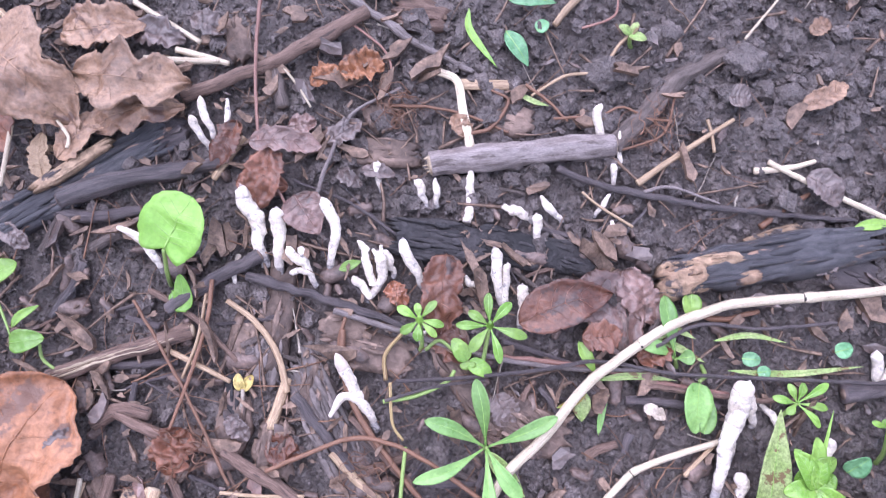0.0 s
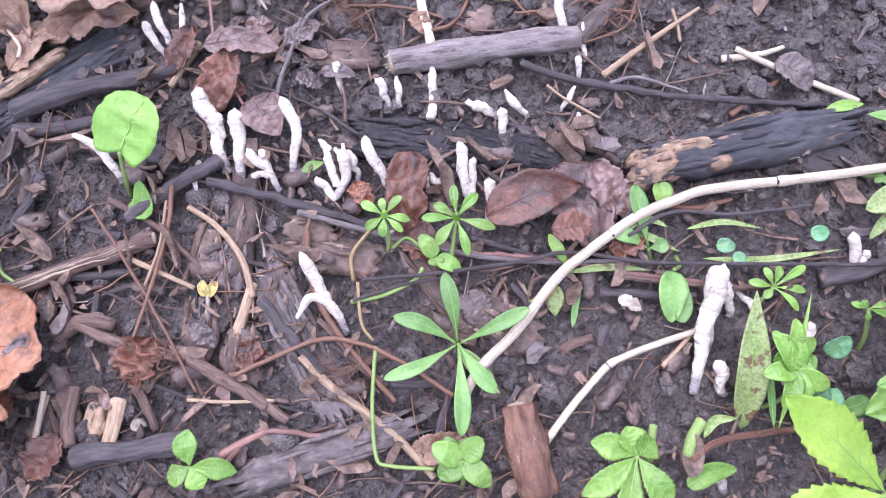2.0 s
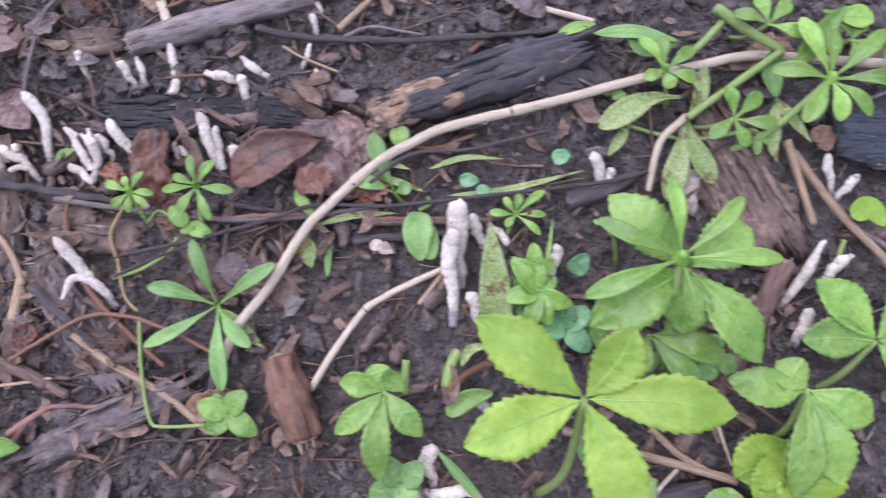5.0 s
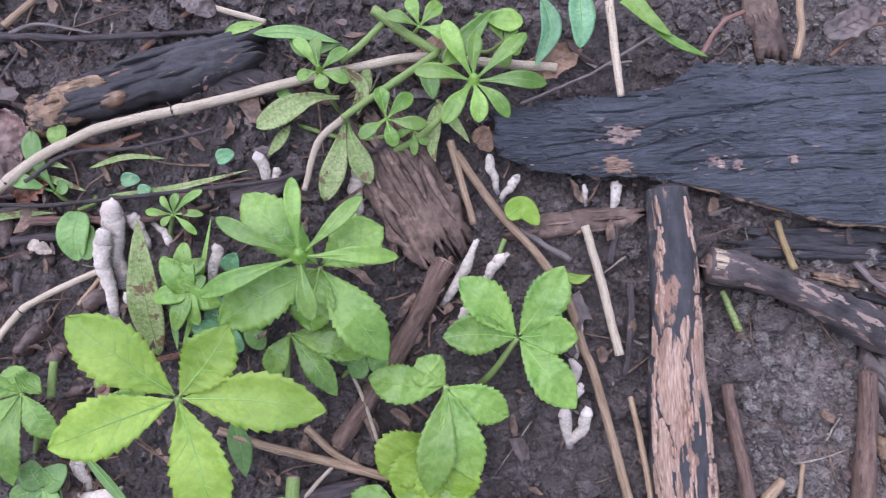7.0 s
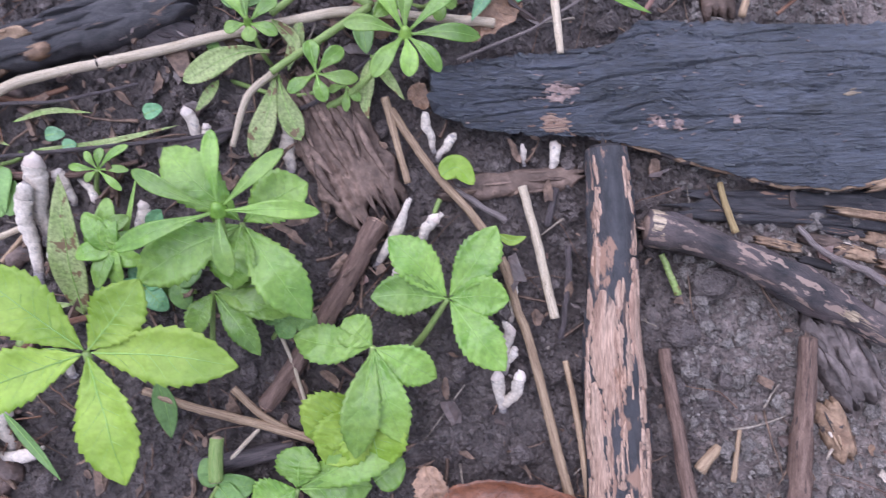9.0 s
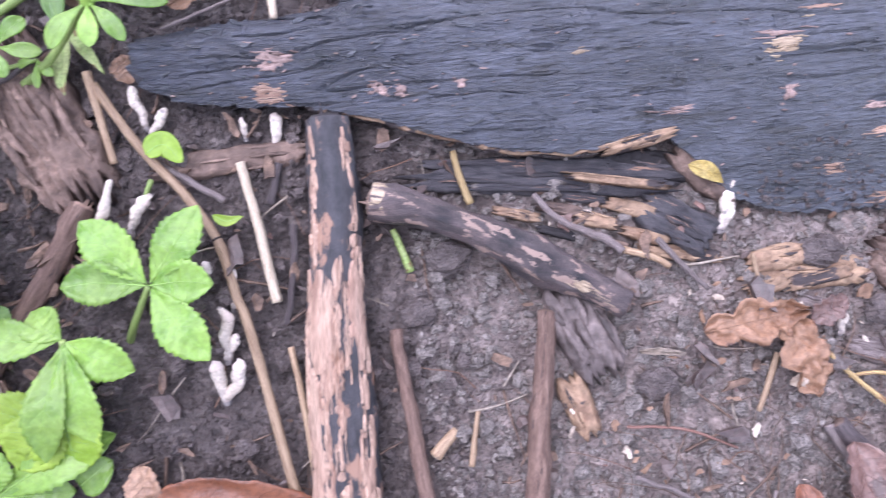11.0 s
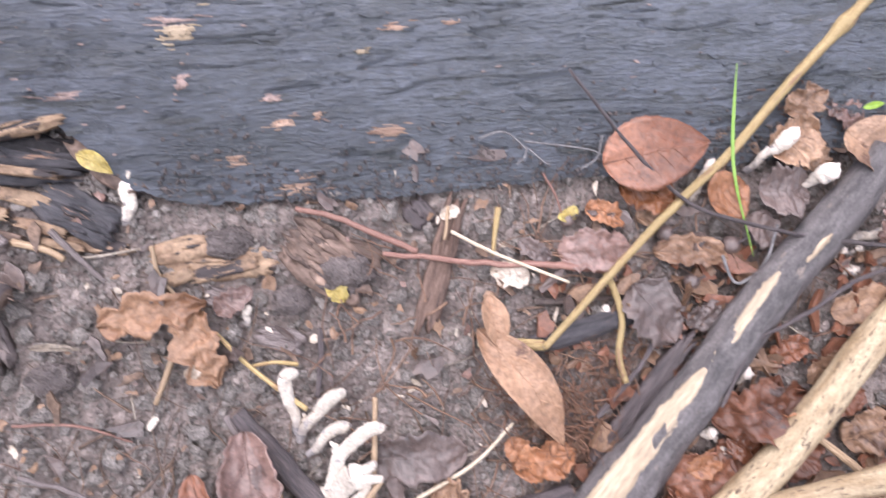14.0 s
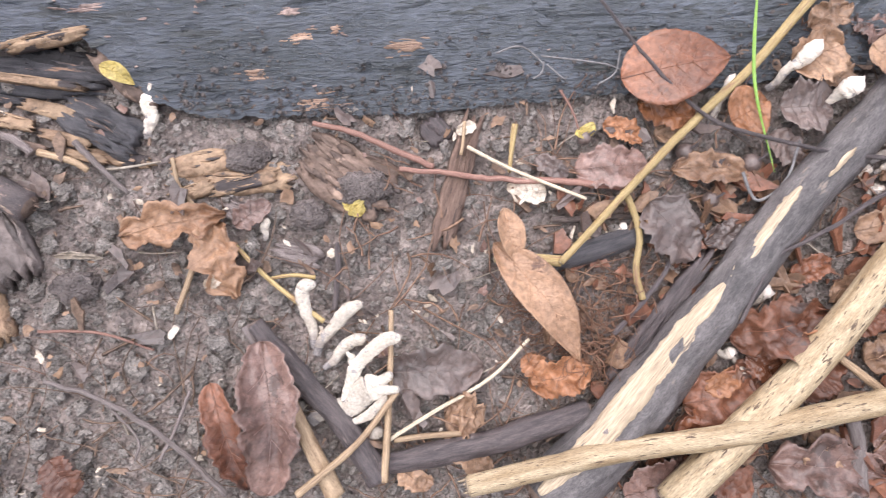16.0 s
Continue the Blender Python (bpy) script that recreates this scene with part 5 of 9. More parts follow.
stick([(-0.1325, 0.0584, 0.0053), (-0.1084, 0.0717, 0.0054), (-0.0930, 0.0802, 0.0054), (-0.0729, 0.0948, 0.0055), (-0.0500, 0.1128, 0.0056)], (0.0031, 0.0034), bark_brown, "twig", "brown barked twig lying on litter", "twig", knots=2)
stick([(-0.0616, 0.1200, 0.0047), (-0.0382, 0.1070, 0.0045), (-0.0174, 0.0967, 0.0043), (0.0046, 0.0888, 0.0041)], (0.0023, 0.0014), bark_grey, "twig", "slim greyish twig on soil", "twig", knots=2)
stick([(-0.1133, 0.0205, 0.0032), (-0.1074, 0.0317, 0.0034), (-0.1016, 0.0427, 0.0036)], (0.0016, 0.0021), straw_tan, "stick", "short tan broken stick", "stick")
stick([(-0.1013, 0.1144, 0.0107), (-0.1002, 0.0917, 0.0107), (-0.0983, 0.0722, 0.0107), (-0.0935, 0.0450, 0.0106), (-0.0873, 0.0265, 0.0106), (-0.0760, 0.0116, 0.0105)], (0.0010, 0.0007), pink_twig, "stem", "thin pinkish dead stem hanging over litter", "stem")
stick([(-0.0632, 0.0166, 0.0068), (-0.0604, 0.0308, 0.0068), (-0.0538, 0.0539, 0.0067), (-0.0467, 0.0633, 0.0066), (-0.0289, 0.0755, 0.0065)], (0.0011, 0.0007), bark_grey, "stem", "thin grey dead stem", "stem")
stick([(0.1562, 0.0613, 0.0051), (0.1739, 0.0545, 0.0051), (0.2172, 0.0396, 0.0052)], (0.0014, 0.0016), straw, "straw", "long pale straw lying on soil", "straw")
stick([(0.1501, 0.0564, 0.0034), (0.1689, 0.0605, 0.0031), (0.1847, 0.0669, 0.0029)], (0.0019, 0.0011), straw, "straw", "short pale split straw on soil", "straw")
stick([(0.0915, 0.0427, 0.0044), (0.1108, 0.0594, 0.0041), (0.1378, 0.0812, 0.0038)], (0.0018, 0.0010), straw_tan, "straw", "tan dry stem on soil", "straw")
stick([(0.1412, 0.1241, 0.0035), (0.1499, 0.1368, 0.0035), (0.1597, 0.1511, 0.0034)], (0.0007, 0.0006), straw, "straw", "thin pale straw on soil", "straw")
stick([(0.1556, 0.0291, 0.0012), (0.1681, 0.0398, 0.0011), (0.1799, 0.0490, 0.0010)], (0.0016, 0.0013), rust, "stick", "short reddish stick half in soil", "stick")
stick([(0.1246, 0.0796, 0.0036), (0.1274, 0.0718, 0.0036), (0.1291, 0.0633, 0.0036)], (0.0009, 0.0009), straw_tan, "stem", "short pale bent stem", "stem")
stick([(-0.0902, -0.0237, 0.0057), (-0.0678, -0.0276, 0.0056), (-0.0459, -0.0321, 0.0054), (-0.0130, -0.0391, 0.0052)], (0.0023, 0.0016), bark_dark, "twig", "dark twig lying under white fungi", "twig", knots=2)
stick([(-0.1253, -0.0435, 0.0050), (-0.1077, -0.0288, 0.0052), (-0.0858, -0.0135, 0.0054)], (0.0027, 0.0033), bark_dark, "stick", "dark brown split stick", "stick", rough=0.2)
stick([(-0.2007, -0.0945, 0.0044), (-0.1716, -0.0792, 0.0045), (-0.1471, -0.0674, 0.0047), (-0.1125, -0.0519, 0.0048)], (0.0032, 0.0038), bark_brown, "stick", "brown stick with pale scuffs", "stick", end=bare_wood, rough=0.15, knots=2, bare=[(0.3, 0.9, -0.5, 0.3)])
stick([(-0.1325, -0.0585, 0.0051), (-0.1131, -0.0653, 0.0050), (-0.0915, -0.0734, 0.0048)], (0.0015, 0.0011), straw_tan, "straw", "tan dry grass stem", "straw")
stick([(-0.1675, -0.0259, 0.0036), (-0.1732, -0.0412, 0.0034), (-0.1799, -0.0531, 0.0032)], (0.0022, 0.0016), bark_dark, "stick", "short dark stick", "stick")
stick([(-0.0982, -0.0363, 0.0050), (-0.0843, -0.0443, 0.0051), (-0.0718, -0.0580, 0.0052), (-0.0647, -0.0755, 0.0053)], (0.0013, 0.0017), straw_tan, "stick", "curved tan stick", "stick")
stick([(-0.0659, -0.0692, 0.0037), (-0.0679, -0.0798, 0.0038), (-0.0706, -0.0925, 0.0040)], (0.0023, 0.0027), straw_tan, "stick", "short tan broken stick", "stick", end=bare_wood)
stick([(-0.0617, -0.0765, 0.0040), (-0.0496, -0.0882, 0.0040), (-0.0301, -0.1080, 0.0040)], (0.0027, 0.0026), bark_dark, "stick", "dark wet stick", "stick")
stick([(-0.0409, -0.1004, 0.0046), (-0.0247, -0.1142, 0.0045), (0.0017, -0.1310, 0.0044), (0.0229, -0.1499, 0.0043)], (0.0021, 0.0018), straw_tan, "stick", "tan dry stick", "stick")
stick([(-0.0900, -0.1052, 0.0052), (-0.0749, -0.1125, 0.0053), (-0.0528, -0.1228, 0.0054)], (0.0029, 0.0032), bark_brown, "stick", "reddish brown stick", "stick")
stick([(-0.1400, -0.0411, 0.0086), (-0.1225, -0.0635, 0.0086), (-0.1094, -0.0813, 0.0086), (-0.0847, -0.1192, 0.0086)], (0.0008, 0.0008), rust, "stem", "thin rusty dead stem", "stem")
stick([(-0.1054, -0.0276, 0.0088), (-0.1048, -0.0446, 0.0087), (-0.1078, -0.0657, 0.0087), (-0.1149, -0.0972, 0.0086)], (0.0011, 0.0008), rust, "stem", "thin rusty dead stem", "stem")
stick([(-0.1078, -0.0343, 0.0066), (-0.1087, -0.0554, 0.0066), (-0.1133, -0.0741, 0.0066)], (0.0008, 0.0008), straw_tan, "stem", "thin tan dead stem", "stem")
stick([(-0.0690, -0.1112, 0.0088), (-0.0522, -0.1020, 0.0088), (-0.0339, -0.0932, 0.0088), (-0.0171, -0.0925, 0.0088), (0.0046, -0.0999, 0.0088), (0.0295, -0.1137, 0.0088)], (0.0011, 0.0011), rust, "stem", "rust-coloured bent fern stem", "stem")
stick([(-0.0343, -0.0834, 0.0051), (-0.0210, -0.0954, 0.0052), (-0.0033, -0.1114, 0.0054)], (0.0015, 0.0019), bark_brown, "stick", "thin dark brown stick", "stick")
stick([(-0.0419, -0.0376, 0.0067), (-0.0434, -0.0509, 0.0067), (-0.0404, -0.0663, 0.0067)], (0.0009, 0.0009), rust, "stem", "thin upright reddish stem", "stem")
stick([(-0.1350, -0.0357, 0.0042), (-0.1137, -0.0453, 0.0041), (-0.0899, -0.0639, 0.0040)], (0.0016, 0.0013), bark_brown, "stick", "thin brown stick", "stick")
stick([(0.0326, -0.1154, 0.0112), (0.0409, -0.0996, 0.0112), (0.0555, -0.0829, 0.0112), (0.0713, -0.0594, 0.0112), (0.0861, -0.0447, 0.0112), (0.1089, -0.0264, 0.0112), (0.1273, -0.0171, 0.0112), (0.1434, -0.0110, 0.0112), (0.1966, -0.0007, 0.0112), (0.2370, 0.0080, 0.0112), (0.2642, 0.0127, 0.0112), (0.2889, 0.0163, 0.0112), (0.3243, 0.0119, 0.0122), (0.3581, 0.0067, 0.0142)], (0.0024, 0.0023), straw, "stalk", "long arched pale dry stalk with black nodes", "stalk", rough=0.05, nodes=(0.28, 0.51))
stick([(0.0718, -0.1318, 0.0055), (0.0842, -0.1138, 0.0054), (0.0981, -0.0967, 0.0053), (0.1072, -0.0907, 0.0052), (0.1216, -0.0841, 0.0052), (0.1402, -0.0767, 0.0051)], (0.0019, 0.0015), straw, "stalk", "slim pale dry stalk with a bend", "stalk", nodes=(0.52,))
stick([(0.1248, -0.0943, 0.0039), (0.1314, -0.0862, 0.0038), (0.1393, -0.0772, 0.0038)], (0.0012, 0.0011), straw_tan, "stem", "short tan stem", "stem")
stick([(-0.0479, -0.0356, 0.0071), (-0.0125, -0.0423, 0.0070), (0.0229, -0.0485, 0.0070), (0.0634, -0.0504, 0.0069), (0.1065, -0.0466, 0.0068)], (0.0015, 0.0011), bark_grey, "stem", "thin grey-brown woody stem", "stem")
stick([(-0.0150, -0.0647, 0.0108), (0.0107, -0.0607, 0.0108), (0.0521, -0.0523, 0.0108), (0.0782, -0.0456, 0.0108), (0.1106, -0.0474, 0.0108), (0.1430, -0.0460, 0.0108), (0.1877, -0.0431, 0.0108), (0.2221, -0.0403, 0.0108), (0.2517, -0.0328, 0.0108), (0.2735, -0.0259, 0.0108), (0.3016, -0.0047, 0.0108)], (0.0009, 0.0011), bark_dark, "vine", "thin black wiry stem", "stem")
stick([(0.0231, -0.0490, 0.0050), (0.0527, -0.0484, 0.0050), (0.0854, -0.0497, 0.0050), (0.1130, -0.0526, 0.0050), (0.1433, -0.0547, 0.0050)], (0.0014, 0.0014), pink_twig, "stem", "reddish brown dead stem", "stem")
stick([(0.1046, -0.0358, 0.0107), (0.1253, -0.0232, 0.0107), (0.1539, -0.0220, 0.0107), (0.1908, -0.0151, 0.0106)], (0.0010, 0.0008), bark_dark, "stem", "thin dark stem with nodes", "stem", nodes=(0.4,))
stick([(0.1017, -0.0541, 0.0062), (0.1329, -0.0554, 0.0061), (0.1645, -0.0550, 0.0060), (0.1884, -0.0502, 0.0058)], (0.0016, 0.0011), bark_brown, "stem", "brown dead stem", "stem")
stick([(0.0949, -0.0623, 0.0036), (0.1157, -0.0613, 0.0035), (0.1394, -0.0606, 0.0034)], (0.0022, 0.0019), bark_dark, "stick", "dark flat stick", "stick")
stick([(0.0581, -0.1154, 0.0083), (0.0619, -0.1305, 0.0090), (0.0694, -0.1543, 0.0098)], (0.0057, 0.0077), red_bark, "stick", "flaking wet red-brown rotten stick", "stick", end=bare_wood, rough=0.35, knots=2)
chip((-0.0679, -0.1597, 0.0000), (0.0126, -0.1266, 0.0000), 0.0167, 0.0067, grey_rot, "wood_chunk", "dark grey-brown rotten stick lying flat", "wood", rough=0.7)
stick([(-0.1354, -0.1515, 0.0066), (-0.1114, -0.1464, 0.0065), (-0.0872, -0.1413, 0.0064)], (0.0048, 0.0046), bark_dark, "stick", "short black stick with a pale cut end", "stick", end=bare_wood, rough=0.25, knots=2)
stick([(-0.0072, -0.0938, 0.0087), (-0.0067, -0.1186, 0.0087), (-0.0033, -0.1416, 0.0087), (0.0029, -0.1455, 0.0087), (0.0228, -0.1457, 0.0087)], (0.0009, 0.0009), stem_green, "stem", "thin pale green bent stem", "stem")
stick([(-0.0191, -0.0741, 0.0086), (0.0033, -0.0654, 0.0085), (0.0262, -0.0596, 0.0085)], (0.0008, 0.0007), bark_dark, "stem", "thin dark stem", "stem")
stick([(-0.0728, -0.1521, 0.0061), (-0.0555, -0.1356, 0.0060), (-0.0281, -0.1350, 0.0058)], (0.0015, 0.0010), pink_twig, "stem", "thin pinkish dead stem", "stem")
stick([(-0.1556, -0.1545, 0.0051), (-0.1539, -0.1375, 0.0050), (-0.1515, -0.1251, 0.0050)], (0.0015, 0.0013), straw_tan, "stick", "short tan stick", "stick")
stick([(-0.1391, -0.1465, 0.0053), (-0.1409, -0.1345, 0.0052), (-0.1394, -0.1209, 0.0051)], (0.0030, 0.0028), bark_brown, "stick", "short reddish broken stick", "stick")
stick([(-0.1225, -0.1506, 0.0055), (-0.1207, -0.1360, 0.0057), (-0.1192, -0.1249, 0.0059)], (0.0033, 0.0038), straw_tan, "wood_splinter", "splintered tan wood", "wood", flat=0.5)
stick([(-0.1521, -0.0992, 0.0030), (-0.1390, -0.0914, 0.0027), (-0.1271, -0.0927, 0.0024)], (0.0040, 0.0032), bark_brown, "stick", "short brown stick", "stick", rough=.3)
stick([(-0.1455, -0.0925, 0.0039), (-0.1168, -0.1013, 0.0040), (-0.0837, -0.1053, 0.0041)], (0.0026, 0.0028), bark_brown, "stick", "reddish brown flaky stick", "stick")
stick([(-0.0880, -0.1062, 0.0057), (-0.0645, -0.1176, 0.0057), (-0.0436, -0.1290, 0.0057)], (0.0023, 0.0023), bark_brown, "stick", "reddish brown stick", "stick")
stick([(-0.1673, -0.0187, 0.0010), (-0.1576, -0.0122, 0.0008), (-0.1425, -0.0049, 0.0006)], (0.0027, 0.0022), root_brown, "stick", "short soil-stained stick", "stick")
stick([(-0.1857, -0.0031, 0.0016), (-0.1695, -0.0040, 0.0013), (-0.1461, 0.0023, 0.0010)], (0.0035, 0.0027), bark_dark, "stick", "short dark stick", "stick")
stick([(-0.0855, 0.0600, 0.0025), (-0.0901, 0.0737, 0.0025), (-0.0940, 0.0819, 0.0025)], (0.0033, 0.0034), root_brown, "stick", "upright soil-covered stub", "stick")
stick([(-0.1912, 0.0424, 0.0127), (-0.1801, 0.0314, 0.0127), (-0.1797, 0.0255, 0.0126)], (0.0010, 0.0008), straw, "straw", "thin pale straw", "straw")
stick([(-0.2076, 0.0569, 0.0129), (-0.2069, 0.0338, 0.0128), (-0.2072, 0.0042, 0.0127)], (0.0012, 0.0010), straw, "straw", "thin pale straw over dead leaf", "straw")
stick([(-0.2254, 0.0897, 0.0074), (-0.2175, 0.0835, 0.0072), (-0.2100, 0.0788, 0.0070)], (0.0018, 0.0014), straw_tan, "stick", "short tan stick", "stick")
stick([(0.0435, 0.1180, 0.0043), (0.0480, 0.1260, 0.0044), (0.0557, 0.1360, 0.0045)], (0.0017, 0.0020), straw_tan, "straw", "short tan straw on soil", "straw")
stick([(0.0573, 0.1182, 0.0045), (0.0725, 0.1263, 0.0045), (0.0744, 0.1386, 0.0044)], (0.0007, 0.0006), pink_twig, "stem", "thin curled root", "stem")
stick([(0.0351, 0.0801, 0.0045), (0.0510, 0.0923, 0.0046), (0.0676, 0.0974, 0.0046), (0.0778, 0.1135, 0.0047), (0.0846, 0.1188, 0.0048)], (0.0007, 0.0010), straw_tan, "root", "thin pale root", "root")
stick([(-0.0334, 0.0662, 0.0046), (-0.0142, 0.0680, 0.0046), (0.0055, 0.0662, 0.0046), (0.0258, 0.0602, 0.0045)], (0.0008, 0.0007), rust, "root", "thin rusty root", "root")
stick([(0.0065, 0.0566, 0.0057), (0.0171, 0.0616, 0.0057), (0.0241, 0.0754, 0.0056), (0.0152, 0.0800, 0.0055)], (0.0010, 0.0007), rust, "root", "thin rusty root loop", "root")
stick([(0.0473, 0.0701, 0.0045), (0.0696, 0.0744, 0.0045), (0.0806, 0.0801, 0.0045), (0.0952, 0.0762, 0.0045), (0.1067, 0.0762, 0.0044)], (0.0007, 0.0006), rust, "root", "thin rusty root", "root")
stick([(0.0685, 0.0541, 0.0045), (0.0878, 0.0608, 0.0045), (0.1028, 0.0699, 0.0045), (0.1071, 0.0894, 0.0044)], (0.0007, 0.0006), rust, "root", "thin rusty root", "root")
stick([(0.0317, 0.0854, 0.0047), (0.0437, 0.0783, 0.0046), (0.0544, 0.0696, 0.0044)], (0.0010, 0.0006), rust, "root", "thin rusty root", "root")
stick([(0.0012, 0.0291, 0.0037), (0.0203, 0.0323, 0.0037), (0.0371, 0.0306, 0.0036)], (0.0010, 0.0008), root_brown, "root", "thin soil-coloured root", "root")
stick([(0.0643, 0.0349, 0.0055), (0.0732, 0.0289, 0.0055), (0.0906, 0.0206, 0.0055)], (0.0007, 0.0007), straw_tan, "straw", "thin tan grass stem", "straw")
stick([(-0.0748, 0.0241, 0.0046), (-0.0466, 0.0163, 0.0046), (-0.0234, 0.0039, 0.0046)], (0.0008, 0.0008), bark_dark, "stem", "thin dark stem", "stem")
stick([(-0.0874, 0.0791, 0.0055), (-0.0794, 0.0710, 0.0055), (-0.0712, 0.0607, 0.0054)], (0.0007, 0.0006), straw, "straw", "thin pale straw", "straw")
stick([(-0.0622, 0.1082, 0.0045), (-0.0394, 0.0937, 0.0045), (-0.0347, 0.0770, 0.0045), (-0.0468, 0.0626, 0.0044)], (0.0007, 0.0006), pink_twig, "root", "thin pinkish root", "root")
stick([(0.3865, 0.0390, 0.0136), (0.3872, 0.0162, 0.0135), (0.3883, -0.0085, 0.0134)], (0.0022, 0.0018), straw, "straw", "pale straw behind charred slab", "straw")
stick([(0.3047, -0.0248, 0.0076), (0.3092, -0.0458, 0.0074), (0.3138, -0.0659, 0.0071)], (0.0021, 0.0015), straw_tan, "stalk", "tan dry stalk", "stalk")
stick([(0.3072, -0.0305, 0.0075), (0.3237, -0.0575, 0.0075), (0.3429, -0.0818, 0.0075), (0.3554, -0.1028, 0.0076), (0.3620, -0.1273, 0.0076), (0.3676, -0.1462, 0.0076), (0.3796, -0.2069, 0.0077), (0.3847, -0.2302, 0.0077)], (0.0020, 0.0023), straw_tan, "stalk", "long tan dry stalk with a kink", "stalk", nodes=(0.42,))
stick([(0.3676, -0.0698, 0.0066), (0.3735, -0.0981, 0.0067), (0.3794, -0.1325, 0.0068)], (0.0021, 0.0023), straw, "stalk", "short pale broken stalk", "stalk", end=bare_wood)
stick([(0.3316, -0.0671, 0.0050), (0.3476, -0.0776, 0.0051), (0.3594, -0.0864, 0.0053)], (0.0014, 0.0017), bark_grey, "twig", "thin grey splintered twig", "twig")
stick([(0.3837, -0.0706, 0.0035), (0.3808, -0.0816, 0.0034), (0.3790, -0.0885, 0.0033)], (0.0020, 0.0017), bark_dark, "stick", "short dark stub", "stick")
stick([(0.3885, -0.0986, 0.0034), (0.3866, -0.1204, 0.0032), (0.3824, -0.1419, 0.0030)], (0.0018, 0.0014), bark_dark, "stick", "thin dark rotten stick", "stick")
stick([(0.3834, -0.1525, 0.0050), (0.3865, -0.1739, 0.0051), (0.3889, -0.1976, 0.0052), (0.3909, -0.2262, 0.0053)], (0.0014, 0.0017), straw_tan, "stalk", "tan dry stalk beside charred stick", "stalk")
stick([(0.4073, -0.0540, 0.0096), (0.4079, -0.0837, 0.0096), (0.4067, -0.1107, 0.0096), (0.4049, -0.1426, 0.0096), (0.4048, -0.1741, 0.0096), (0.4040, -0.2102, 0.0096), (0.4037, -0.2381, 0.0096)], (0.0098, 0.0158), char_peeled, "charred_stick", "charred black stick with pinkish buff peeling patches", "stick", rough=0.05, flat=0.75, end=rot_black, bare=[(0.36, 0.60, -1.25, 0.15), (0.34, 0.60, 0.3, 1.25), (0.02, 0.16, 0.55, 0.9), (0.04, 0.18, -0.95, -0.6), (0.18, 0.36, -1.05, -0.7), (0.2, 0.34, 0.75, 1.0), (0.58, 1.0, -1.35, -0.40), (0.60, 0.86, 0.65, 1.0), (0.74, 1.0, 0.5, 1.1), (0.6, 0.8, -0.3, 0.1), (0.82, 0.98, -0.2, 0.2)])
stick([(0.4243, -0.0930, 0.0111), (0.4456, -0.0985, 0.0111), (0.4710, -0.1105, 0.0111), (0.5006, -0.1293, 0.0111), (0.5305, -0.1474, 0.0111)], (0.0072, 0.0063), scuffed_bark, "stick", "charred stick with scuffed pinkish bark", "stick", rough=0.16, knots=3, end=rot_wood, bare=[(0.0, 0.05, -0.4, 0.9), (0.78, 0.95, -0.6, -0.1)])
stick([(0.4297, -0.1494, 0.0051), (0.4320, -0.1761, 0.0054), (0.4358, -0.2102, 0.0057), (0.4391, -0.2334, 0.0060)], (0.0027, 0.0040), bark_brown, "stick", "upright-lying brown fibrous stick", "stick", end=rot_wood, rough=0.2)
stick([(0.4967, -0.1472, 0.0061), (0.4919, -0.1787, 0.0064), (0.4866, -0.2122, 0.0067), (0.4823, -0.2425, 0.0070)], (0.0041, 0.0054), bark_brown, "stick", "dark brown fibrous stick", "stick", end=rot_wood, rough=0.2)
chip((0.5045, -0.1370, 0.0000), (0.5208, -0.1770, 0.0000), 0.0242, 0.0085, grey_rot, "wood_chunk", "greyish brown rotten wood chunk", "wood")
chip((0.5042, -0.1782, 0.0000), (0.5126, -0.2038, 0.0000), 0.0125, 0.0050, buff_wood, "wood_splinter", "buff splintered wood", "wood")
stick([(0.4619, -0.0720, 0.0050), (0.4638, -0.0836, 0.0052), (0.4675, -0.0965, 0.0054)], (0.0014, 0.0019), olive_stem, "root", "short yellowish root under charred slab", "root")
stick([(0.4320, -0.1048, 0.0041), (0.4355, -0.1146, 0.0043), (0.4385, -0.1243, 0.0045)], (0.0015, 0.0019), leaf_sick, "stem", "short pale green fungus-like stem", "stem")
stick([(0.4626, -0.1883, 0.0038), (0.4603, -0.1987, 0.0039), (0.4577, -0.2116, 0.0040)], (0.0011, 0.0014), straw_tan, "straw", "thin tan straw", "straw")
stick([(0.4422, -0.2056, 0.0042), (0.4482, -0.1994, 0.0039), (0.4526, -0.1958, 0.0036)], (0.0030, 0.0022), straw_tan, "wood_splinter", "short buff splinter", "wood")
stick([(0.4957, -0.0948, 0.0070), (0.5079, -0.1087, 0.0072), (0.5268, -0.1183, 0.0074), (0.5324, -0.1240, 0.0075)], (0.0014, 0.0020), bark_grey, "twig", "grey twig", "twig")
stick([(0.1894, -0.1561, 0.0074), (0.2126, -0.1651, 0.0075), (0.2411, -0.1739, 0.0076), (0.2671, -0.1825, 0.0076)], (0.0019, 0.0022), straw_tan, "stalk", "tan dry stalk under green leaves", "stalk")
stick([(0.2298, -0.1572, 0.0074), (0.2425, -0.1701, 0.0073), (0.2541, -0.1772, 0.0072)], (0.0019, 0.0016), straw_tan, "stalk", "tan dry forked stalk", "stalk")
stick([(0.2247, -0.1925, 0.0068), (0.2328, -0.1839, 0.0068), (0.2409, -0.1761, 0.0067)], (0.0011, 0.0009), straw, "straw", "thin pale stem", "straw")
stick([(0.2508, -0.1293, 0.0087), (0.2580, -0.1486, 0.0086), (0.2654, -0.1755, 0.0085)], (0.0010, 0.0007), straw, "straw", "thin pale straw", "straw")
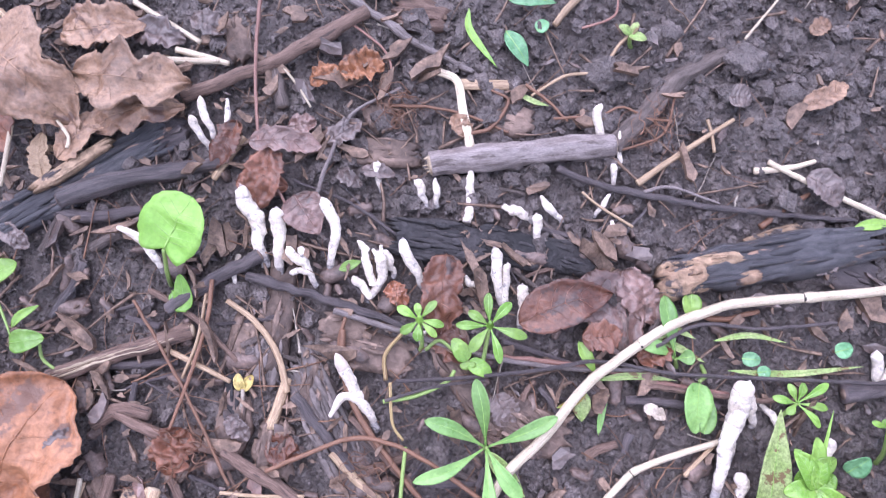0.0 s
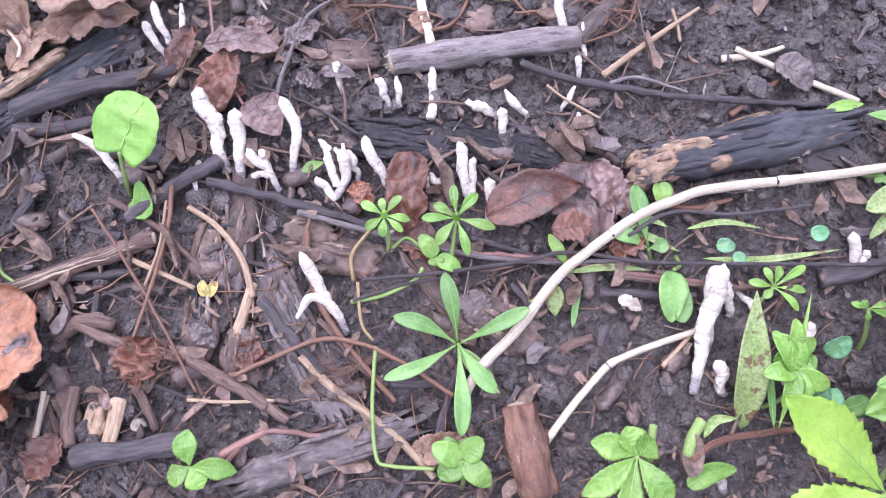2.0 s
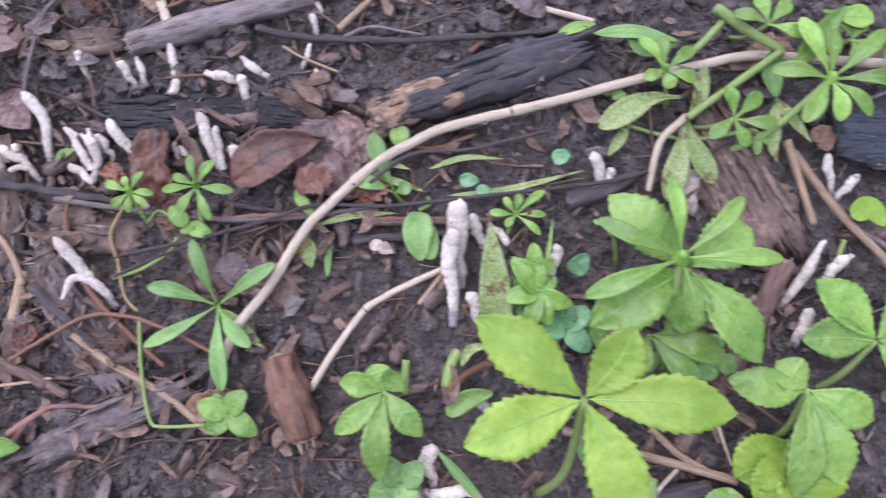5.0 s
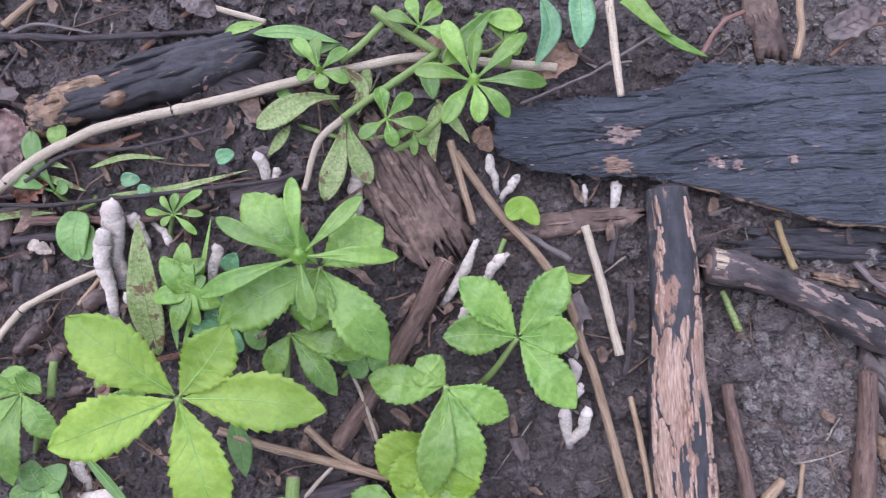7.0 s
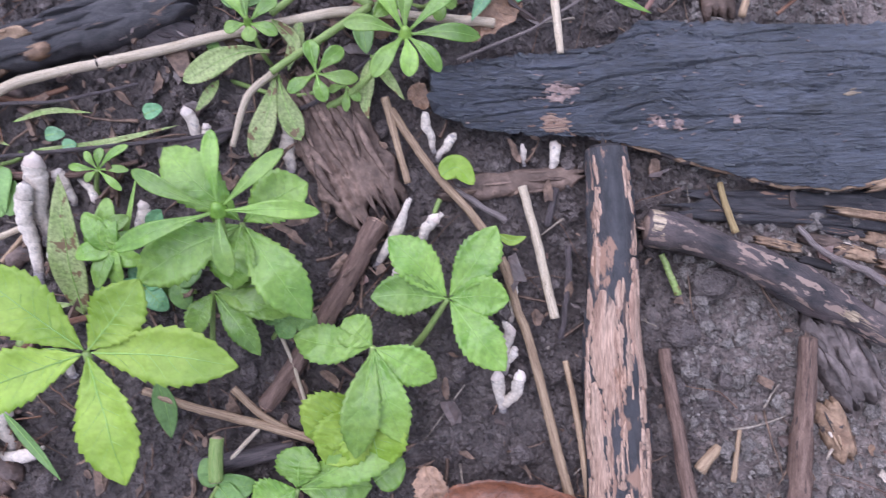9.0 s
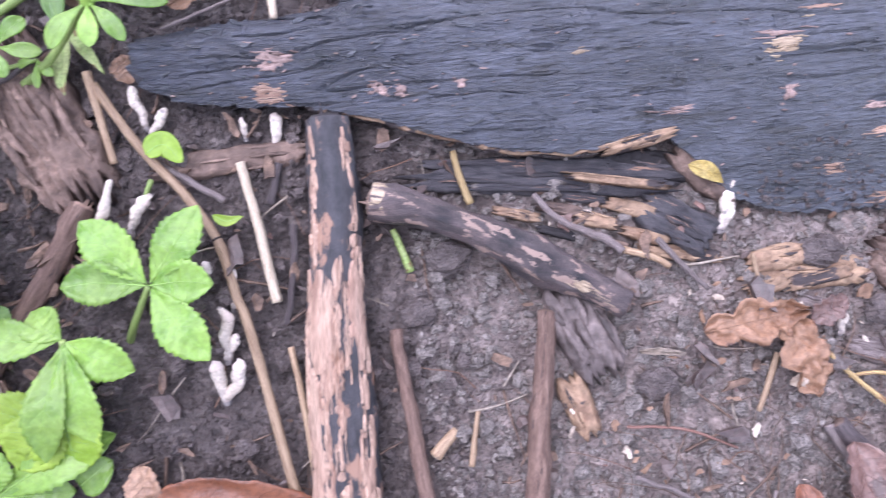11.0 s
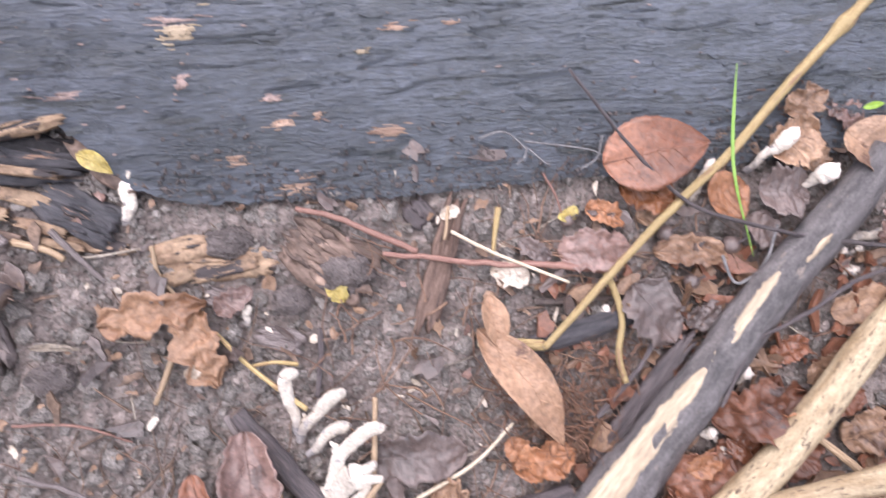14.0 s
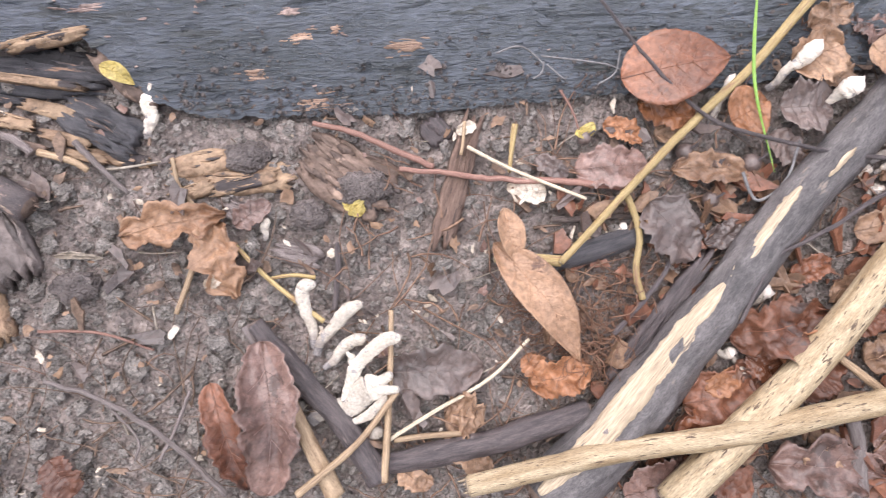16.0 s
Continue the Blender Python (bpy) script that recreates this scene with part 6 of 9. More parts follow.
stick([(0.2993, -0.0837, 0.0059), (0.2832, -0.1101, 0.0056), (0.2631, -0.1412, 0.0053), (0.2436, -0.1666, 0.0050)], (0.0053, 0.0041), bark_brown, "stick", "dark brown stick between plants", "stick", rough=0.2, end=buff_strip)
stick([(0.2559, -0.1353, 0.0089), (0.2714, -0.1427, 0.0088), (0.2893, -0.1580, 0.0086)], (0.0012, 0.0008), bark_brown, "stem", "thin brown stem", "stem")
stick([(0.2670, -0.1784, 0.0046), (0.2822, -0.1949, 0.0046), (0.2872, -0.2029, 0.0046)], (0.0035, 0.0035), bark_dark, "stick", "dark stick", "stick")
stick([(0.2108, -0.1938, 0.0036), (0.2346, -0.1887, 0.0033), (0.2558, -0.1860, 0.0030)], (0.0048, 0.0040), bark_dark, "stick", "dark rotten stick", "stick")
chip((0.2645, -0.0111, 0.0000), (0.2993, -0.0803, 0.0000), 0.0393, 0.0086, rot_wood, "wood_chunk", "fibrous dark brown rotten wood chunk", "wood", rough=0.7)
chip((0.3995, -0.0652, 0.0000), (0.3291, -0.0690, 0.0000), 0.0129, 0.0039, rot_wood, "wood_chunk", "dark rotten wood under charred slab", "wood")
chip((0.4454, -0.0810, 0.0000), (0.5615, -0.0917, 0.0000), 0.0176, 0.0044, char_some, "bark_piece", "charred bark strip under slab", "bark")
chip((0.4788, -0.1001, 0.0030), (0.4982, -0.1054, 0.0030), 0.0051, 0.0015, buff_wood, "wood_splinter", "small buff and dark broken wood splinter", "wood")
chip((0.4988, -0.0999, 0.0030), (0.5185, -0.1046, 0.0030), 0.0056, 0.0017, rot_wood, "wood_splinter", "small buff and dark broken wood splinter", "wood")
chip((0.5133, -0.1053, 0.0030), (0.5330, -0.1114, 0.0030), 0.0066, 0.0020, buff_wood, "wood_splinter", "small buff and dark broken wood splinter", "wood")
chip((0.5291, -0.1008, 0.0030), (0.5512, -0.1084, 0.0030), 0.0067, 0.0020, buff_wood, "wood_splinter", "small buff and dark broken wood splinter", "wood")
chip((0.4977, -0.1099, 0.0030), (0.5172, -0.1166, 0.0030), 0.0046, 0.0014, rot_black, "wood_splinter", "small buff and dark broken wood splinter", "wood")
chip((0.5352, -0.1142, 0.0030), (0.5548, -0.1210, 0.0030), 0.0051, 0.0015, buff_wood, "wood_splinter", "small buff and dark broken wood splinter", "wood")
chip((0.5419, -0.1226, 0.0030), (0.5616, -0.1287, 0.0030), 0.0041, 0.0012, buff_wood, "wood_splinter", "small buff and dark broken wood splinter", "wood")
chip((0.5222, -0.1165, 0.0030), (0.5368, -0.1220, 0.0030), 0.0036, 0.0011, rot_wood, "wood_splinter", "small buff and dark broken wood splinter", "wood")
chip((0.5557, -0.1140, 0.0030), (0.5701, -0.1220, 0.0030), 0.0046, 0.0014, rot_wood, "wood_splinter", "small buff and dark broken wood splinter", "wood")
chip((0.5093, -0.0960, 0.0030), (0.5292, -0.1003, 0.0030), 0.0041, 0.0012, char_some, "wood_splinter", "small buff and dark broken wood splinter", "wood")
chip((0.5496, -0.1005, 0.0030), (0.5582, -0.1143, 0.0030), 0.0051, 0.0015, buff_wood, "wood_splinter", "small buff and dark broken wood splinter", "wood")
chip((0.5891, -0.1345, 0.0030), (0.6154, -0.1312, 0.0030), 0.0103, 0.0031, buff_wood, "wood_splinter", "small buff and dark broken wood splinter", "wood")
chip((0.6057, -0.1453, 0.0030), (0.6347, -0.1411, 0.0030), 0.0067, 0.0020, buff_wood, "wood_splinter", "small buff and dark broken wood splinter", "wood")
chip((0.5873, -0.1482, 0.0030), (0.6061, -0.1428, 0.0030), 0.0077, 0.0023, buff_wood, "wood_splinter", "small buff and dark broken wood splinter", "wood")
chip((0.5126, -0.0882, 0.0080), (0.5545, -0.0964, 0.0080), 0.0041, 0.0016, buff_wood, "wood_splinter", "pale broken wood edge", "wood")
chip((0.5624, -0.0788, 0.0040), (0.5901, -0.1052, 0.0040), 0.0181, 0.0045, rot_wood, "bark_piece", "dark bark flap beside charred slab", "bark")
stick([(0.4288, 0.0090, 0.0130), (0.4412, 0.0255, 0.0129), (0.4528, 0.0307, 0.0129)], (0.0013, 0.0012), pink_twig, "root", "pinkish thin root", "root")
stick([(0.4752, 0.0052, 0.0134), (0.4791, 0.0178, 0.0133), (0.4801, 0.0349, 0.0133)], (0.0019, 0.0017), straw_tan, "stem", "tan stem behind charred slab", "stem")
stick([(0.4933, 0.0068, 0.0106), (0.5139, 0.0200, 0.0106), (0.5361, 0.0217, 0.0105)], (0.0009, 0.0007), rust, "root", "thin rusty root", "root")
stick([(0.3396, -0.0096, 0.0126), (0.3733, 0.0030, 0.0126), (0.3905, 0.0122, 0.0126), (0.4077, 0.0215, 0.0125)], (0.0008, 0.0007), bark_grey, "stem", "thin grey stem", "stem")
chip((0.4652, 0.0454, 0.0000), (0.4708, 0.0109, 0.0000), 0.0173, 0.0052, rot_wood, "wood_chunk", "brown rotten wood behind slab", "wood")
stick([(0.9244, -0.1191, 0.0134), (0.9031, -0.1419, 0.0134), (0.8635, -0.1785, 0.0134), (0.8315, -0.2144, 0.0134), (0.8028, -0.2426, 0.0134), (0.7684, -0.2776, 0.0134), (0.7405, -0.2999, 0.0134)], (0.0095, 0.0157), bark_slate, "log", "dark grey barked log partly stripped to buff wood", "log", rough=0.05, flat=0.8, bare=[(0.30, 0.50, -1.0, -0.30), (0.51, 1.0, -1.35, -0.02), (0.19, 0.26, -0.25, 0.05)])
chip((0.7770, -0.2518, 0.0040), (0.8276, -0.1983, 0.0040), 0.0107, 0.0038, bark_dark, "bark_piece", "loose dark bark strip beside log", "bark")
stick([(0.9984, -0.1082, 0.0172), (0.9279, -0.1828, 0.0175), (0.9003, -0.2083, 0.0178), (0.8719, -0.2388, 0.0181), (0.8412, -0.2663, 0.0183), (0.7942, -0.3043, 0.0186)], (0.0069, 0.0088), straw_flecked, "stalk", "thick pale buff stalk with dark flecks", "stalk", rough=0.04)
stick([(0.7046, -0.2853, 0.0236), (0.7394, -0.2811, 0.0237), (0.7720, -0.2773, 0.0239), (0.8270, -0.2749, 0.0241), (0.8694, -0.2691, 0.0242), (0.9135, -0.2633, 0.0244), (0.9843, -0.2512, 0.0246)], (0.0048, 0.0061), straw_flecked, "stalk", "pale flecked stalk lying across others", "stalk", rough=0.05, knots=2)
stick([(0.7657, -0.2673, 0.0234), (0.7698, -0.2715, 0.0234), (0.7747, -0.2770, 0.0234)], (0.0019, 0.0019), bark_grey, "twig_stub", "grey side shoot stub", "twig")
stick([(0.9354, -0.0344, 0.0160), (0.8908, -0.0743, 0.0159), (0.8768, -0.0873, 0.0158), (0.8511, -0.1123, 0.0157), (0.8287, -0.1298, 0.0156), (0.8062, -0.1485, 0.0155), (0.7892, -0.1637, 0.0154), (0.7737, -0.1777, 0.0153), (0.7568, -0.1928, 0.0152)], (0.0027, 0.0016), olive_stem, "stalk", "yellowish green woody seedling stem", "stalk", rough=0.05, knots=2)
stick([(0.7898, -0.1620, 0.0112), (0.7933, -0.1715, 0.0112), (0.7951, -0.1848, 0.0112), (0.7920, -0.2001, 0.0112), (0.7938, -0.2134, 0.0112)], (0.0016, 0.0016), olive_stem, "stalk", "yellowish side root", "root")
stick([(0.7282, -0.1874, 0.0118), (0.7363, -0.1890, 0.0119), (0.7490, -0.1907, 0.0119), (0.7579, -0.1921, 0.0120)], (0.0024, 0.0027), olive_stem, "root", "mustard-coloured swollen root", "root")
stick([(0.6528, -0.1191, 0.0070), (0.6711, -0.1250, 0.0071), (0.6857, -0.1331, 0.0071), (0.7053, -0.1434, 0.0072)], (0.0013, 0.0016), pink_twig, "twig", "pinkish red bare twig", "twig")
stick([(0.6898, -0.1435, 0.0079), (0.7151, -0.1478, 0.0080), (0.7381, -0.1524, 0.0081), (0.7639, -0.1558, 0.0082), (0.7911, -0.1605, 0.0083)], (0.0012, 0.0018), pink_twig, "twig", "pinkish brown bare twig", "twig")
chip((0.7261, -0.1233, 0.0030), (0.7064, -0.1785, 0.0030), 0.0117, 0.0035, bark_brown, "wood_splinter", "upright-lying brown wood splinter", "wood")
stick([(0.7211, -0.1360, 0.0097), (0.7407, -0.1482, 0.0097), (0.7731, -0.1647, 0.0096)], (0.0009, 0.0008), straw, "straw", "thin pale straw over twig", "straw")
stick([(0.7210, -0.1243, 0.0096), (0.7192, -0.1346, 0.0096), (0.7177, -0.1396, 0.0096)], (0.0008, 0.0008), straw_tan, "straw", "thin tan straw", "straw")
stick([(0.7449, -0.1269, 0.0062), (0.7419, -0.1398, 0.0060), (0.7403, -0.1489, 0.0057)], (0.0016, 0.0009), olive_stem, "stem", "short yellowish stem", "stem")
stick([(0.6186, -0.2072, 0.0049), (0.6297, -0.2224, 0.0053), (0.6451, -0.2445, 0.0057), (0.6585, -0.2639, 0.0061), (0.6681, -0.2830, 0.0065)], (0.0039, 0.0060), bark_dark, "stick", "dark wet stick behind white fungi", "stick", rough=0.15)
stick([(0.6279, -0.2319, 0.0081), (0.6366, -0.2581, 0.0087), (0.6476, -0.2871, 0.0093)], (0.0028, 0.0044), straw_tan, "stick", "tan split stick", "stick", rough=0.12)
stick([(0.6148, -0.2081, 0.0045), (0.6189, -0.2174, 0.0044), (0.6242, -0.2270, 0.0044)], (0.0021, 0.0018), bark_grey, "stick", "short grey stick", "stick")
stick([(0.6622, -0.2784, 0.0065), (0.6879, -0.2746, 0.0067), (0.7190, -0.2723, 0.0070), (0.7402, -0.2682, 0.0072), (0.7655, -0.2626, 0.0074)], (0.0047, 0.0059), bark_dark, "branch", "purplish brown wet branch", "branch", rough=0.1, knots=2)
stick([(0.6797, -0.2069, 0.0108), (0.6764, -0.2370, 0.0111), (0.6696, -0.2830, 0.0114)], (0.0011, 0.0018), straw_tan, "straw", "upright-lying tan stem", "straw")
stick([(0.6312, -0.2829, 0.0154), (0.6584, -0.2642, 0.0152), (0.6788, -0.2430, 0.0150)], (0.0018, 0.0013), straw_tan, "straw", "tan dry stem across fungi", "straw")
stick([(0.6728, -0.2656, 0.0088), (0.6947, -0.2549, 0.0087), (0.7215, -0.2425, 0.0087), (0.7412, -0.2264, 0.0086)], (0.0010, 0.0008), straw, "straw", "thin pale forked stem", "straw")
stick([(0.6760, -0.2658, 0.0072), (0.6938, -0.2659, 0.0071), (0.7066, -0.2664, 0.0070)], (0.0016, 0.0013), straw_tan, "straw", "short tan stem", "straw")
stick([(0.6136, -0.1712, 0.0068), (0.6257, -0.1863, 0.0068), (0.6370, -0.1976, 0.0069), (0.6496, -0.2091, 0.0070)], (0.0010, 0.0013), olive_stem, "stem", "yellowish green thin stem", "stem")
stick([(0.6265, -0.1876, 0.0046), (0.6378, -0.1870, 0.0047), (0.6476, -0.1890, 0.0048)], (0.0008, 0.0010), olive_stem, "stem", "yellow thin stem", "stem")
stick([(0.5854, -0.1993, 0.0049), (0.5908, -0.1878, 0.0050), (0.5967, -0.1746, 0.0051)], (0.0011, 0.0015), straw_tan, "stick", "short pale stick", "stick")
stick([(0.6591, -0.1741, 0.0051), (0.6579, -0.1869, 0.0050), (0.6550, -0.2047, 0.0050)], (0.0014, 0.0013), bark_dark, "stick", "thin dark upright stick", "stick")
stick([(0.5900, -0.1301, 0.0068), (0.5920, -0.1428, 0.0067), (0.5993, -0.1547, 0.0067)], (0.0010, 0.0009), straw_tan, "stem", "bent tan stem", "stem")
stick([(0.5341, -0.1232, 0.0053), (0.5473, -0.1279, 0.0052), (0.5537, -0.1325, 0.0051)], (0.0017, 0.0015), straw_tan, "wood_splinter", "pale short splinter", "wood")
stick([(0.5491, -0.1194, 0.0053), (0.5605, -0.1338, 0.0050), (0.5700, -0.1445, 0.0048)], (0.0017, 0.0010), bark_grey, "twig", "grey twig", "twig")
stick([(0.7796, -0.0681, 0.0186), (0.7951, -0.0926, 0.0186), (0.8062, -0.1091, 0.0187), (0.8221, -0.1286, 0.0187), (0.8364, -0.1390, 0.0188), (0.8632, -0.1493, 0.0188), (0.8852, -0.1559, 0.0188), (0.9239, -0.1640, 0.0189), (0.9756, -0.1726, 0.0189)], (0.0008, 0.0012), bark_dark, "vine", "thin dark wiry stem", "stem")
stick([(0.9165, -0.1717, 0.0209), (0.8963, -0.1773, 0.0209), (0.8806, -0.1860, 0.0208), (0.8623, -0.1943, 0.0208), (0.8491, -0.2007, 0.0207), (0.8313, -0.2269, 0.0207)], (0.0012, 0.0009), bark_dark, "stem", "thin black stem along log", "stem")
stick([(0.8441, -0.1595, 0.0126), (0.8491, -0.1731, 0.0126), (0.8629, -0.1653, 0.0125), (0.8712, -0.1477, 0.0125)], (0.0008, 0.0007), thread_grey, "stem", "thin grey forked stem", "stem")
stick([(0.8341, -0.1620, 0.0088), (0.8362, -0.1542, 0.0089), (0.8392, -0.1505, 0.0089)], (0.0011, 0.0012), bark_dark, "stem", "thin dark upright stem", "stem")
stick([(0.7667, -0.1133, 0.0085), (0.7710, -0.1230, 0.0085), (0.7735, -0.1324, 0.0084)], (0.0007, 0.0005), pink_twig, "stem", "thin leaf stalk", "stem")
stick([(0.5273, -0.2009, 0.0046), (0.5520, -0.2042, 0.0045), (0.5745, -0.2142, 0.0045)], (0.0007, 0.0006), pink_twig, "root", "thin pinkish root", "root")
stick([(0.5282, -0.2228, 0.0058), (0.5501, -0.2328, 0.0059), (0.5763, -0.2535, 0.0060), (0.6001, -0.2816, 0.0061)], (0.0011, 0.0015), bark_grey, "stem", "thin grey-brown stem", "stem")
stick([(0.5497, -0.2318, 0.0046), (0.5642, -0.2523, 0.0045), (0.5622, -0.2619, 0.0045)], (0.0007, 0.0006), bark_grey, "stem", "thin grey stem", "stem")
stick([(0.5885, -0.2339, 0.0056), (0.5813, -0.2493, 0.0056), (0.5730, -0.2631, 0.0056)], (0.0008, 0.0008), bark_grey, "stem", "thin grey stem", "stem")
stick([(0.8760, -0.2440, 0.0093), (0.8864, -0.2541, 0.0094), (0.9000, -0.2685, 0.0095), (0.9173, -0.2935, 0.0096)], (0.0018, 0.0021), straw_tan, "stalk", "tan dry stalk", "stalk")
stick([(0.8846, -0.2777, 0.0084), (0.8850, -0.2960, 0.0087), (0.8829, -0.3139, 0.0090)], (0.0032, 0.0040), bark_grey, "stick", "grey stick under stalks", "stick")
stick([(0.7712, -0.2822, 0.0116), (0.7664, -0.2907, 0.0117), (0.7628, -0.3005, 0.0118)], (0.0021, 0.0024), straw_tan, "stalk", "tan dry stem by log", "stalk")
stick([(0.8087, -0.1966, 0.0108), (0.7996, -0.2087, 0.0109), (0.7794, -0.2276, 0.0110)], (0.0011, 0.0013), bark_dark, "root", "dark thin root", "root")
stick([(0.7585, -0.1729, 0.0032), (0.7824, -0.1738, 0.0031), (0.8038, -0.1745, 0.0030)], (0.0016, 0.0013), root_brown, "root", "soil-coloured root", "root")
stick([(0.8026, -0.1825, 0.0040), (0.7699, -0.1900, 0.0038), (0.7537, -0.1937, 0.0036)], (0.0054, 0.0048), char_some, "stick", "dark charred stick under roots", "stick")

# ---- wood chunks and bark ----
chip((0.5280, -0.0788, 0.0105), (0.5590, -0.0738, 0.0120), 0.0062, 0.0032, buff_wood, "wood_splinter", "pale split wood along the slab's lip", "wood", rough=0.8)
# black piece added to put the hollow's shade under the slab
chip((0.5300, -0.0800, 0.0000), (0.5740, -0.0905, 0.0000), 0.0130, 0.0040, rot_black, "wood_chunk", "black rotten wood in the hollow under the slab", "wood", rough=0.7)
chip((-0.0745, -0.0164, 0.0000), (-0.0744, -0.0676, 0.0000), 0.0158, 0.0035, rot_wood, "wood_chunk", "brown rotten wood chunk in the litter", "wood")
chip((-0.0886, -0.0424, 0.0000), (-0.0906, -0.0667, 0.0000), 0.0140, 0.0031, rot_wood, "wood_chunk", "dark rotten wood chunk in the litter", "wood")
chip((-0.0539, -0.0600, 0.0000), (-0.0586, -0.0857, 0.0000), 0.0161, 0.0035, rot_wood, "wood_chunk", "fibrous brown wood chunk in the litter", "wood")
chip((-0.0443, -0.0510, 0.0000), (-0.0086, -0.0551, 0.0000), 0.0189, 0.0041, rot_wood, "wood_chunk", "rotten dark brown wood in the litter", "wood")
chip((0.0013, -0.0460, 0.0000), (0.0379, -0.0847, 0.0000), 0.0141, 0.0031, rot_wood, "wood_chunk", "pinkish brown wood strip in the litter", "wood")
chip((0.0339, -0.0719, 0.0000), (0.0680, -0.0869, 0.0000), 0.0215, 0.0047, rot_wood, "wood_chunk", "dark rounded rotten wood in the litter", "wood")
chip((-0.0891, -0.0771, 0.0000), (-0.0878, -0.1057, 0.0000), 0.0160, 0.0035, rot_wood, "wood_chunk", "dark fibrous wood in the litter", "wood")
chip((-0.1062, -0.0972, 0.0000), (-0.1145, -0.1213, 0.0000), 0.0132, 0.0029, rot_wood, "wood_chunk", "dark brown rotten wood in the litter", "wood")
chip((-0.0732, -0.0963, 0.0000), (-0.0626, -0.1159, 0.0000), 0.0159, 0.0035, rot_wood, "wood_chunk", "reddish brown rotten wood in the litter", "wood")
chip((-0.0263, 0.0035, 0.0000), (0.0208, 0.0028, 0.0000), 0.0231, 0.0051, rot_black, "wood_chunk", "black rotten wood under fungi in the litter", "wood")
chip((0.0149, 0.0063, 0.0000), (0.0488, 0.0019, 0.0000), 0.0193, 0.0042, rot_black, "wood_chunk", "black rotten wood under fungi in the litter", "wood")
chip((0.0429, 0.0054, 0.0000), (0.0770, 0.0004, 0.0000), 0.0166, 0.0037, rot_black, "wood_chunk", "black crumbling wood in the litter", "wood")
chip((0.0491, -0.0009, 0.0000), (0.0827, -0.0012, 0.0000), 0.0083, 0.0018, buff_wood, "wood_chunk", "pale split wood in the litter", "wood")
chip((-0.0368, 0.1169, 0.0000), (-0.0109, 0.1158, 0.0000), 0.0171, 0.0038, bark_brown, "wood_chunk", "reddish flat bark piece in the litter", "wood")
chip((-0.1144, 0.1039, 0.0000), (-0.1084, 0.0812, 0.0000), 0.0141, 0.0031, rot_wood, "wood_chunk", "dark wood chunk in the litter", "wood")
chip((-0.0533, 0.0434, 0.0000), (-0.0172, 0.0449, 0.0000), 0.0139, 0.0031, rot_wood, "wood_chunk", "dark rotten wood in the litter", "wood")
chip((-0.0425, 0.0691, 0.0000), (-0.0325, 0.0559, 0.0000), 0.0168, 0.0037, rot_wood, "wood_chunk", "soil-stained wood in the litter", "wood")
chip((-0.0781, 0.0418, 0.0000), (-0.0569, 0.0500, 0.0000), 0.0111, 0.0024, bark_brown, "wood_chunk", "reddish bark flake in the litter", "wood")
chip((0.0142, 0.0675, 0.0000), (0.0369, 0.0674, 0.0000), 0.0169, 0.0037, rot_wood, "wood_chunk", "brown rotten wood in the litter", "wood")
chip((-0.1440, 0.0397, 0.0000), (-0.1309, 0.0440, 0.0000), 0.0138, 0.0030, bark_dark, "wood_chunk", "black bark piece in the litter", "wood")
chip((0.1495, 0.0206, 0.0000), (0.1835, 0.0332, 0.0000), 0.0067, 0.0015, buff_wood, "wood_chunk", "pale split wood edge in the litter", "wood")
chip((0.1902, 0.0139, 0.0000), (0.2150, 0.0082, 0.0000), 0.0197, 0.0043, bark_dark, "wood_chunk", "dark wet bark in the litter", "wood")
chip((-0.0535, -0.0426, 0.0000), (-0.0317, -0.0429, 0.0000), 0.0162, 0.0036, rot_wood, "wood_chunk", "brown wood chunk in the litter", "wood")
chip((-0.1317, -0.0064, 0.0000), (-0.1064, -0.0117, 0.0000), 0.0152, 0.0033, bark_dark, "wood_chunk", "dark wet bark piece in the litter", "wood")
chip((-0.2040, 0.0272, 0.0000), (-0.1855, 0.0236, 0.0000), 0.0082, 0.0018, buff_wood, "wood_chunk", "tan leaf-like splinter in the litter", "wood")
chip((0.6700, -0.1380, 0.0000), (0.6900, -0.1477, 0.0000), 0.0131, 0.0033, rot_wood, "wood_chunk", "dark clod of rotten wood in the litter", "wood")
chip((0.6310, -0.1739, 0.0000), (0.6507, -0.1810, 0.0000), 0.0104, 0.0026, bark_grey, "wood_chunk", "grey wood piece in the litter", "wood")
chip((0.6103, -0.1538, 0.0000), (0.6259, -0.1604, 0.0000), 0.0103, 0.0026, bark_grey, "wood_chunk", "greyish wood piece in the litter", "wood")
chip((0.5764, -0.1229, 0.0000), (0.5451, -0.1030, 0.0000), 0.0203, 0.0051, char_some, "wood_chunk", "charred flat wood in the litter", "wood")
chip((0.5480, -0.1233, 0.0000), (0.5805, -0.1308, 0.0000), 0.0065, 0.0016, buff_wood, "wood_chunk", "pale broken wood edge in the litter", "wood")
chip((0.6602, -0.1319, 0.0000), (0.6782, -0.1625, 0.0000), 0.0183, 0.0046, rot_wood, "wood_chunk", "brown soil clod in the litter", "wood")
chip((0.7056, -0.1210, 0.0000), (0.7126, -0.1309, 0.0000), 0.0133, 0.0033, bark_dark, "wood_chunk", "black wet bark in the litter", "wood")

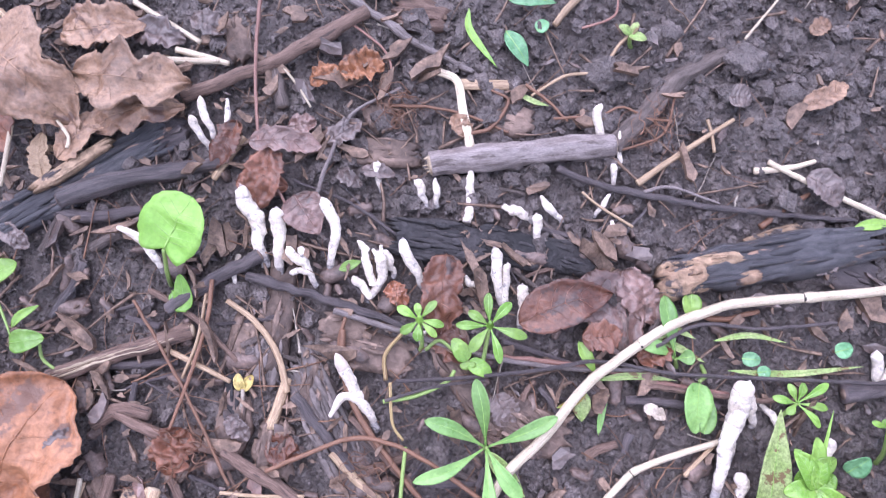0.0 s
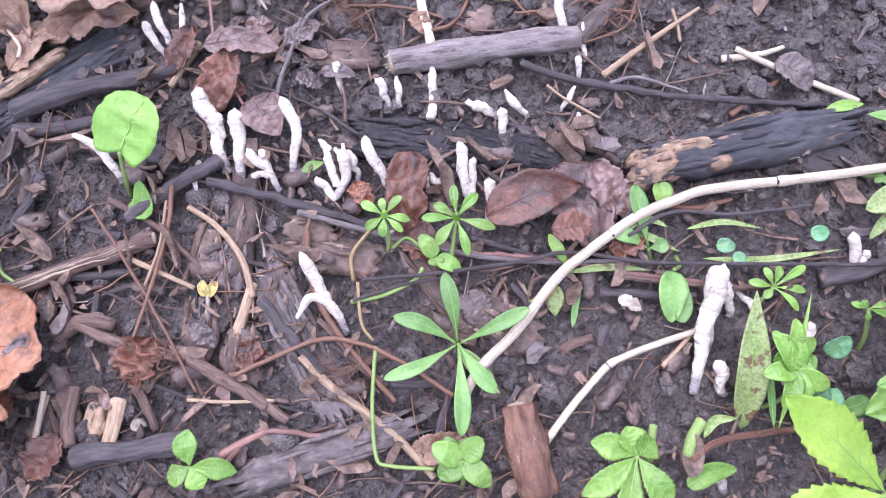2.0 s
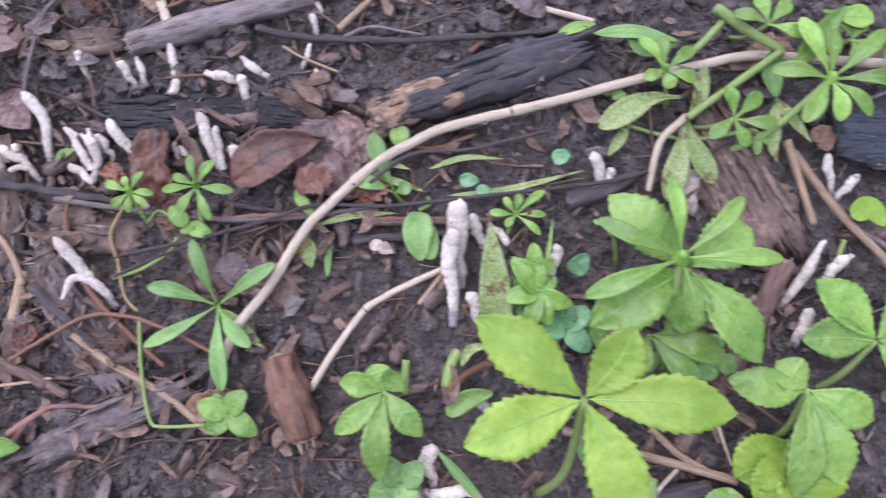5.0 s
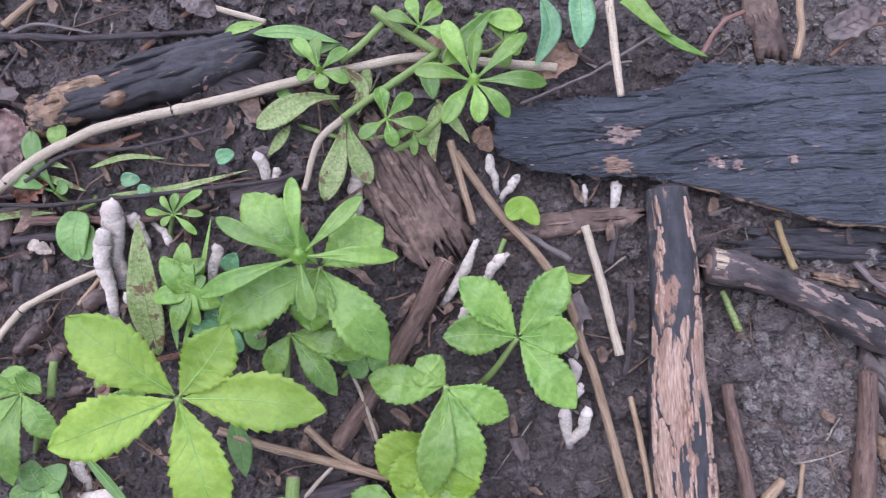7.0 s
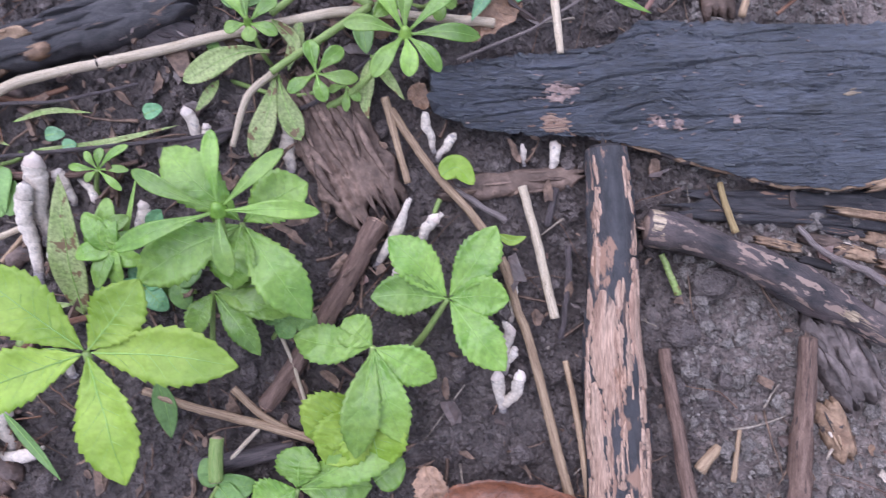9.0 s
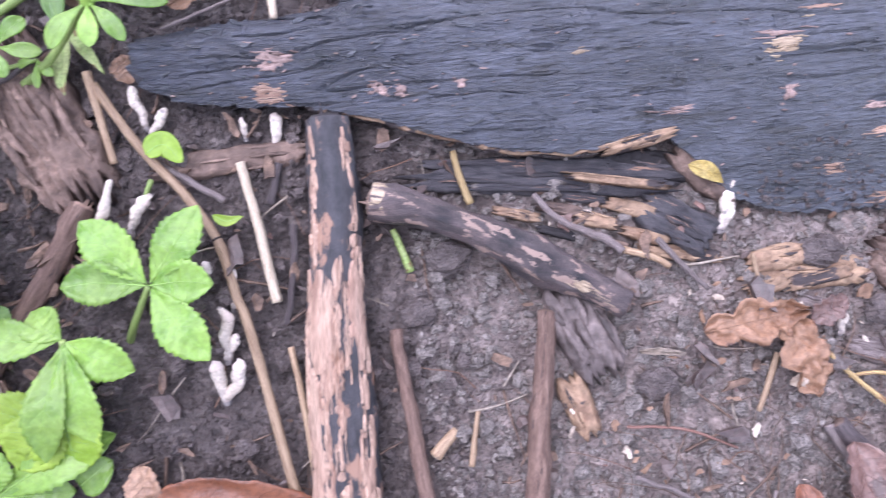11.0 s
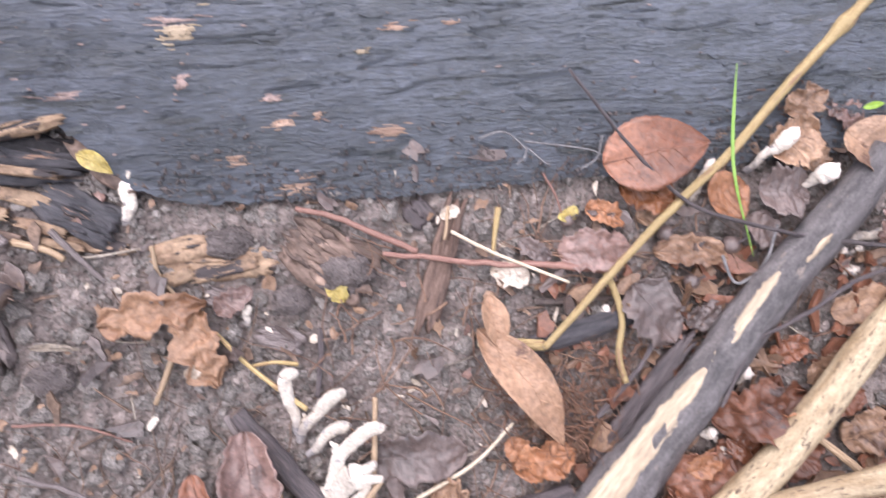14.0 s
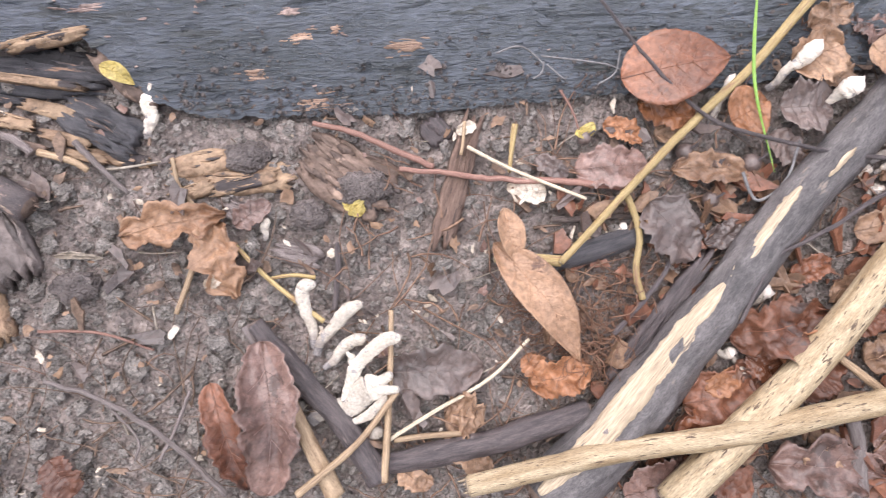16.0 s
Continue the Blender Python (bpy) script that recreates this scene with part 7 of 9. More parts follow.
# ---- dead leaves ----
dead_leaf((-0.2361, 0.0749, 0.0120), (-0.1757, 0.0349, 0.0120), 0.0418, "oak", leaf_tan, "large tan lobed dead leaf", arch=0.2, wave=0.16)
dead_leaf((-0.1815, 0.0608, 0.0140), (-0.1259, 0.0619, 0.0140), 0.0305, "oak", leaf_tan, "tan dead oak leaf lying on litter", arch=0.15, wave=0.16)
dead_leaf((-0.1718, 0.0374, 0.0100), (-0.1285, 0.0521, 0.0100), 0.0220, "oak", leaf_tan, "curled tan dead leaf", wave=0.2)
dead_leaf((-0.1935, 0.0816, 0.0080), (-0.1542, 0.0920, 0.0080), 0.0251, "torn", leaf_tan, "brown torn dead leaf", wave=0.15)
dead_leaf((-0.1863, 0.0213, 0.0080), (-0.1660, 0.0456, 0.0080), 0.0164, "torn", leaf_tan, "brown curled dead leaf")
dead_leaf((-0.2134, 0.0533, 0.0100), (-0.2105, 0.0207, 0.0100), 0.0166, "torn", leaf_red, "reddish brown curled dead leaf")
dead_leaf((-0.1925, 0.0115, 0.0060), (-0.1961, 0.0331, 0.0060), 0.0115, "torn", straw_tan, "pale tan leaf fragment")
dead_leaf((-0.0584, 0.0791, 0.0060), (-0.0384, 0.0859, 0.0060), 0.0196, "torn", leaf_orange, "crumpled pinkish dead leaf", wave=0.35)
dead_leaf((-0.0726, 0.0716, 0.0060), (-0.0601, 0.0818, 0.0060), 0.0112, "torn", leaf_orange, "small crumpled pinkish leaf", wave=0.35)
dead_leaf((-0.0972, 0.0392, 0.0100), (-0.0624, 0.0401, 0.0100), 0.0138, "torn", leaf_mauve, "wet reddish dead leaf")
dead_leaf((-0.0863, 0.0378, 0.0100), (-0.0888, 0.0075, 0.0100), 0.0193, "torn", leaf_red, "reddish brown hanging dead leaf", wave=0.2)
dead_leaf((-0.1011, 0.0206, 0.0060), (-0.0768, 0.0207, 0.0060), 0.0165, "torn", leaf_red, "reddish brown dead leaf", wave=0.2)
dead_leaf((-0.0731, 0.0166, 0.0080), (-0.0588, -0.0008, 0.0080), 0.0203, "ovate", leaf_mauve, "pinkish wet dead leaf")
dead_leaf((0.0019, -0.0033, 0.0080), (0.0033, -0.0406, 0.0080), 0.0220, "torn", leaf_red, "rust-coloured torn dead leaf", wave=0.25)
dead_leaf((-0.0023, -0.0384, 0.0040), (0.0181, -0.0522, 0.0040), 0.0163, "torn", leaf_red, "dark rusty leaf fragment")
dead_leaf((0.0391, -0.0319, 0.0100), (0.0825, -0.0132, 0.0100), 0.0229, "ovate", leaf_red, "shiny red-brown dead leaf", arch=0.10, cup=0.25, wave=0.08)
dead_leaf((0.0700, -0.0040, 0.0050), (0.0985, -0.0400, 0.0030), 0.0330, "torn", leaf_mauve, "wet mauve-brown dead leaf pressed on soil", arch=0.04, wave=0.12, cup=0.05, vein=False)
# the dark of the leaf's hole, laid on as a small black sheet
dead_leaf((0.0790, -0.0120, 0.0085), (0.0850, -0.0185, 0.0080), 0.0050, "torn", black_node, "dark rotted hole edge of a wet leaf", wave=0.2, vein=False)
dead_leaf((0.0870, -0.0010, 0.0040), (0.1075, -0.0240, 0.0030), 0.0220, "torn", leaf_mauve, "wet brown torn leaf half in soil", arch=0.05, wave=0.2, vein=False)
dead_leaf((0.0691, -0.0361, 0.0120), (0.0875, -0.0314, 0.0120), 0.0164, "torn", leaf_red, "small red-brown leaf fragment")
dead_leaf((-0.1890, -0.1494, 0.0120), (-0.1640, -0.0800, 0.0130), 0.0660, "torn", leaf_orange, "curled orange-brown dead leaf with grey blotches", arch=0.14, cup=0.3, wave=0.12)
dead_leaf((-0.1610, -0.1120, 0.0215), (-0.1520, -0.1010, 0.0170), 0.0120, "torn", leaf_dark, "grey blotched fold of a dead leaf", wave=0.2, vein=False)
dead_leaf((-0.1830, -0.1469, 0.0060), (-0.1680, -0.1131, 0.0060), 0.0232, "torn", leaf_red, "red-brown dead leaf under another")
dead_leaf((-0.1088, -0.0971, 0.0040), (-0.1161, -0.1182, 0.0040), 0.0212, "torn", leaf_red, "rusty crumbled dead leaf", wave=0.4)
dead_leaf((-0.0433, 0.0335, 0.0040), (-0.0268, 0.0327, 0.0040), 0.0083, "torn", leaf_dark, "small dark leaf fragment")
dead_leaf((-0.1431, -0.1415, 0.0080), (-0.1532, -0.1610, 0.0080), 0.0177, "torn", leaf_red, "red-brown dead leaf")
dead_leaf((0.0123, -0.1405, 0.0040), (0.0348, -0.1322, 0.0040), 0.0154, "torn", leaf_tan, "tan dead leaf under plant")
dead_leaf((0.0318, -0.0662, 0.0030), (0.0428, -0.0786, 0.0030), 0.0159, "torn", leaf_dark, "dark leaf")
dead_leaf((0.1028, -0.0641, 0.0050), (0.1135, -0.0688, 0.0050), 0.0069, "torn", pale_bit, "small pale leaf chip", vein=False)
dead_leaf((0.1928, 0.0267, 0.0050), (0.1758, 0.0088, 0.0050), 0.0251, "torn", leaf_dark, "dark mauve wet leaf")
dead_leaf((0.1758, 0.0567, 0.0060), (0.1926, 0.0434, 0.0060), 0.0169, "torn", leaf_dark, "dark torn leaf")
dead_leaf((0.1721, 0.0917, 0.0050), (0.1950, 0.1065, 0.0050), 0.0116, "torn", leaf_tan, "brown curled leaf on soil")
dead_leaf((0.1753, 0.1315, 0.0040), (0.1854, 0.1390, 0.0040), 0.0100, "torn", leaf_tan, "small tan leaf on soil")
dead_leaf((0.1346, 0.0931, 0.0040), (0.1464, 0.0917, 0.0040), 0.0127, "round", leaf_dark, "small dark wet leaf on soil")
dead_leaf((0.2916, 0.0230, 0.0060), (0.3075, 0.0053, 0.0060), 0.0227, "torn", leaf_tan, "pinkish tan leaf behind plants")
dead_leaf((0.3409, 0.0040, 0.0060), (0.3728, 0.0200, 0.0060), 0.0170, "torn", leaf_tan, "tan curled leaf behind plants")
dead_leaf((0.3174, -0.0198, 0.0080), (0.3237, -0.0313, 0.0080), 0.0113, "torn", leaf_tan, "tan curled leaf at slab end")
dead_leaf((0.6014, -0.0019, 0.0120), (0.6192, 0.0142, 0.0120), 0.0160, "torn", leaf_tan, "pale tan leaf behind slab")
dead_leaf((0.6229, 0.0031, 0.0120), (0.6635, 0.0122, 0.0120), 0.0160, "torn", leaf_tan, "tan dead leaf behind slab")
dead_leaf((0.5603, 0.0000, 0.0120), (0.5931, 0.0141, 0.0120), 0.0238, "torn", leaf_dark, "mauve-brown leaf behind slab")
dead_leaf((0.4912, 0.0166, 0.0120), (0.5175, 0.0275, 0.0120), 0.0157, "torn", leaf_dark, "brown leaf behind slab")
dead_leaf((0.3199, -0.2150, 0.0080), (0.3894, -0.2179, 0.0080), 0.0288, "ovate", leaf_chestnut, "orange-red curled dead leaf at plant foot", cup=0.4, arch=0.08)
dead_leaf((0.3155, -0.1970, 0.0060), (0.3201, -0.2216, 0.0060), 0.0151, "torn", leaf_tan, "pinkish torn dead leaf")
dead_leaf((0.7916, -0.1122, 0.0160), (0.8425, -0.1064, 0.0160), 0.0338, "ovate", leaf_chestnut, "large red-brown dead leaf leaning on slab", arch=0.06, cup=0.12, wave=0.05)
dead_leaf((0.8417, -0.1355, 0.0120), (0.8594, -0.1279, 0.0120), 0.0244, "ovate", leaf_orange, "bright orange-brown dead leaf", wave=0.1)
dead_leaf((0.8017, -0.1216, 0.0080), (0.8271, -0.1319, 0.0080), 0.0217, "torn", leaf_orange, "orange-brown crumpled leaf", wave=0.3)
dead_leaf((0.7704, -0.1503, 0.0060), (0.8049, -0.1508, 0.0060), 0.0215, "torn", leaf_mauve, "maroon-brown dead leaf", wave=0.15)
dead_leaf((0.8022, -0.1694, 0.0080), (0.8204, -0.1977, 0.0080), 0.0297, "torn", leaf_dark, "dark mauve dead leaf")
dead_leaf((0.8152, -0.1544, 0.0060), (0.8516, -0.1606, 0.0060), 0.0162, "torn", leaf_tan, "tan crumpled dead leaf", wave=0.3)
dead_leaf((0.7341, -0.1662, 0.0140), (0.7380, -0.1922, 0.0140), 0.0123, "lance", leaf_buff, "pinkish curled leaf tip", cup=0.6)
dead_leaf((0.7276, -0.1810, 0.0140), (0.7618, -0.2383, 0.0140), 0.0215, "lance", leaf_buff, "long pinkish buff dead leaf", arch=0.08, cup=0.35)
dead_leaf((0.7399, -0.2475, 0.0060), (0.7693, -0.2428, 0.0060), 0.0213, "torn", leaf_orange, "orange-tan leaf fragment", wave=0.3)
dead_leaf((0.8700, -0.1137, 0.0140), (0.8939, -0.1055, 0.0140), 0.0245, "torn", leaf_tan, "pinkish brown curled leaf", wave=0.25, cup=0.5)
dead_leaf((0.8655, -0.1307, 0.0100), (0.8886, -0.1330, 0.0100), 0.0272, "torn", leaf_dark, "grey-brown curled leaf", cup=0.6)
dead_leaf((0.9065, -0.1069, 0.0140), (0.9216, -0.1295, 0.0140), 0.0272, "ovate", leaf_tan, "brown curled dead leaf", cup=0.5)
dead_leaf((0.8796, -0.0962, 0.0140), (0.8984, -0.0875, 0.0140), 0.0163, "torn", leaf_tan, "brown crumpled leaf", wave=0.3)
dead_leaf((0.8314, -0.2329, 0.0100), (0.8786, -0.2271, 0.0100), 0.0297, "oak", leaf_red, "reddish brown crumpled dead leaves", wave=0.35, cup=0.4)
dead_leaf((0.8500, -0.2424, 0.0120), (0.8865, -0.2356, 0.0120), 0.0189, "oak", leaf_orange, "orange-brown crumpled leaf", wave=0.35)
dead_leaf((0.8095, -0.2628, 0.0060), (0.8496, -0.2563, 0.0060), 0.0296, "torn", leaf_red, "dark red-brown wet leaf", wave=0.2)
dead_leaf((0.8185, -0.2578, 0.0100), (0.8350, -0.2490, 0.0100), 0.0135, "torn", leaf_orange, "orange leaf fragment")
dead_leaf((0.8455, -0.2955, 0.0060), (0.8986, -0.3058, 0.0060), 0.0296, "oak", leaf_mauve, "brown lobed dead leaf", wave=0.25)
dead_leaf((0.7797, -0.3050, 0.0040), (0.8130, -0.2901, 0.0040), 0.0294, "torn", leaf_mauve, "mauve brown dead leaf")
dead_leaf((0.8954, -0.1917, 0.0060), (0.9284, -0.1897, 0.0060), 0.0189, "torn", leaf_tan, "tan dead leaf")
dead_leaf((0.9180, -0.1632, 0.0140), (0.9254, -0.1404, 0.0140), 0.0162, "torn", leaf_mauve, "pinkish dead leaf")
dead_leaf((0.6211, -0.2146, 0.0100), (0.6174, -0.2828, 0.0100), 0.0288, "torn", leaf_mauve, "curled red-brown dead leaf standing on edge", arch=0.1, cup=0.7)
dead_leaf((0.5977, -0.2309, 0.0080), (0.6102, -0.2799, 0.0080), 0.0178, "torn", leaf_red, "reddish brown curled leaf", cup=0.6)
dead_leaf((0.6764, -0.2355, 0.0040), (0.7203, -0.2378, 0.0040), 0.0262, "torn", leaf_dark, "dark purple-brown wet leaf", wave=0.12)
dead_leaf((0.5653, -0.1629, 0.0060), (0.6110, -0.1570, 0.0060), 0.0201, "oak", leaf_buff, "pinkish tan crumpled dead leaf", wave=0.35)
dead_leaf((0.6036, -0.1588, 0.0060), (0.6125, -0.1951, 0.0060), 0.0230, "oak", leaf_buff, "pinkish crumpled dead leaf", wave=0.35)
dead_leaf((0.6139, -0.1622, 0.0040), (0.6307, -0.1534, 0.0040), 0.0129, "torn", leaf_mauve, "mauve leaf")
dead_leaf((0.7003, -0.2565, 0.0040), (0.7178, -0.2637, 0.0040), 0.0237, "oak", leaf_tan, "tan crumbled leaf", wave=0.3)
dead_leaf((0.5277, -0.2567, 0.0060), (0.5376, -0.2727, 0.0060), 0.0197, "torn", leaf_red, "red-brown dead leaf")
dead_leaf((0.5644, -0.0888, 0.0120), (0.5784, -0.0982, 0.0120), 0.0081, "lance", yellow_leaf, "small yellow leaf under slab")
dead_leaf((0.7748, -0.1311, 0.0080), (0.7769, -0.1366, 0.0080), 0.0108, "round", yellow_leaf, "small bright yellow leaf")
dead_leaf((0.7263, -0.1257, 0.0080), (0.7169, -0.1288, 0.0080), 0.0064, "torn", pale_bit, "small cream leaf chip", vein=False)
dead_leaf((0.6647, -0.1540, 0.0060), (0.6715, -0.1624, 0.0060), 0.0105, "torn", yellow_leaf, "small orange-brown leaf")
dead_leaf((0.7563, -0.1596, 0.0060), (0.7383, -0.1553, 0.0060), 0.0134, "torn", pale_bit, "pinkish pale leaf bit")
dead_leaf((0.5990, -0.1886, 0.0080), (0.6078, -0.1845, 0.0080), 0.0061, "torn", pale_bit, "curled white leaf bit", vein=False)
dead_leaf((0.5365, -0.1687, 0.0040), (0.5569, -0.1719, 0.0040), 0.0037, "torn", pale_bit, "pale papery scrap", vein=False, wave=0.6)
dead_leaf((0.8594, -0.2626, 0.0060), (0.8839, -0.2517, 0.0060), 0.0215, "torn", leaf_red, "red-brown wet dead leaf in the litter", wave=0.22)
dead_leaf((0.8941, -0.2527, 0.0060), (0.9157, -0.2415, 0.0060), 0.0242, "torn", leaf_tan, "tan dead leaf in the litter", wave=0.22)
dead_leaf((0.8955, -0.2872, 0.0060), (0.9160, -0.3048, 0.0060), 0.0242, "oak", leaf_mauve, "brown dead leaf in the litter", wave=0.22)
dead_leaf((0.8602, -0.3049, 0.0060), (0.8848, -0.2914, 0.0060), 0.0215, "torn", leaf_tan, "tan crumpled dead leaf in the litter", wave=0.22)
dead_leaf((0.8167, -0.2952, 0.0060), (0.8362, -0.3104, 0.0060), 0.0215, "torn", leaf_red, "dark red dead leaf in the litter", wave=0.22)
dead_leaf((0.8220, -0.2694, 0.0060), (0.8048, -0.2834, 0.0060), 0.0188, "torn", leaf_chestnut, "chestnut dead leaf in the litter", wave=0.22)
dead_leaf((0.8403, -0.2448, 0.0060), (0.8596, -0.2599, 0.0060), 0.0162, "torn", leaf_chestnut, "chestnut dead leaf in the litter", wave=0.22)
dead_leaf((0.8818, -0.2223, 0.0060), (0.9008, -0.2136, 0.0060), 0.0162, "torn", leaf_tan, "tan dead leaf in the litter", wave=0.22)
dead_leaf((0.8906, -0.2365, 0.0060), (0.9067, -0.2301, 0.0060), 0.0135, "torn", leaf_red, "red-brown dead leaf in the litter", wave=0.22)
dead_leaf((0.9047, -0.2006, 0.0060), (0.9261, -0.2107, 0.0060), 0.0162, "torn", leaf_dark, "dark wet dead leaf in the litter", wave=0.22)
dead_leaf((0.8649, -0.2100, 0.0060), (0.8837, -0.2039, 0.0060), 0.0135, "torn", leaf_chestnut, "chestnut dead leaf in the litter", wave=0.22)
dead_leaf((0.8882, -0.1131, 0.0060), (0.9025, -0.1254, 0.0060), 0.0163, "torn", leaf_tan, "brown curled dead leaf in the litter", wave=0.22)
dead_leaf((0.9062, -0.0907, 0.0060), (0.9201, -0.1057, 0.0060), 0.0163, "torn", leaf_mauve, "brown dead leaf in the litter", wave=0.22)
dead_leaf((0.8614, -0.1428, 0.0060), (0.8756, -0.1576, 0.0060), 0.0163, "torn", leaf_dark, "dark dead leaf in the litter", wave=0.22)
dead_leaf((0.7857, -0.1303, 0.0060), (0.8033, -0.1400, 0.0060), 0.0135, "torn", leaf_orange, "orange-brown crumpled leaf in the litter", wave=0.22)
dead_leaf((0.8089, -0.1378, 0.0060), (0.8251, -0.1353, 0.0060), 0.0119, "torn", leaf_tan, "tan crumpled leaf in the litter", wave=0.22)
dead_leaf((0.7526, -0.1434, 0.0060), (0.7676, -0.1527, 0.0060), 0.0107, "torn", leaf_dark, "dark leaf fragment in the litter", wave=0.22)
dead_leaf((0.8274, -0.1903, 0.0060), (0.8442, -0.1813, 0.0060), 0.0135, "torn", leaf_dark, "dark wet leaf in the litter", wave=0.22)
dead_leaf((0.7385, -0.2343, 0.0060), (0.7477, -0.2483, 0.0060), 0.0133, "torn", leaf_orange, "orange-tan leaf piece in the litter", wave=0.22)
dead_leaf((0.7588, -0.2153, 0.0060), (0.7494, -0.2302, 0.0060), 0.0123, "torn", leaf_tan, "tan leaf piece in the litter", wave=0.22)
dead_leaf((0.6991, -0.2663, 0.0060), (0.7179, -0.2867, 0.0060), 0.0158, "torn", leaf_tan, "tan crumbled leaf in the litter", wave=0.22)
dead_leaf((0.6773, -0.2792, 0.0060), (0.6918, -0.2887, 0.0060), 0.0131, "torn", leaf_tan, "tan crumbled leaf in the litter", wave=0.22)
dead_leaf((-0.1054, 0.0496, 0.0050), (-0.1128, 0.0250, 0.0050), 0.0138, "torn", leaf_red, "reddish brown dead leaf in the litter", wave=0.22)
dead_leaf((-0.0609, 0.0437, 0.0050), (-0.0461, 0.0568, 0.0050), 0.0128, "torn", leaf_dark, "dark dead leaf in the litter", wave=0.22)
dead_leaf((-0.1629, 0.0867, 0.0050), (-0.1352, 0.0858, 0.0050), 0.0168, "torn", leaf_dark, "brown dead leaf in the litter", wave=0.22)
dead_leaf((-0.1344, 0.0988, 0.0050), (-0.1169, 0.0923, 0.0050), 0.0140, "torn", leaf_dark, "brown dead leaf in the litter", wave=0.22)
dead_leaf((-0.2091, -0.0132, 0.0050), (-0.1941, -0.0223, 0.0050), 0.0108, "torn", leaf_dark, "dark dead leaf in the litter", wave=0.22)
dead_leaf((-0.0809, 0.0498, 0.0050), (-0.0677, 0.0542, 0.0050), 0.0111, "torn", leaf_mauve, "brown dead leaf in the litter", wave=0.22)
dead_leaf((-0.0233, -0.0193, 0.0050), (-0.0141, -0.0290, 0.0050), 0.0109, "torn", leaf_chestnut, "rusty dead leaf in the litter", wave=0.22)
dead_leaf((-0.0714, -0.1007, 0.0050), (-0.0556, -0.1016, 0.0050), 0.0159, "torn", leaf_red, "rusty dead leaf in the litter", wave=0.22)
dead_leaf((-0.0912, -0.0899, 0.0050), (-0.0795, -0.0990, 0.0050), 0.0106, "torn", leaf_dark, "dark leaf in the litter", wave=0.22)
dead_leaf((0.1114, -0.0313, 0.0050), (0.0986, -0.0435, 0.0050), 0.0165, "torn", leaf_red, "red-brown leaf in the litter", wave=0.22)
dead_leaf((0.0066, 0.0562, 0.0050), (-0.0027, 0.0651, 0.0050), 0.0101, "torn", leaf_tan, "tan leaf in the litter", wave=0.22)
dead_leaf((-0.0540, 0.0320, 0.0050), (-0.0422, 0.0250, 0.0050), 0.0083, "torn", leaf_dark, "dark leaf in the litter", wave=0.22)

# ---- white club fungi ----
fungus([([(-0.0847, -0.0156, 0.0020), (-0.0890, -0.0015, 0.0078), (-0.0934, 0.0091, 0.0126), (-0.0966, 0.0165, 0.0160)], 0.0037)], "")
fungus([([(-0.0769, -0.0174, 0.0020), (-0.0781, -0.0042, 0.0071), (-0.0797, 0.0096, 0.0127)], 0.0031), ([(-0.0838, -0.0037, 0.0081), (-0.0860, 0.0011, 0.0103), (-0.0868, 0.0062, 0.0123)], 0.0016)], "")
fungus([([(-0.0529, -0.0147, 0.0020), (-0.0510, -0.0037, 0.0062), (-0.0521, 0.0051, 0.0096), (-0.0591, 0.0149, 0.0140)], 0.0026)], "")
fungus([([(-0.0595, -0.0225, 0.0020), (-0.0641, -0.0158, 0.0052), (-0.0684, -0.0128, 0.0072), (-0.0727, -0.0088, 0.0096)], 0.0022), ([(-0.0651, -0.0155, 0.0055), (-0.0649, -0.0121, 0.0066), (-0.0676, -0.0086, 0.0084)], 0.0019), ([(-0.0626, -0.0188, 0.0039), (-0.0664, -0.0188, 0.0051), (-0.0708, -0.0200, 0.0066)], 0.0016)], "")
fungus([([(-0.0320, -0.0276, 0.0020), (-0.0276, -0.0198, 0.0053), (-0.0288, -0.0122, 0.0079), (-0.0305, -0.0057, 0.0103)], 0.0023), ([(-0.0321, -0.0268, 0.0023), (-0.0365, -0.0221, 0.0047), (-0.0405, -0.0187, 0.0067)], 0.0020), ([(-0.0312, -0.0215, 0.0043), (-0.0347, -0.0128, 0.0077), (-0.0381, -0.0036, 0.0116)], 0.0022), ([(-0.0347, -0.0064, 0.0102), (-0.0366, -0.0049, 0.0109), (-0.0402, -0.0028, 0.0121)], 0.0016)], "")
fungus([([(-0.0231, -0.0141, 0.0020), (-0.0246, -0.0090, 0.0040), (-0.0282, -0.0048, 0.0061)], 0.0020)], "")
fungus([([(-0.0079, -0.0178, 0.0020), (-0.0135, -0.0107, 0.0054), (-0.0167, -0.0054, 0.0078), (-0.0190, 0.0010, 0.0104)], 0.0027)], "")
fungus([([(0.0108, -0.0184, 0.0020), (0.0097, -0.0141, 0.0037), (0.0103, -0.0101, 0.0052)], 0.0014), ([(0.0183, -0.0162, 0.0049), (0.0141, -0.0150, 0.0038), (0.0116, -0.0120, 0.0044)], 0.0015)], "")
fungus([([(0.0311, -0.0238, 0.0020), (0.0275, -0.0137, 0.0060), (0.0243, 0.0014, 0.0120)], 0.0025), ([(0.0321, -0.0237, 0.0024), (0.0318, -0.0132, 0.0060), (0.0303, -0.0045, 0.0093)], 0.0019)], "")
fungus([([(0.0412, -0.0322, 0.0020), (0.0404, -0.0230, 0.0054), (0.0396, -0.0137, 0.0090)], 0.0026)], "")
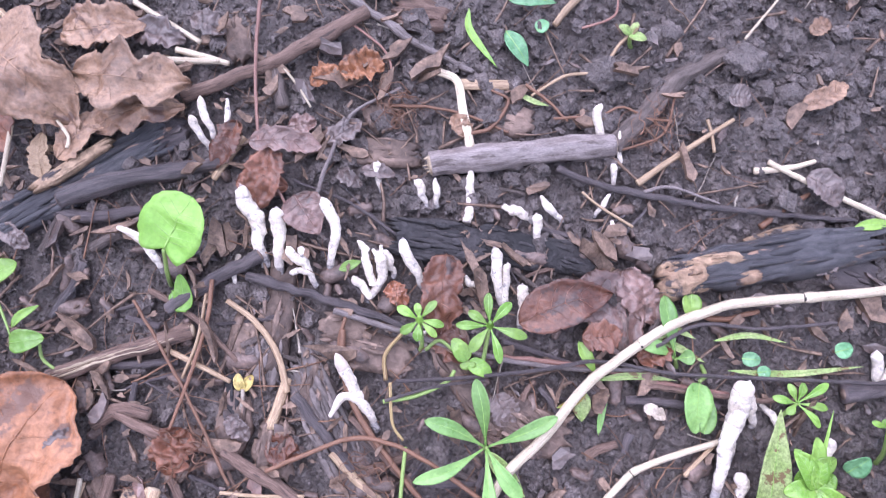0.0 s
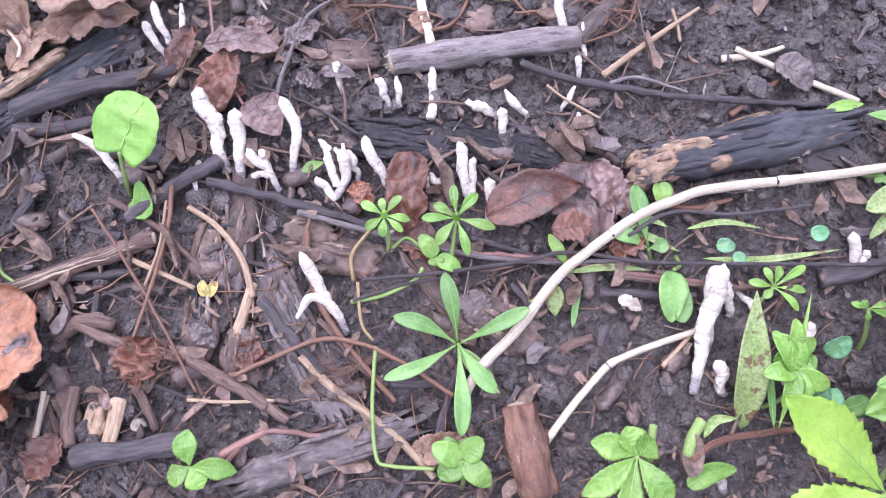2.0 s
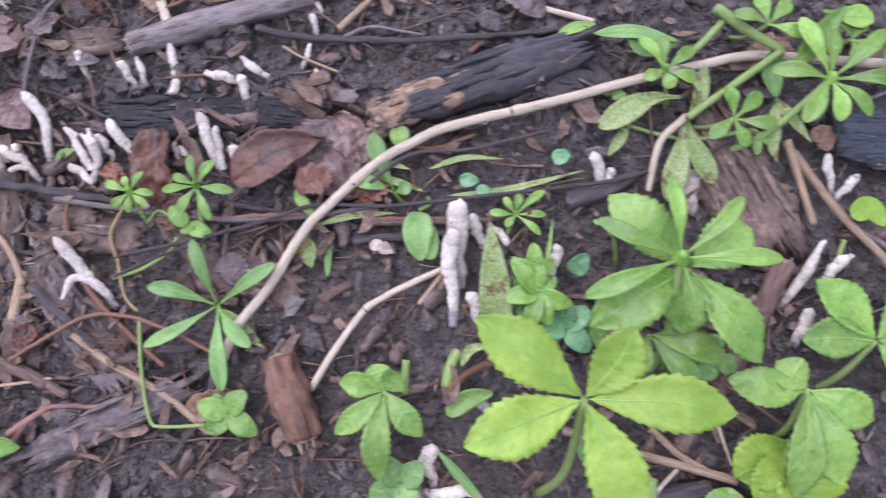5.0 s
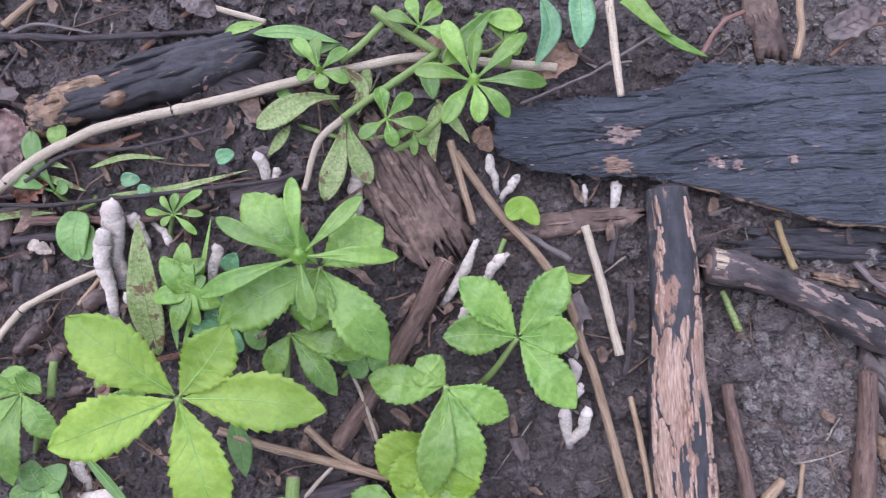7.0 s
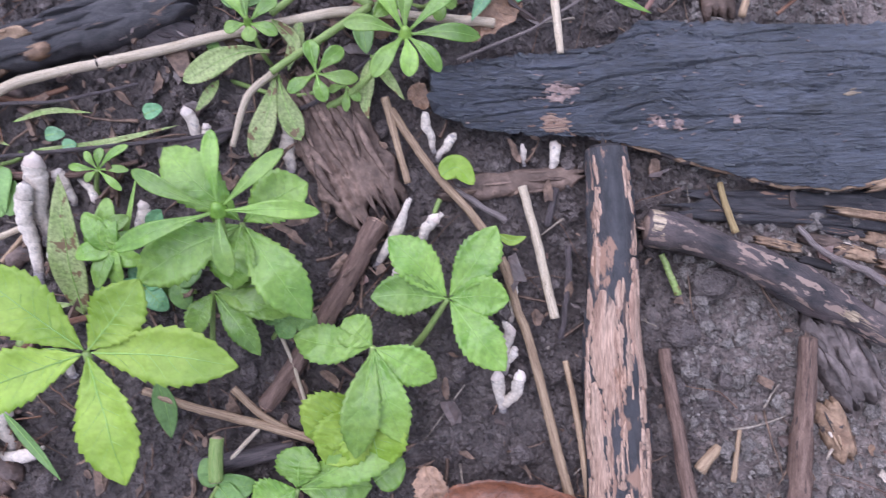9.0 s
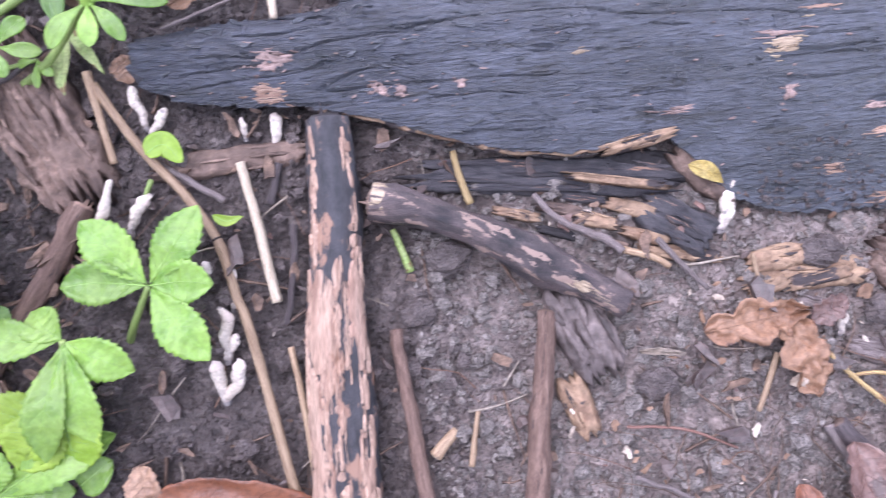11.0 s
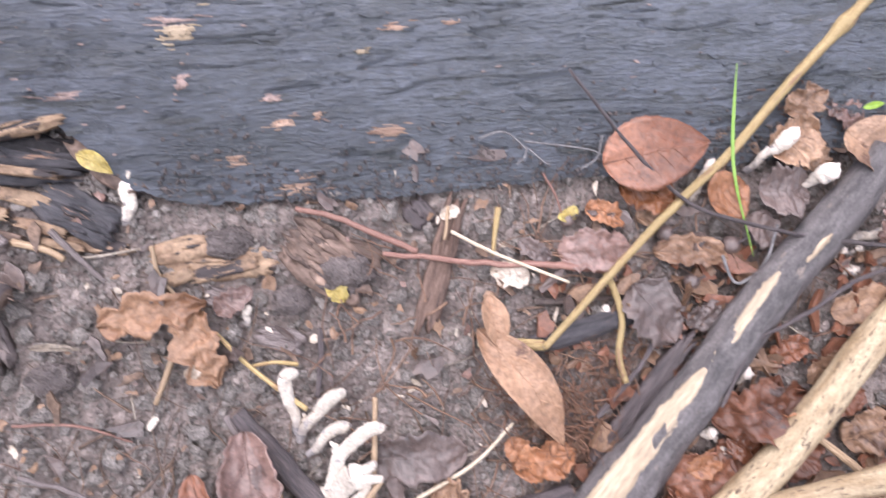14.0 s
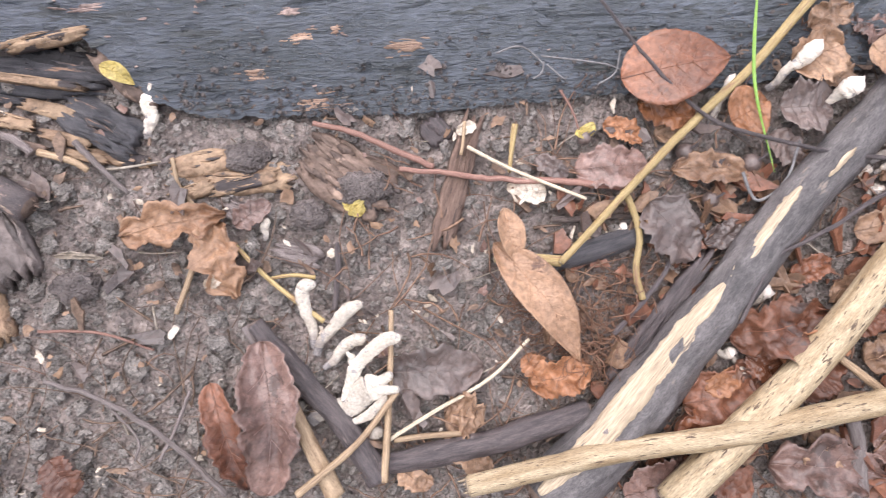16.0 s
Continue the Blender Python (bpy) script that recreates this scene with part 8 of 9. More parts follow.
fungus([([(-0.0225, -0.0871, 0.0020), (-0.0298, -0.0755, 0.0069), (-0.0371, -0.0645, 0.0119), (-0.0426, -0.0555, 0.0159)], 0.0028), ([(-0.0284, -0.0767, 0.0063), (-0.0351, -0.0734, 0.0088), (-0.0394, -0.0758, 0.0095), (-0.0426, -0.0833, 0.0097)], 0.0020), ([(-0.0253, -0.0818, 0.0042), (-0.0297, -0.0768, 0.0065), (-0.0312, -0.0709, 0.0086)], 0.0021)], "")
fungus([([(-0.0338, 0.0262, 0.0020), (-0.0350, 0.0329, 0.0047), (-0.0362, 0.0381, 0.0069)], 0.0017)], "")
fungus([([(-0.0112, 0.0216, 0.0020), (-0.0133, 0.0260, 0.0039), (-0.0166, 0.0306, 0.0061)], 0.0019)], "")
fungus([([(-0.0055, 0.0223, 0.0020), (-0.0067, 0.0280, 0.0043), (-0.0072, 0.0328, 0.0063)], 0.0017)], "")
fungus([([(0.0105, 0.0259, 0.0020), (0.0094, 0.0327, 0.0047), (0.0088, 0.0389, 0.0073)], 0.0022), ([(0.0099, 0.0132, 0.0063), (0.0108, 0.0220, 0.0033), (0.0117, 0.0296, 0.0035)], 0.0023)], "")
fungus([([(0.0407, 0.0188, 0.0020), (0.0347, 0.0210, 0.0043), (0.0303, 0.0239, 0.0063)], 0.0024)], "")
fungus([([(0.0451, 0.0087, 0.0020), (0.0442, 0.0159, 0.0048), (0.0428, 0.0214, 0.0070)], 0.0021)], "")
fungus([([(0.0546, 0.0204, 0.0020), (0.0492, 0.0249, 0.0046), (0.0442, 0.0298, 0.0072)], 0.0021)], "")
fungus([([(0.0825, 0.0119, 0.0020), (0.0812, 0.0175, 0.0042), (0.0800, 0.0226, 0.0062)], 0.0019)], "")
fungus([([(0.0732, 0.0260, 0.0020), (0.0756, 0.0309, 0.0042), (0.0781, 0.0352, 0.0063)], 0.0014)], "")
fungus([([(0.0747, 0.0547, 0.0020), (0.0713, 0.0640, 0.0060), (0.0668, 0.0722, 0.0097), (0.0681, 0.0775, 0.0118)], 0.0021)], "")
fungus([([(0.0823, 0.0533, 0.0020), (0.0814, 0.0604, 0.0049), (0.0806, 0.0674, 0.0079)], 0.0016)], "")
fungus([([(0.0803, 0.0428, 0.0020), (0.0797, 0.0471, 0.0038), (0.0793, 0.0506, 0.0052)], 0.0015)], "")
fungus([([(-0.1192, 0.0363, 0.0020), (-0.1229, 0.0420, 0.0049), (-0.1272, 0.0484, 0.0083)], 0.0021)], "")
fungus([([(-0.1166, 0.0411, 0.0020), (-0.1203, 0.0495, 0.0059), (-0.1230, 0.0578, 0.0098)], 0.0021)], "")
fungus([([(-0.1102, 0.0441, 0.0020), (-0.1103, 0.0518, 0.0052), (-0.1110, 0.0592, 0.0083)], 0.0017)], "")
fungus([([(-0.1325, -0.0242, 0.0020), (-0.1380, -0.0162, 0.0060), (-0.1438, -0.0107, 0.0094), (-0.1509, -0.0088, 0.0124)], 0.0022)], "")
fungus([([(-0.0972, -0.0268, 0.0020), (-0.0976, -0.0221, 0.0038), (-0.0980, -0.0188, 0.0050)], 0.0012)], "")
fungus([([(-0.0035, -0.0471, 0.0020), (-0.0044, -0.0440, 0.0032), (-0.0053, -0.0409, 0.0044)], 0.0022)], "")
fungus([([(0.1442, -0.0845, 0.0020), (0.1437, -0.0716, 0.0071), (0.1448, -0.0565, 0.0131), (0.1463, -0.0473, 0.0168)], 0.0044)], "")
fungus([([(0.1408, -0.1019, 0.0020), (0.1406, -0.0875, 0.0075), (0.1413, -0.0723, 0.0135), (0.1426, -0.0605, 0.0183)], 0.0034)], "")
fungus([([(0.1546, -0.1034, 0.0020), (0.1516, -0.0964, 0.0051), (0.1491, -0.0900, 0.0078)], 0.0030)], "")
fungus([([(0.1559, -0.0660, 0.0020), (0.1535, -0.0588, 0.0052), (0.1500, -0.0542, 0.0076)], 0.0027)], "")
fungus([([(0.1606, -0.0585, 0.0020), (0.1663, -0.0635, 0.0044), (0.1680, -0.0687, 0.0060)], 0.0018)], "")
fungus([([(0.2170, -0.0442, 0.0020), (0.2154, -0.0361, 0.0054), (0.2121, -0.0261, 0.0098)], 0.0025), ([(0.2174, -0.0412, 0.0032), (0.2201, -0.0375, 0.0048), (0.2218, -0.0333, 0.0066)], 0.0019)], "")
fungus([([(0.2577, -0.0551, 0.0020), (0.2585, -0.0461, 0.0055), (0.2586, -0.0395, 0.0082)], 0.0035)], "")
fungus([([(0.1862, -0.0897, 0.0020), (0.1895, -0.0788, 0.0062), (0.1912, -0.0697, 0.0097)], 0.0026)], "")
fungus([([(0.1900, -0.1002, 0.0020), (0.1855, -0.0979, 0.0041), (0.1810, -0.0959, 0.0062)], 0.0022)], "")
fungus([([(0.2984, -0.1020, 0.0020), (0.3063, -0.0909, 0.0071), (0.3139, -0.0771, 0.0131)], 0.0025)], "")
fungus([([(0.3160, -0.0951, 0.0020), (0.3217, -0.0887, 0.0052), (0.3268, -0.0820, 0.0085)], 0.0025)], "")
fungus([([(0.3022, -0.1204, 0.0020), (0.3061, -0.1125, 0.0052), (0.3094, -0.1055, 0.0081)], 0.0030)], "")
fungus([([(0.3449, -0.1211, 0.0020), (0.3482, -0.1172, 0.0039), (0.3507, -0.1127, 0.0058)], 0.0021)], "")
fungus([([(0.3591, -0.1327, 0.0020), (0.3607, -0.1232, 0.0055), (0.3618, -0.1166, 0.0080)], 0.0018)], "")
fungus([([(0.3551, -0.1541, 0.0020), (0.3562, -0.1445, 0.0054), (0.3583, -0.1345, 0.0091)], 0.0027), ([(0.3567, -0.1514, 0.0031), (0.3593, -0.1482, 0.0047), (0.3609, -0.1461, 0.0057)], 0.0019)], "")
fungus([([(0.3529, -0.1722, 0.0020), (0.3519, -0.1643, 0.0047), (0.3503, -0.1560, 0.0077)], 0.0027), ([(0.3540, -0.1706, 0.0027), (0.3600, -0.1659, 0.0055), (0.3614, -0.1564, 0.0085)], 0.0027)], "")
fungus([([(0.3267, -0.0476, 0.0020), (0.3252, -0.0416, 0.0044), (0.3228, -0.0332, 0.0079)], 0.0020)], "")
fungus([([(0.3298, -0.0525, 0.0020), (0.3322, -0.0475, 0.0042), (0.3367, -0.0424, 0.0069)], 0.0021)], "")
fungus([([(0.3836, -0.0614, 0.0020), (0.3840, -0.0554, 0.0044), (0.3849, -0.0490, 0.0070)], 0.0025)], "")
fungus([([(0.3699, -0.0563, 0.0020), (0.3696, -0.0526, 0.0034), (0.3693, -0.0490, 0.0049)], 0.0015)], "")
fungus([([(0.1269, -0.1791, 0.0020), (0.1260, -0.1707, 0.0050), (0.1282, -0.1599, 0.0087)], 0.0032)], "")
fungus([([(0.1547, -0.1465, 0.0020), (0.1527, -0.1437, 0.0034), (0.1515, -0.1409, 0.0046)], 0.0024)], "")
fungus([([(0.1204, -0.1813, 0.0020), (0.1343, -0.1837, 0.0064), (0.1434, -0.1805, 0.0090)], 0.0027)], "")
fungus([([(0.5804, -0.1163, 0.0020), (0.5816, -0.1099, 0.0044), (0.5837, -0.1012, 0.0079)], 0.0031)], "white club fungus growing at the charred slab's foot")
fungus([([(0.6448, -0.2188, 0.0020), (0.6429, -0.2085, 0.0057), (0.6415, -0.1992, 0.0091), (0.6422, -0.1929, 0.0114), (0.6472, -0.1914, 0.0119)], 0.0030)], "")
fungus([([(0.6465, -0.2221, 0.0020), (0.6508, -0.2145, 0.0051), (0.6573, -0.2078, 0.0083), (0.6670, -0.2025, 0.0122)], 0.0031)], "")
fungus([([(0.6504, -0.2293, 0.0020), (0.6571, -0.2234, 0.0051), (0.6625, -0.2194, 0.0075), (0.6682, -0.2172, 0.0097)], 0.0026)], "")
fungus([([(0.6272, -0.1679, 0.0020), (0.6277, -0.1639, 0.0035), (0.6280, -0.1604, 0.0048)], 0.0018)], "")
fungus([([(0.6643, -0.2670, 0.0020), (0.6676, -0.2644, 0.0034), (0.6695, -0.2605, 0.0048)], 0.0023)], "")
fungus([([(0.8675, -0.1185, 0.0040), (0.8705, -0.1140, 0.0130), (0.8735, -0.1105, 0.0180), (0.8775, -0.1062, 0.0225)], 0.0031)], "")
fungus([([(0.8386, -0.1322, 0.0020), (0.8411, -0.1241, 0.0075), (0.8448, -0.1150, 0.0125)], 0.0025)], "")
fungus([([(0.8860, -0.1330, 0.0040), (0.8890, -0.1290, 0.0120), (0.8920, -0.1262, 0.0170), (0.8955, -0.1238, 0.0205)], 0.0033)], "")
fungus([([(0.9115, -0.1585, 0.0040), (0.9160, -0.1570, 0.0110), (0.9200, -0.1555, 0.0160), (0.9245, -0.1535, 0.0200)], 0.0034)], "")
fungus([([(0.9023, -0.1657, 0.0020), (0.9052, -0.1640, 0.0036), (0.9072, -0.1628, 0.0047)], 0.0019)], "")
fungus([([(0.9137, -0.1641, 0.0020), (0.9148, -0.1633, 0.0027), (0.9160, -0.1627, 0.0033)], 0.0019)], "")
fungus([([(0.9165, -0.1671, 0.0020), (0.9180, -0.1663, 0.0028), (0.9191, -0.1657, 0.0035)], 0.0019)], "")
fungus([([(0.9079, -0.1738, 0.0020), (0.9095, -0.1727, 0.0029), (0.9106, -0.1716, 0.0036)], 0.0022)], "")
fungus([([(0.7893, -0.1848, 0.0020), (0.7916, -0.1825, 0.0034), (0.7935, -0.1800, 0.0046)], 0.0027)], "")
fungus([([(0.7968, -0.1743, 0.0020), (0.7986, -0.1724, 0.0031), (0.8000, -0.1710, 0.0039)], 0.0019)], "")
fungus([([(0.8419, -0.2199, 0.0020), (0.8477, -0.2180, 0.0047), (0.8542, -0.2164, 0.0078)], 0.0032)], "")
fungus([([(0.8367, -0.2288, 0.0020), (0.8389, -0.2262, 0.0034), (0.8411, -0.2242, 0.0046)], 0.0022)], "")
fungus([([(0.8281, -0.2403, 0.0020), (0.8317, -0.2421, 0.0038), (0.8358, -0.2433, 0.0058)], 0.0023)], "")
fungus([([(0.8381, -0.2461, 0.0020), (0.8397, -0.2498, 0.0037), (0.8404, -0.2534, 0.0052)], 0.0020)], "")
fungus([([(0.6406, -0.2535, 0.0020), (0.6523, -0.2483, 0.0065), (0.6633, -0.2432, 0.0108), (0.6739, -0.2397, 0.0149)], 0.0052), ([(0.6566, -0.2459, 0.0082), (0.6600, -0.2362, 0.0110), (0.6632, -0.2276, 0.0140), (0.6715, -0.2220, 0.0176), (0.6814, -0.2178, 0.0215)], 0.0033), ([(0.6734, -0.2401, 0.0147), (0.6707, -0.2482, 0.0131), (0.6644, -0.2534, 0.0106), (0.6571, -0.2562, 0.0081)], 0.0024), ([(0.6619, -0.2311, 0.0128), (0.6603, -0.2273, 0.0134), (0.6587, -0.2230, 0.0143)], 0.0018)], "large antler-shaped powdery white fungus", flat=0.34)

# ---- green plants ----
plant((-0.1279, -0.0319, 0.0000), (-0.1242, -0.0176, 0.0220), [(-0.1125, 0.0062, 0.0270)], 0.0312, "heart", leaf_lime, "seedling", "seedling with one heart-shaped bright green leaf", sag=0.05, cup=0.16, vary=0.0)
blade([(-0.1246, -0.0346, 0.0040), (-0.1179, -0.0393, 0.0060), (-0.1201, -0.0267, 0.0100)], 0.0097, "round", leaf_fresh, "green_leaf", "small bright green leaf on soil")
plant((-0.0058, -0.0508, 0.0000), (-0.0072, -0.0360, 0.0160), [(-0.0179, -0.0308, 0.0170), (-0.0091, -0.0283, 0.0170), (-0.0005, -0.0263, 0.0170), (0.0044, -0.0373, 0.0170), (0.0014, -0.0431, 0.0170), (-0.0071, -0.0458, 0.0170), (-0.0152, -0.0428, 0.0170)], 0.0052, "spoon", leaf_fresh, "cleavers_plant", "young green plant with a whorl of narrow leaves", bud=True)
plant((0.0200, -0.0681, 0.0000), (0.0251, -0.0351, 0.0180), [(0.0227, -0.0202, 0.0190), (0.0340, -0.0236, 0.0190), (0.0427, -0.0383, 0.0190), (0.0311, -0.0518, 0.0190), (0.0173, -0.0482, 0.0190), (0.0094, -0.0364, 0.0190), (0.0144, -0.0299, 0.0190)], 0.0062, "spoon", leaf_fresh, "cleavers_plant", "young green plant with a whorl of narrow leaves", bud=True)
plant((0.0186, -0.0549, 0.0000), (0.0172, -0.0522, 0.0100), [(0.0088, -0.0426, 0.0100), (0.0289, -0.0574, 0.0100), (0.0181, -0.0560, 0.0100)], 0.0074, "round", leaf_fresh, "seed_leaves", "small green seed leaves")
plant((0.0307, -0.0934, 0.0000), (0.0298, -0.0903, 0.0080), [(0.0208, -0.0594, 0.0160), (0.0604, -0.0724, 0.0160), (-0.0021, -0.1081, 0.0160), (0.0003, -0.0797, 0.0160), (0.0342, -0.1301, 0.0160), (0.0478, -0.1104, 0.0160)], 0.0089, "spoon", leaf_deep, "rosette_plant", "green rosette of long spoon-shaped leaves", cup=0.3)
blade([(-0.2044, -0.0375, 0.0120), (-0.1940, -0.0299, 0.0120)], 0.0108, "round", leaf_fresh, "green_leaf", "small green leaf")
blade([(-0.1916, -0.0666, 0.0120), (-0.1760, -0.0624, 0.0120)], 0.0107, "round", leaf_fresh, "green_leaf", "small oval green leaf")
stick([(-0.2027, -0.0450, 0.0105), (-0.1955, -0.0572, 0.0105), (-0.1916, -0.0645, 0.0104)], (0.0007, 0.0005), stem_green, "stem", "thin green seedling stem", "stem")
stick([(-0.1806, -0.0659, 0.0066), (-0.1782, -0.0721, 0.0066), (-0.1715, -0.0765, 0.0066)], (0.0008, 0.0008), stem_green, "stem", "thin pale seedling stem", "stem")
blade([(-0.1940, -0.0596, 0.0080), (-0.1910, -0.0540, 0.0080), (-0.1828, -0.0479, 0.0080)], 0.0043, "lance", leaf_fresh, "green_leaf", "narrow green leaf")
blade([(-0.0002, 0.1201, 0.0060), (0.0016, 0.1086, 0.0060), (0.0168, 0.0916, 0.0060)], 0.0040, "lance", leaf_fresh, "grass_blade", "bent green grass blade")
blade([(0.0192, 0.1114, 0.0050), (0.0322, 0.0946, 0.0050)], 0.0091, "lance", leaf_blue, "green_leaf", "green leaf lying on soil")
blade([(0.0188, 0.1261, 0.0080), (0.0428, 0.1279, 0.0080)], 0.0080, "lance", leaf_blue, "green_leaf", "green leaf at soil")
blade([(0.0346, 0.1130, 0.0060), (0.0397, 0.1187, 0.0060)], 0.0069, "round", leaf_blue, "green_leaf", "small green leaf")
blade([(0.0279, 0.0804, 0.0050), (0.0367, 0.0772, 0.0050), (0.0444, 0.0759, 0.0050)], 0.0028, "lance", leaf_sick, "grass_blade", "small yellow-green blade")
plant((0.0848, 0.1151, 0.0000), (0.0810, 0.1162, 0.0080), [(0.0749, 0.1204, 0.0080), (0.0847, 0.1232, 0.0080), (0.0896, 0.1150, 0.0080), (0.0840, 0.1137, 0.0080)], 0.0045, "round", leaf_sick, "seedling", "small pale green seedling on soil")
blade([(-0.0478, -0.0162, 0.0060), (-0.0377, -0.0108, 0.0060)], 0.0049, "lance", leaf_fresh, "green_leaf", "small yellow-green leaf")
blade([(0.1983, 0.0325, 0.0100), (0.2174, 0.0367, 0.0100)], 0.0057, "lance", leaf_fresh, "green_leaf", "narrow green leaf")
plant((0.1197, -0.0440, 0.0000), (0.1158, -0.0403, 0.0060), [(0.1077, -0.0109, 0.0100), (0.0963, -0.0331, 0.0100), (0.1238, -0.0380, 0.0100)], 0.0102, "spoon", leaf_deep, "rosette_plant", "small green plant under pale stalk")
plant((0.1306, -0.0401, 0.0000), (0.1275, -0.0496, 0.0080), [(0.1270, -0.0741, 0.0080)], 0.0144, "round", leaf_deep, "green_leaf_plant", "hanging oval green leaf", vary=0.0)
plant((0.1692, -0.0663, 0.0000), (0.1728, -0.0548, 0.0120), [(0.1603, -0.0532, 0.0130), (0.1676, -0.0463, 0.0130), (0.1749, -0.0449, 0.0130), (0.1867, -0.0438, 0.0130), (0.1872, -0.0561, 0.0130), (0.1839, -0.0650, 0.0130), (0.1674, -0.0601, 0.0130)], 0.0053, "spoon", leaf_fresh, "cleavers_plant", "green plant with a whorl of narrow leaves")
blade([(0.1198, -0.0092, 0.0100), (0.1202, -0.0206, 0.0100)], 0.0094, "round", leaf_fresh, "green_leaf", "oval green leaf behind stalk")
blade([(0.1923, -0.0290, 0.0080), (0.2009, -0.0257, 0.0080)], 0.0078, "round", leaf_blue, "green_leaf", "small bluish green leaf")
blade([(0.1472, -0.0368, 0.0080), (0.1564, -0.0366, 0.0080)], 0.0071, "round", leaf_blue, "green_leaf", "small bluish green leaf")
blade([(0.1550, -0.0425, 0.0080), (0.1616, -0.0414, 0.0080)], 0.0060, "round", leaf_blue, "green_leaf", "small bluish green leaf")
blade([(0.1312, -0.0738, 0.0080), (0.1334, -0.0573, 0.0080)], 0.0076, "round", leaf_deep, "green_leaf", "oval green leaf")
blade([(0.1069, -0.0321, 0.0060), (0.1173, -0.0352, 0.0060), (0.1304, -0.0406, 0.0060)], 0.0038, "lance", leaf_sick, "grass_blade", "yellow-green grass blade")
blade([(0.1414, -0.0432, 0.0070), (0.1704, -0.0416, 0.0070), (0.2079, -0.0340, 0.0070)], 0.0033, "lance", leaf_sick, "grass_blade", "long yellowish green grass blade")
blade([(0.0818, -0.0795, 0.0060), (0.0828, -0.0691, 0.0060), (0.0852, -0.0606, 0.0060)], 0.0032, "lance", leaf_deep, "grass_blade", "short green blade")
blade([(0.0684, -0.0373, 0.0080), (0.0775, -0.0513, 0.0080)], 0.0059, "lance", leaf_fresh, "green_leaf", "narrow green leaf")
blade([(0.0710, -0.0591, 0.0040), (0.0741, -0.0746, 0.0040)], 0.0096, "lance", leaf_sick, "green_leaf", "dull green leaf under stalk")
blade([(0.0303, -0.0921, 0.0060), (0.0505, -0.1114, 0.0060)], 0.0079, "lance", leaf_sick, "green_leaf", "yellow-tipped green leaf")
blade([(0.1620, -0.1203, 0.0040), (0.1610, -0.0942, 0.0160), (0.1603, -0.0582, 0.0220)], 0.0151, "lance", leaf_sick, "green_leaf", "upright long pale green leaf with brown blotches")
plant((0.1743, -0.1102, 0.0000), (0.1805, -0.0926, 0.0180), [(0.1693, -0.0753, 0.0180), (0.1820, -0.0759, 0.0180), (0.1890, -0.0853, 0.0180), (0.1956, -0.0985, 0.0180), (0.1853, -0.1070, 0.0180), (0.1743, -0.1091, 0.0180), (0.1652, -0.0945, 0.0180)], 0.0093, "round", leaf_fresh, "leafy_plant", "small leafy green plant beside fungi")
blade([(0.1977, -0.0838, 0.0120), (0.2037, -0.0757, 0.0200)], 0.0099, "round", leaf_blue, "green_leaf", "bluish green rounded leaf")
plant((0.2302, -0.1346, 0.0000), (0.2378, -0.0819, 0.0480), [(0.2358, -0.0483, 0.0490), (0.2651, -0.0577, 0.0490), (0.2790, -0.0855, 0.0490), (0.2037, -0.0640, 0.0490), (0.1961, -0.0958, 0.0490), (0.2419, -0.1091, 0.0490)], 0.0104, "spoon", leaf_fresh, "leafy_plant", "tall green plant with a spreading whorl of leaves", stem_r=0.0022, bud=True)
plant((0.2356, -0.1348, 0.0000), (0.2441, -0.0856, 0.0360), [(0.2126, -0.0513, 0.0360), (0.2726, -0.0703, 0.0360), (0.2000, -0.1088, 0.0360), (0.2714, -0.1277, 0.0360), (0.2389, -0.1135, 0.0360)], 0.0236, "tooth", leaf_fresh, "creeper_plant", "green plant with toothed leaflets", stem_r=0.0015)
plant((0.2216, -0.1502, 0.0000), (0.2279, -0.1135, 0.0260), [(0.2477, -0.1419, 0.0260), (0.2187, -0.1325, 0.0260), (0.2565, -0.1181, 0.0260), (0.2613, -0.1246, 0.0260)], 0.0126, "tooth", leaf_fresh, "creeper_plant", "small toothed green leaves", stem_r=0.0013)
plant((0.1755, -0.1874, 0.0000), (0.1917, -0.1360, 0.0620), [(0.1520, -0.1013, 0.0650), (0.2128, -0.1092, 0.0650), (0.2492, -0.1430, 0.0650), (0.2080, -0.1850, 0.0650), (0.1437, -0.1513, 0.0650)], 0.0228, "tooth", leaf_bright, "creeper_plant", "light green five-fingered plant with toothed leaves", stem_r=0.0019, sag=0.05, vary=0.06)
plant((0.3115, -0.1440, 0.0000), (0.3298, -0.1211, 0.0200), [(0.3042, -0.0930, 0.0230), (0.3520, -0.0892, 0.0230), (0.3570, -0.1230, 0.0230), (0.3525, -0.1549, 0.0230), (0.2955, -0.1192, 0.0230)], 0.0192, "tooth", leaf_fresh, "creeper_plant", "five-fingered green plant with toothed leaves", stem_r=0.0016, sag=0.06, vary=0.06)
plant((0.2830, -0.1695, 0.0000), (0.2959, -0.1407, 0.0240), [(0.2613, -0.1348, 0.0230), (0.2837, -0.1278, 0.0230), (0.3231, -0.1560, 0.0230), (0.3065, -0.1832, 0.0230), (0.2866, -0.1888, 0.0230)], 0.0183, "tooth", leaf_fresh, "creeper_plant", "green five-fingered plant with drooping toothed leaves", stem_r=0.0016, vary=0.08)
plant((0.2788, -0.2063, 0.0000), (0.2894, -0.1635, 0.0160), [(0.2636, -0.1791, 0.0160), (0.2728, -0.1917, 0.0160), (0.2970, -0.1955, 0.0160)], 0.0284, "tooth", leaf_bright, "creeper_plant", "broad light green toothed leaves", stem_r=0.0014)
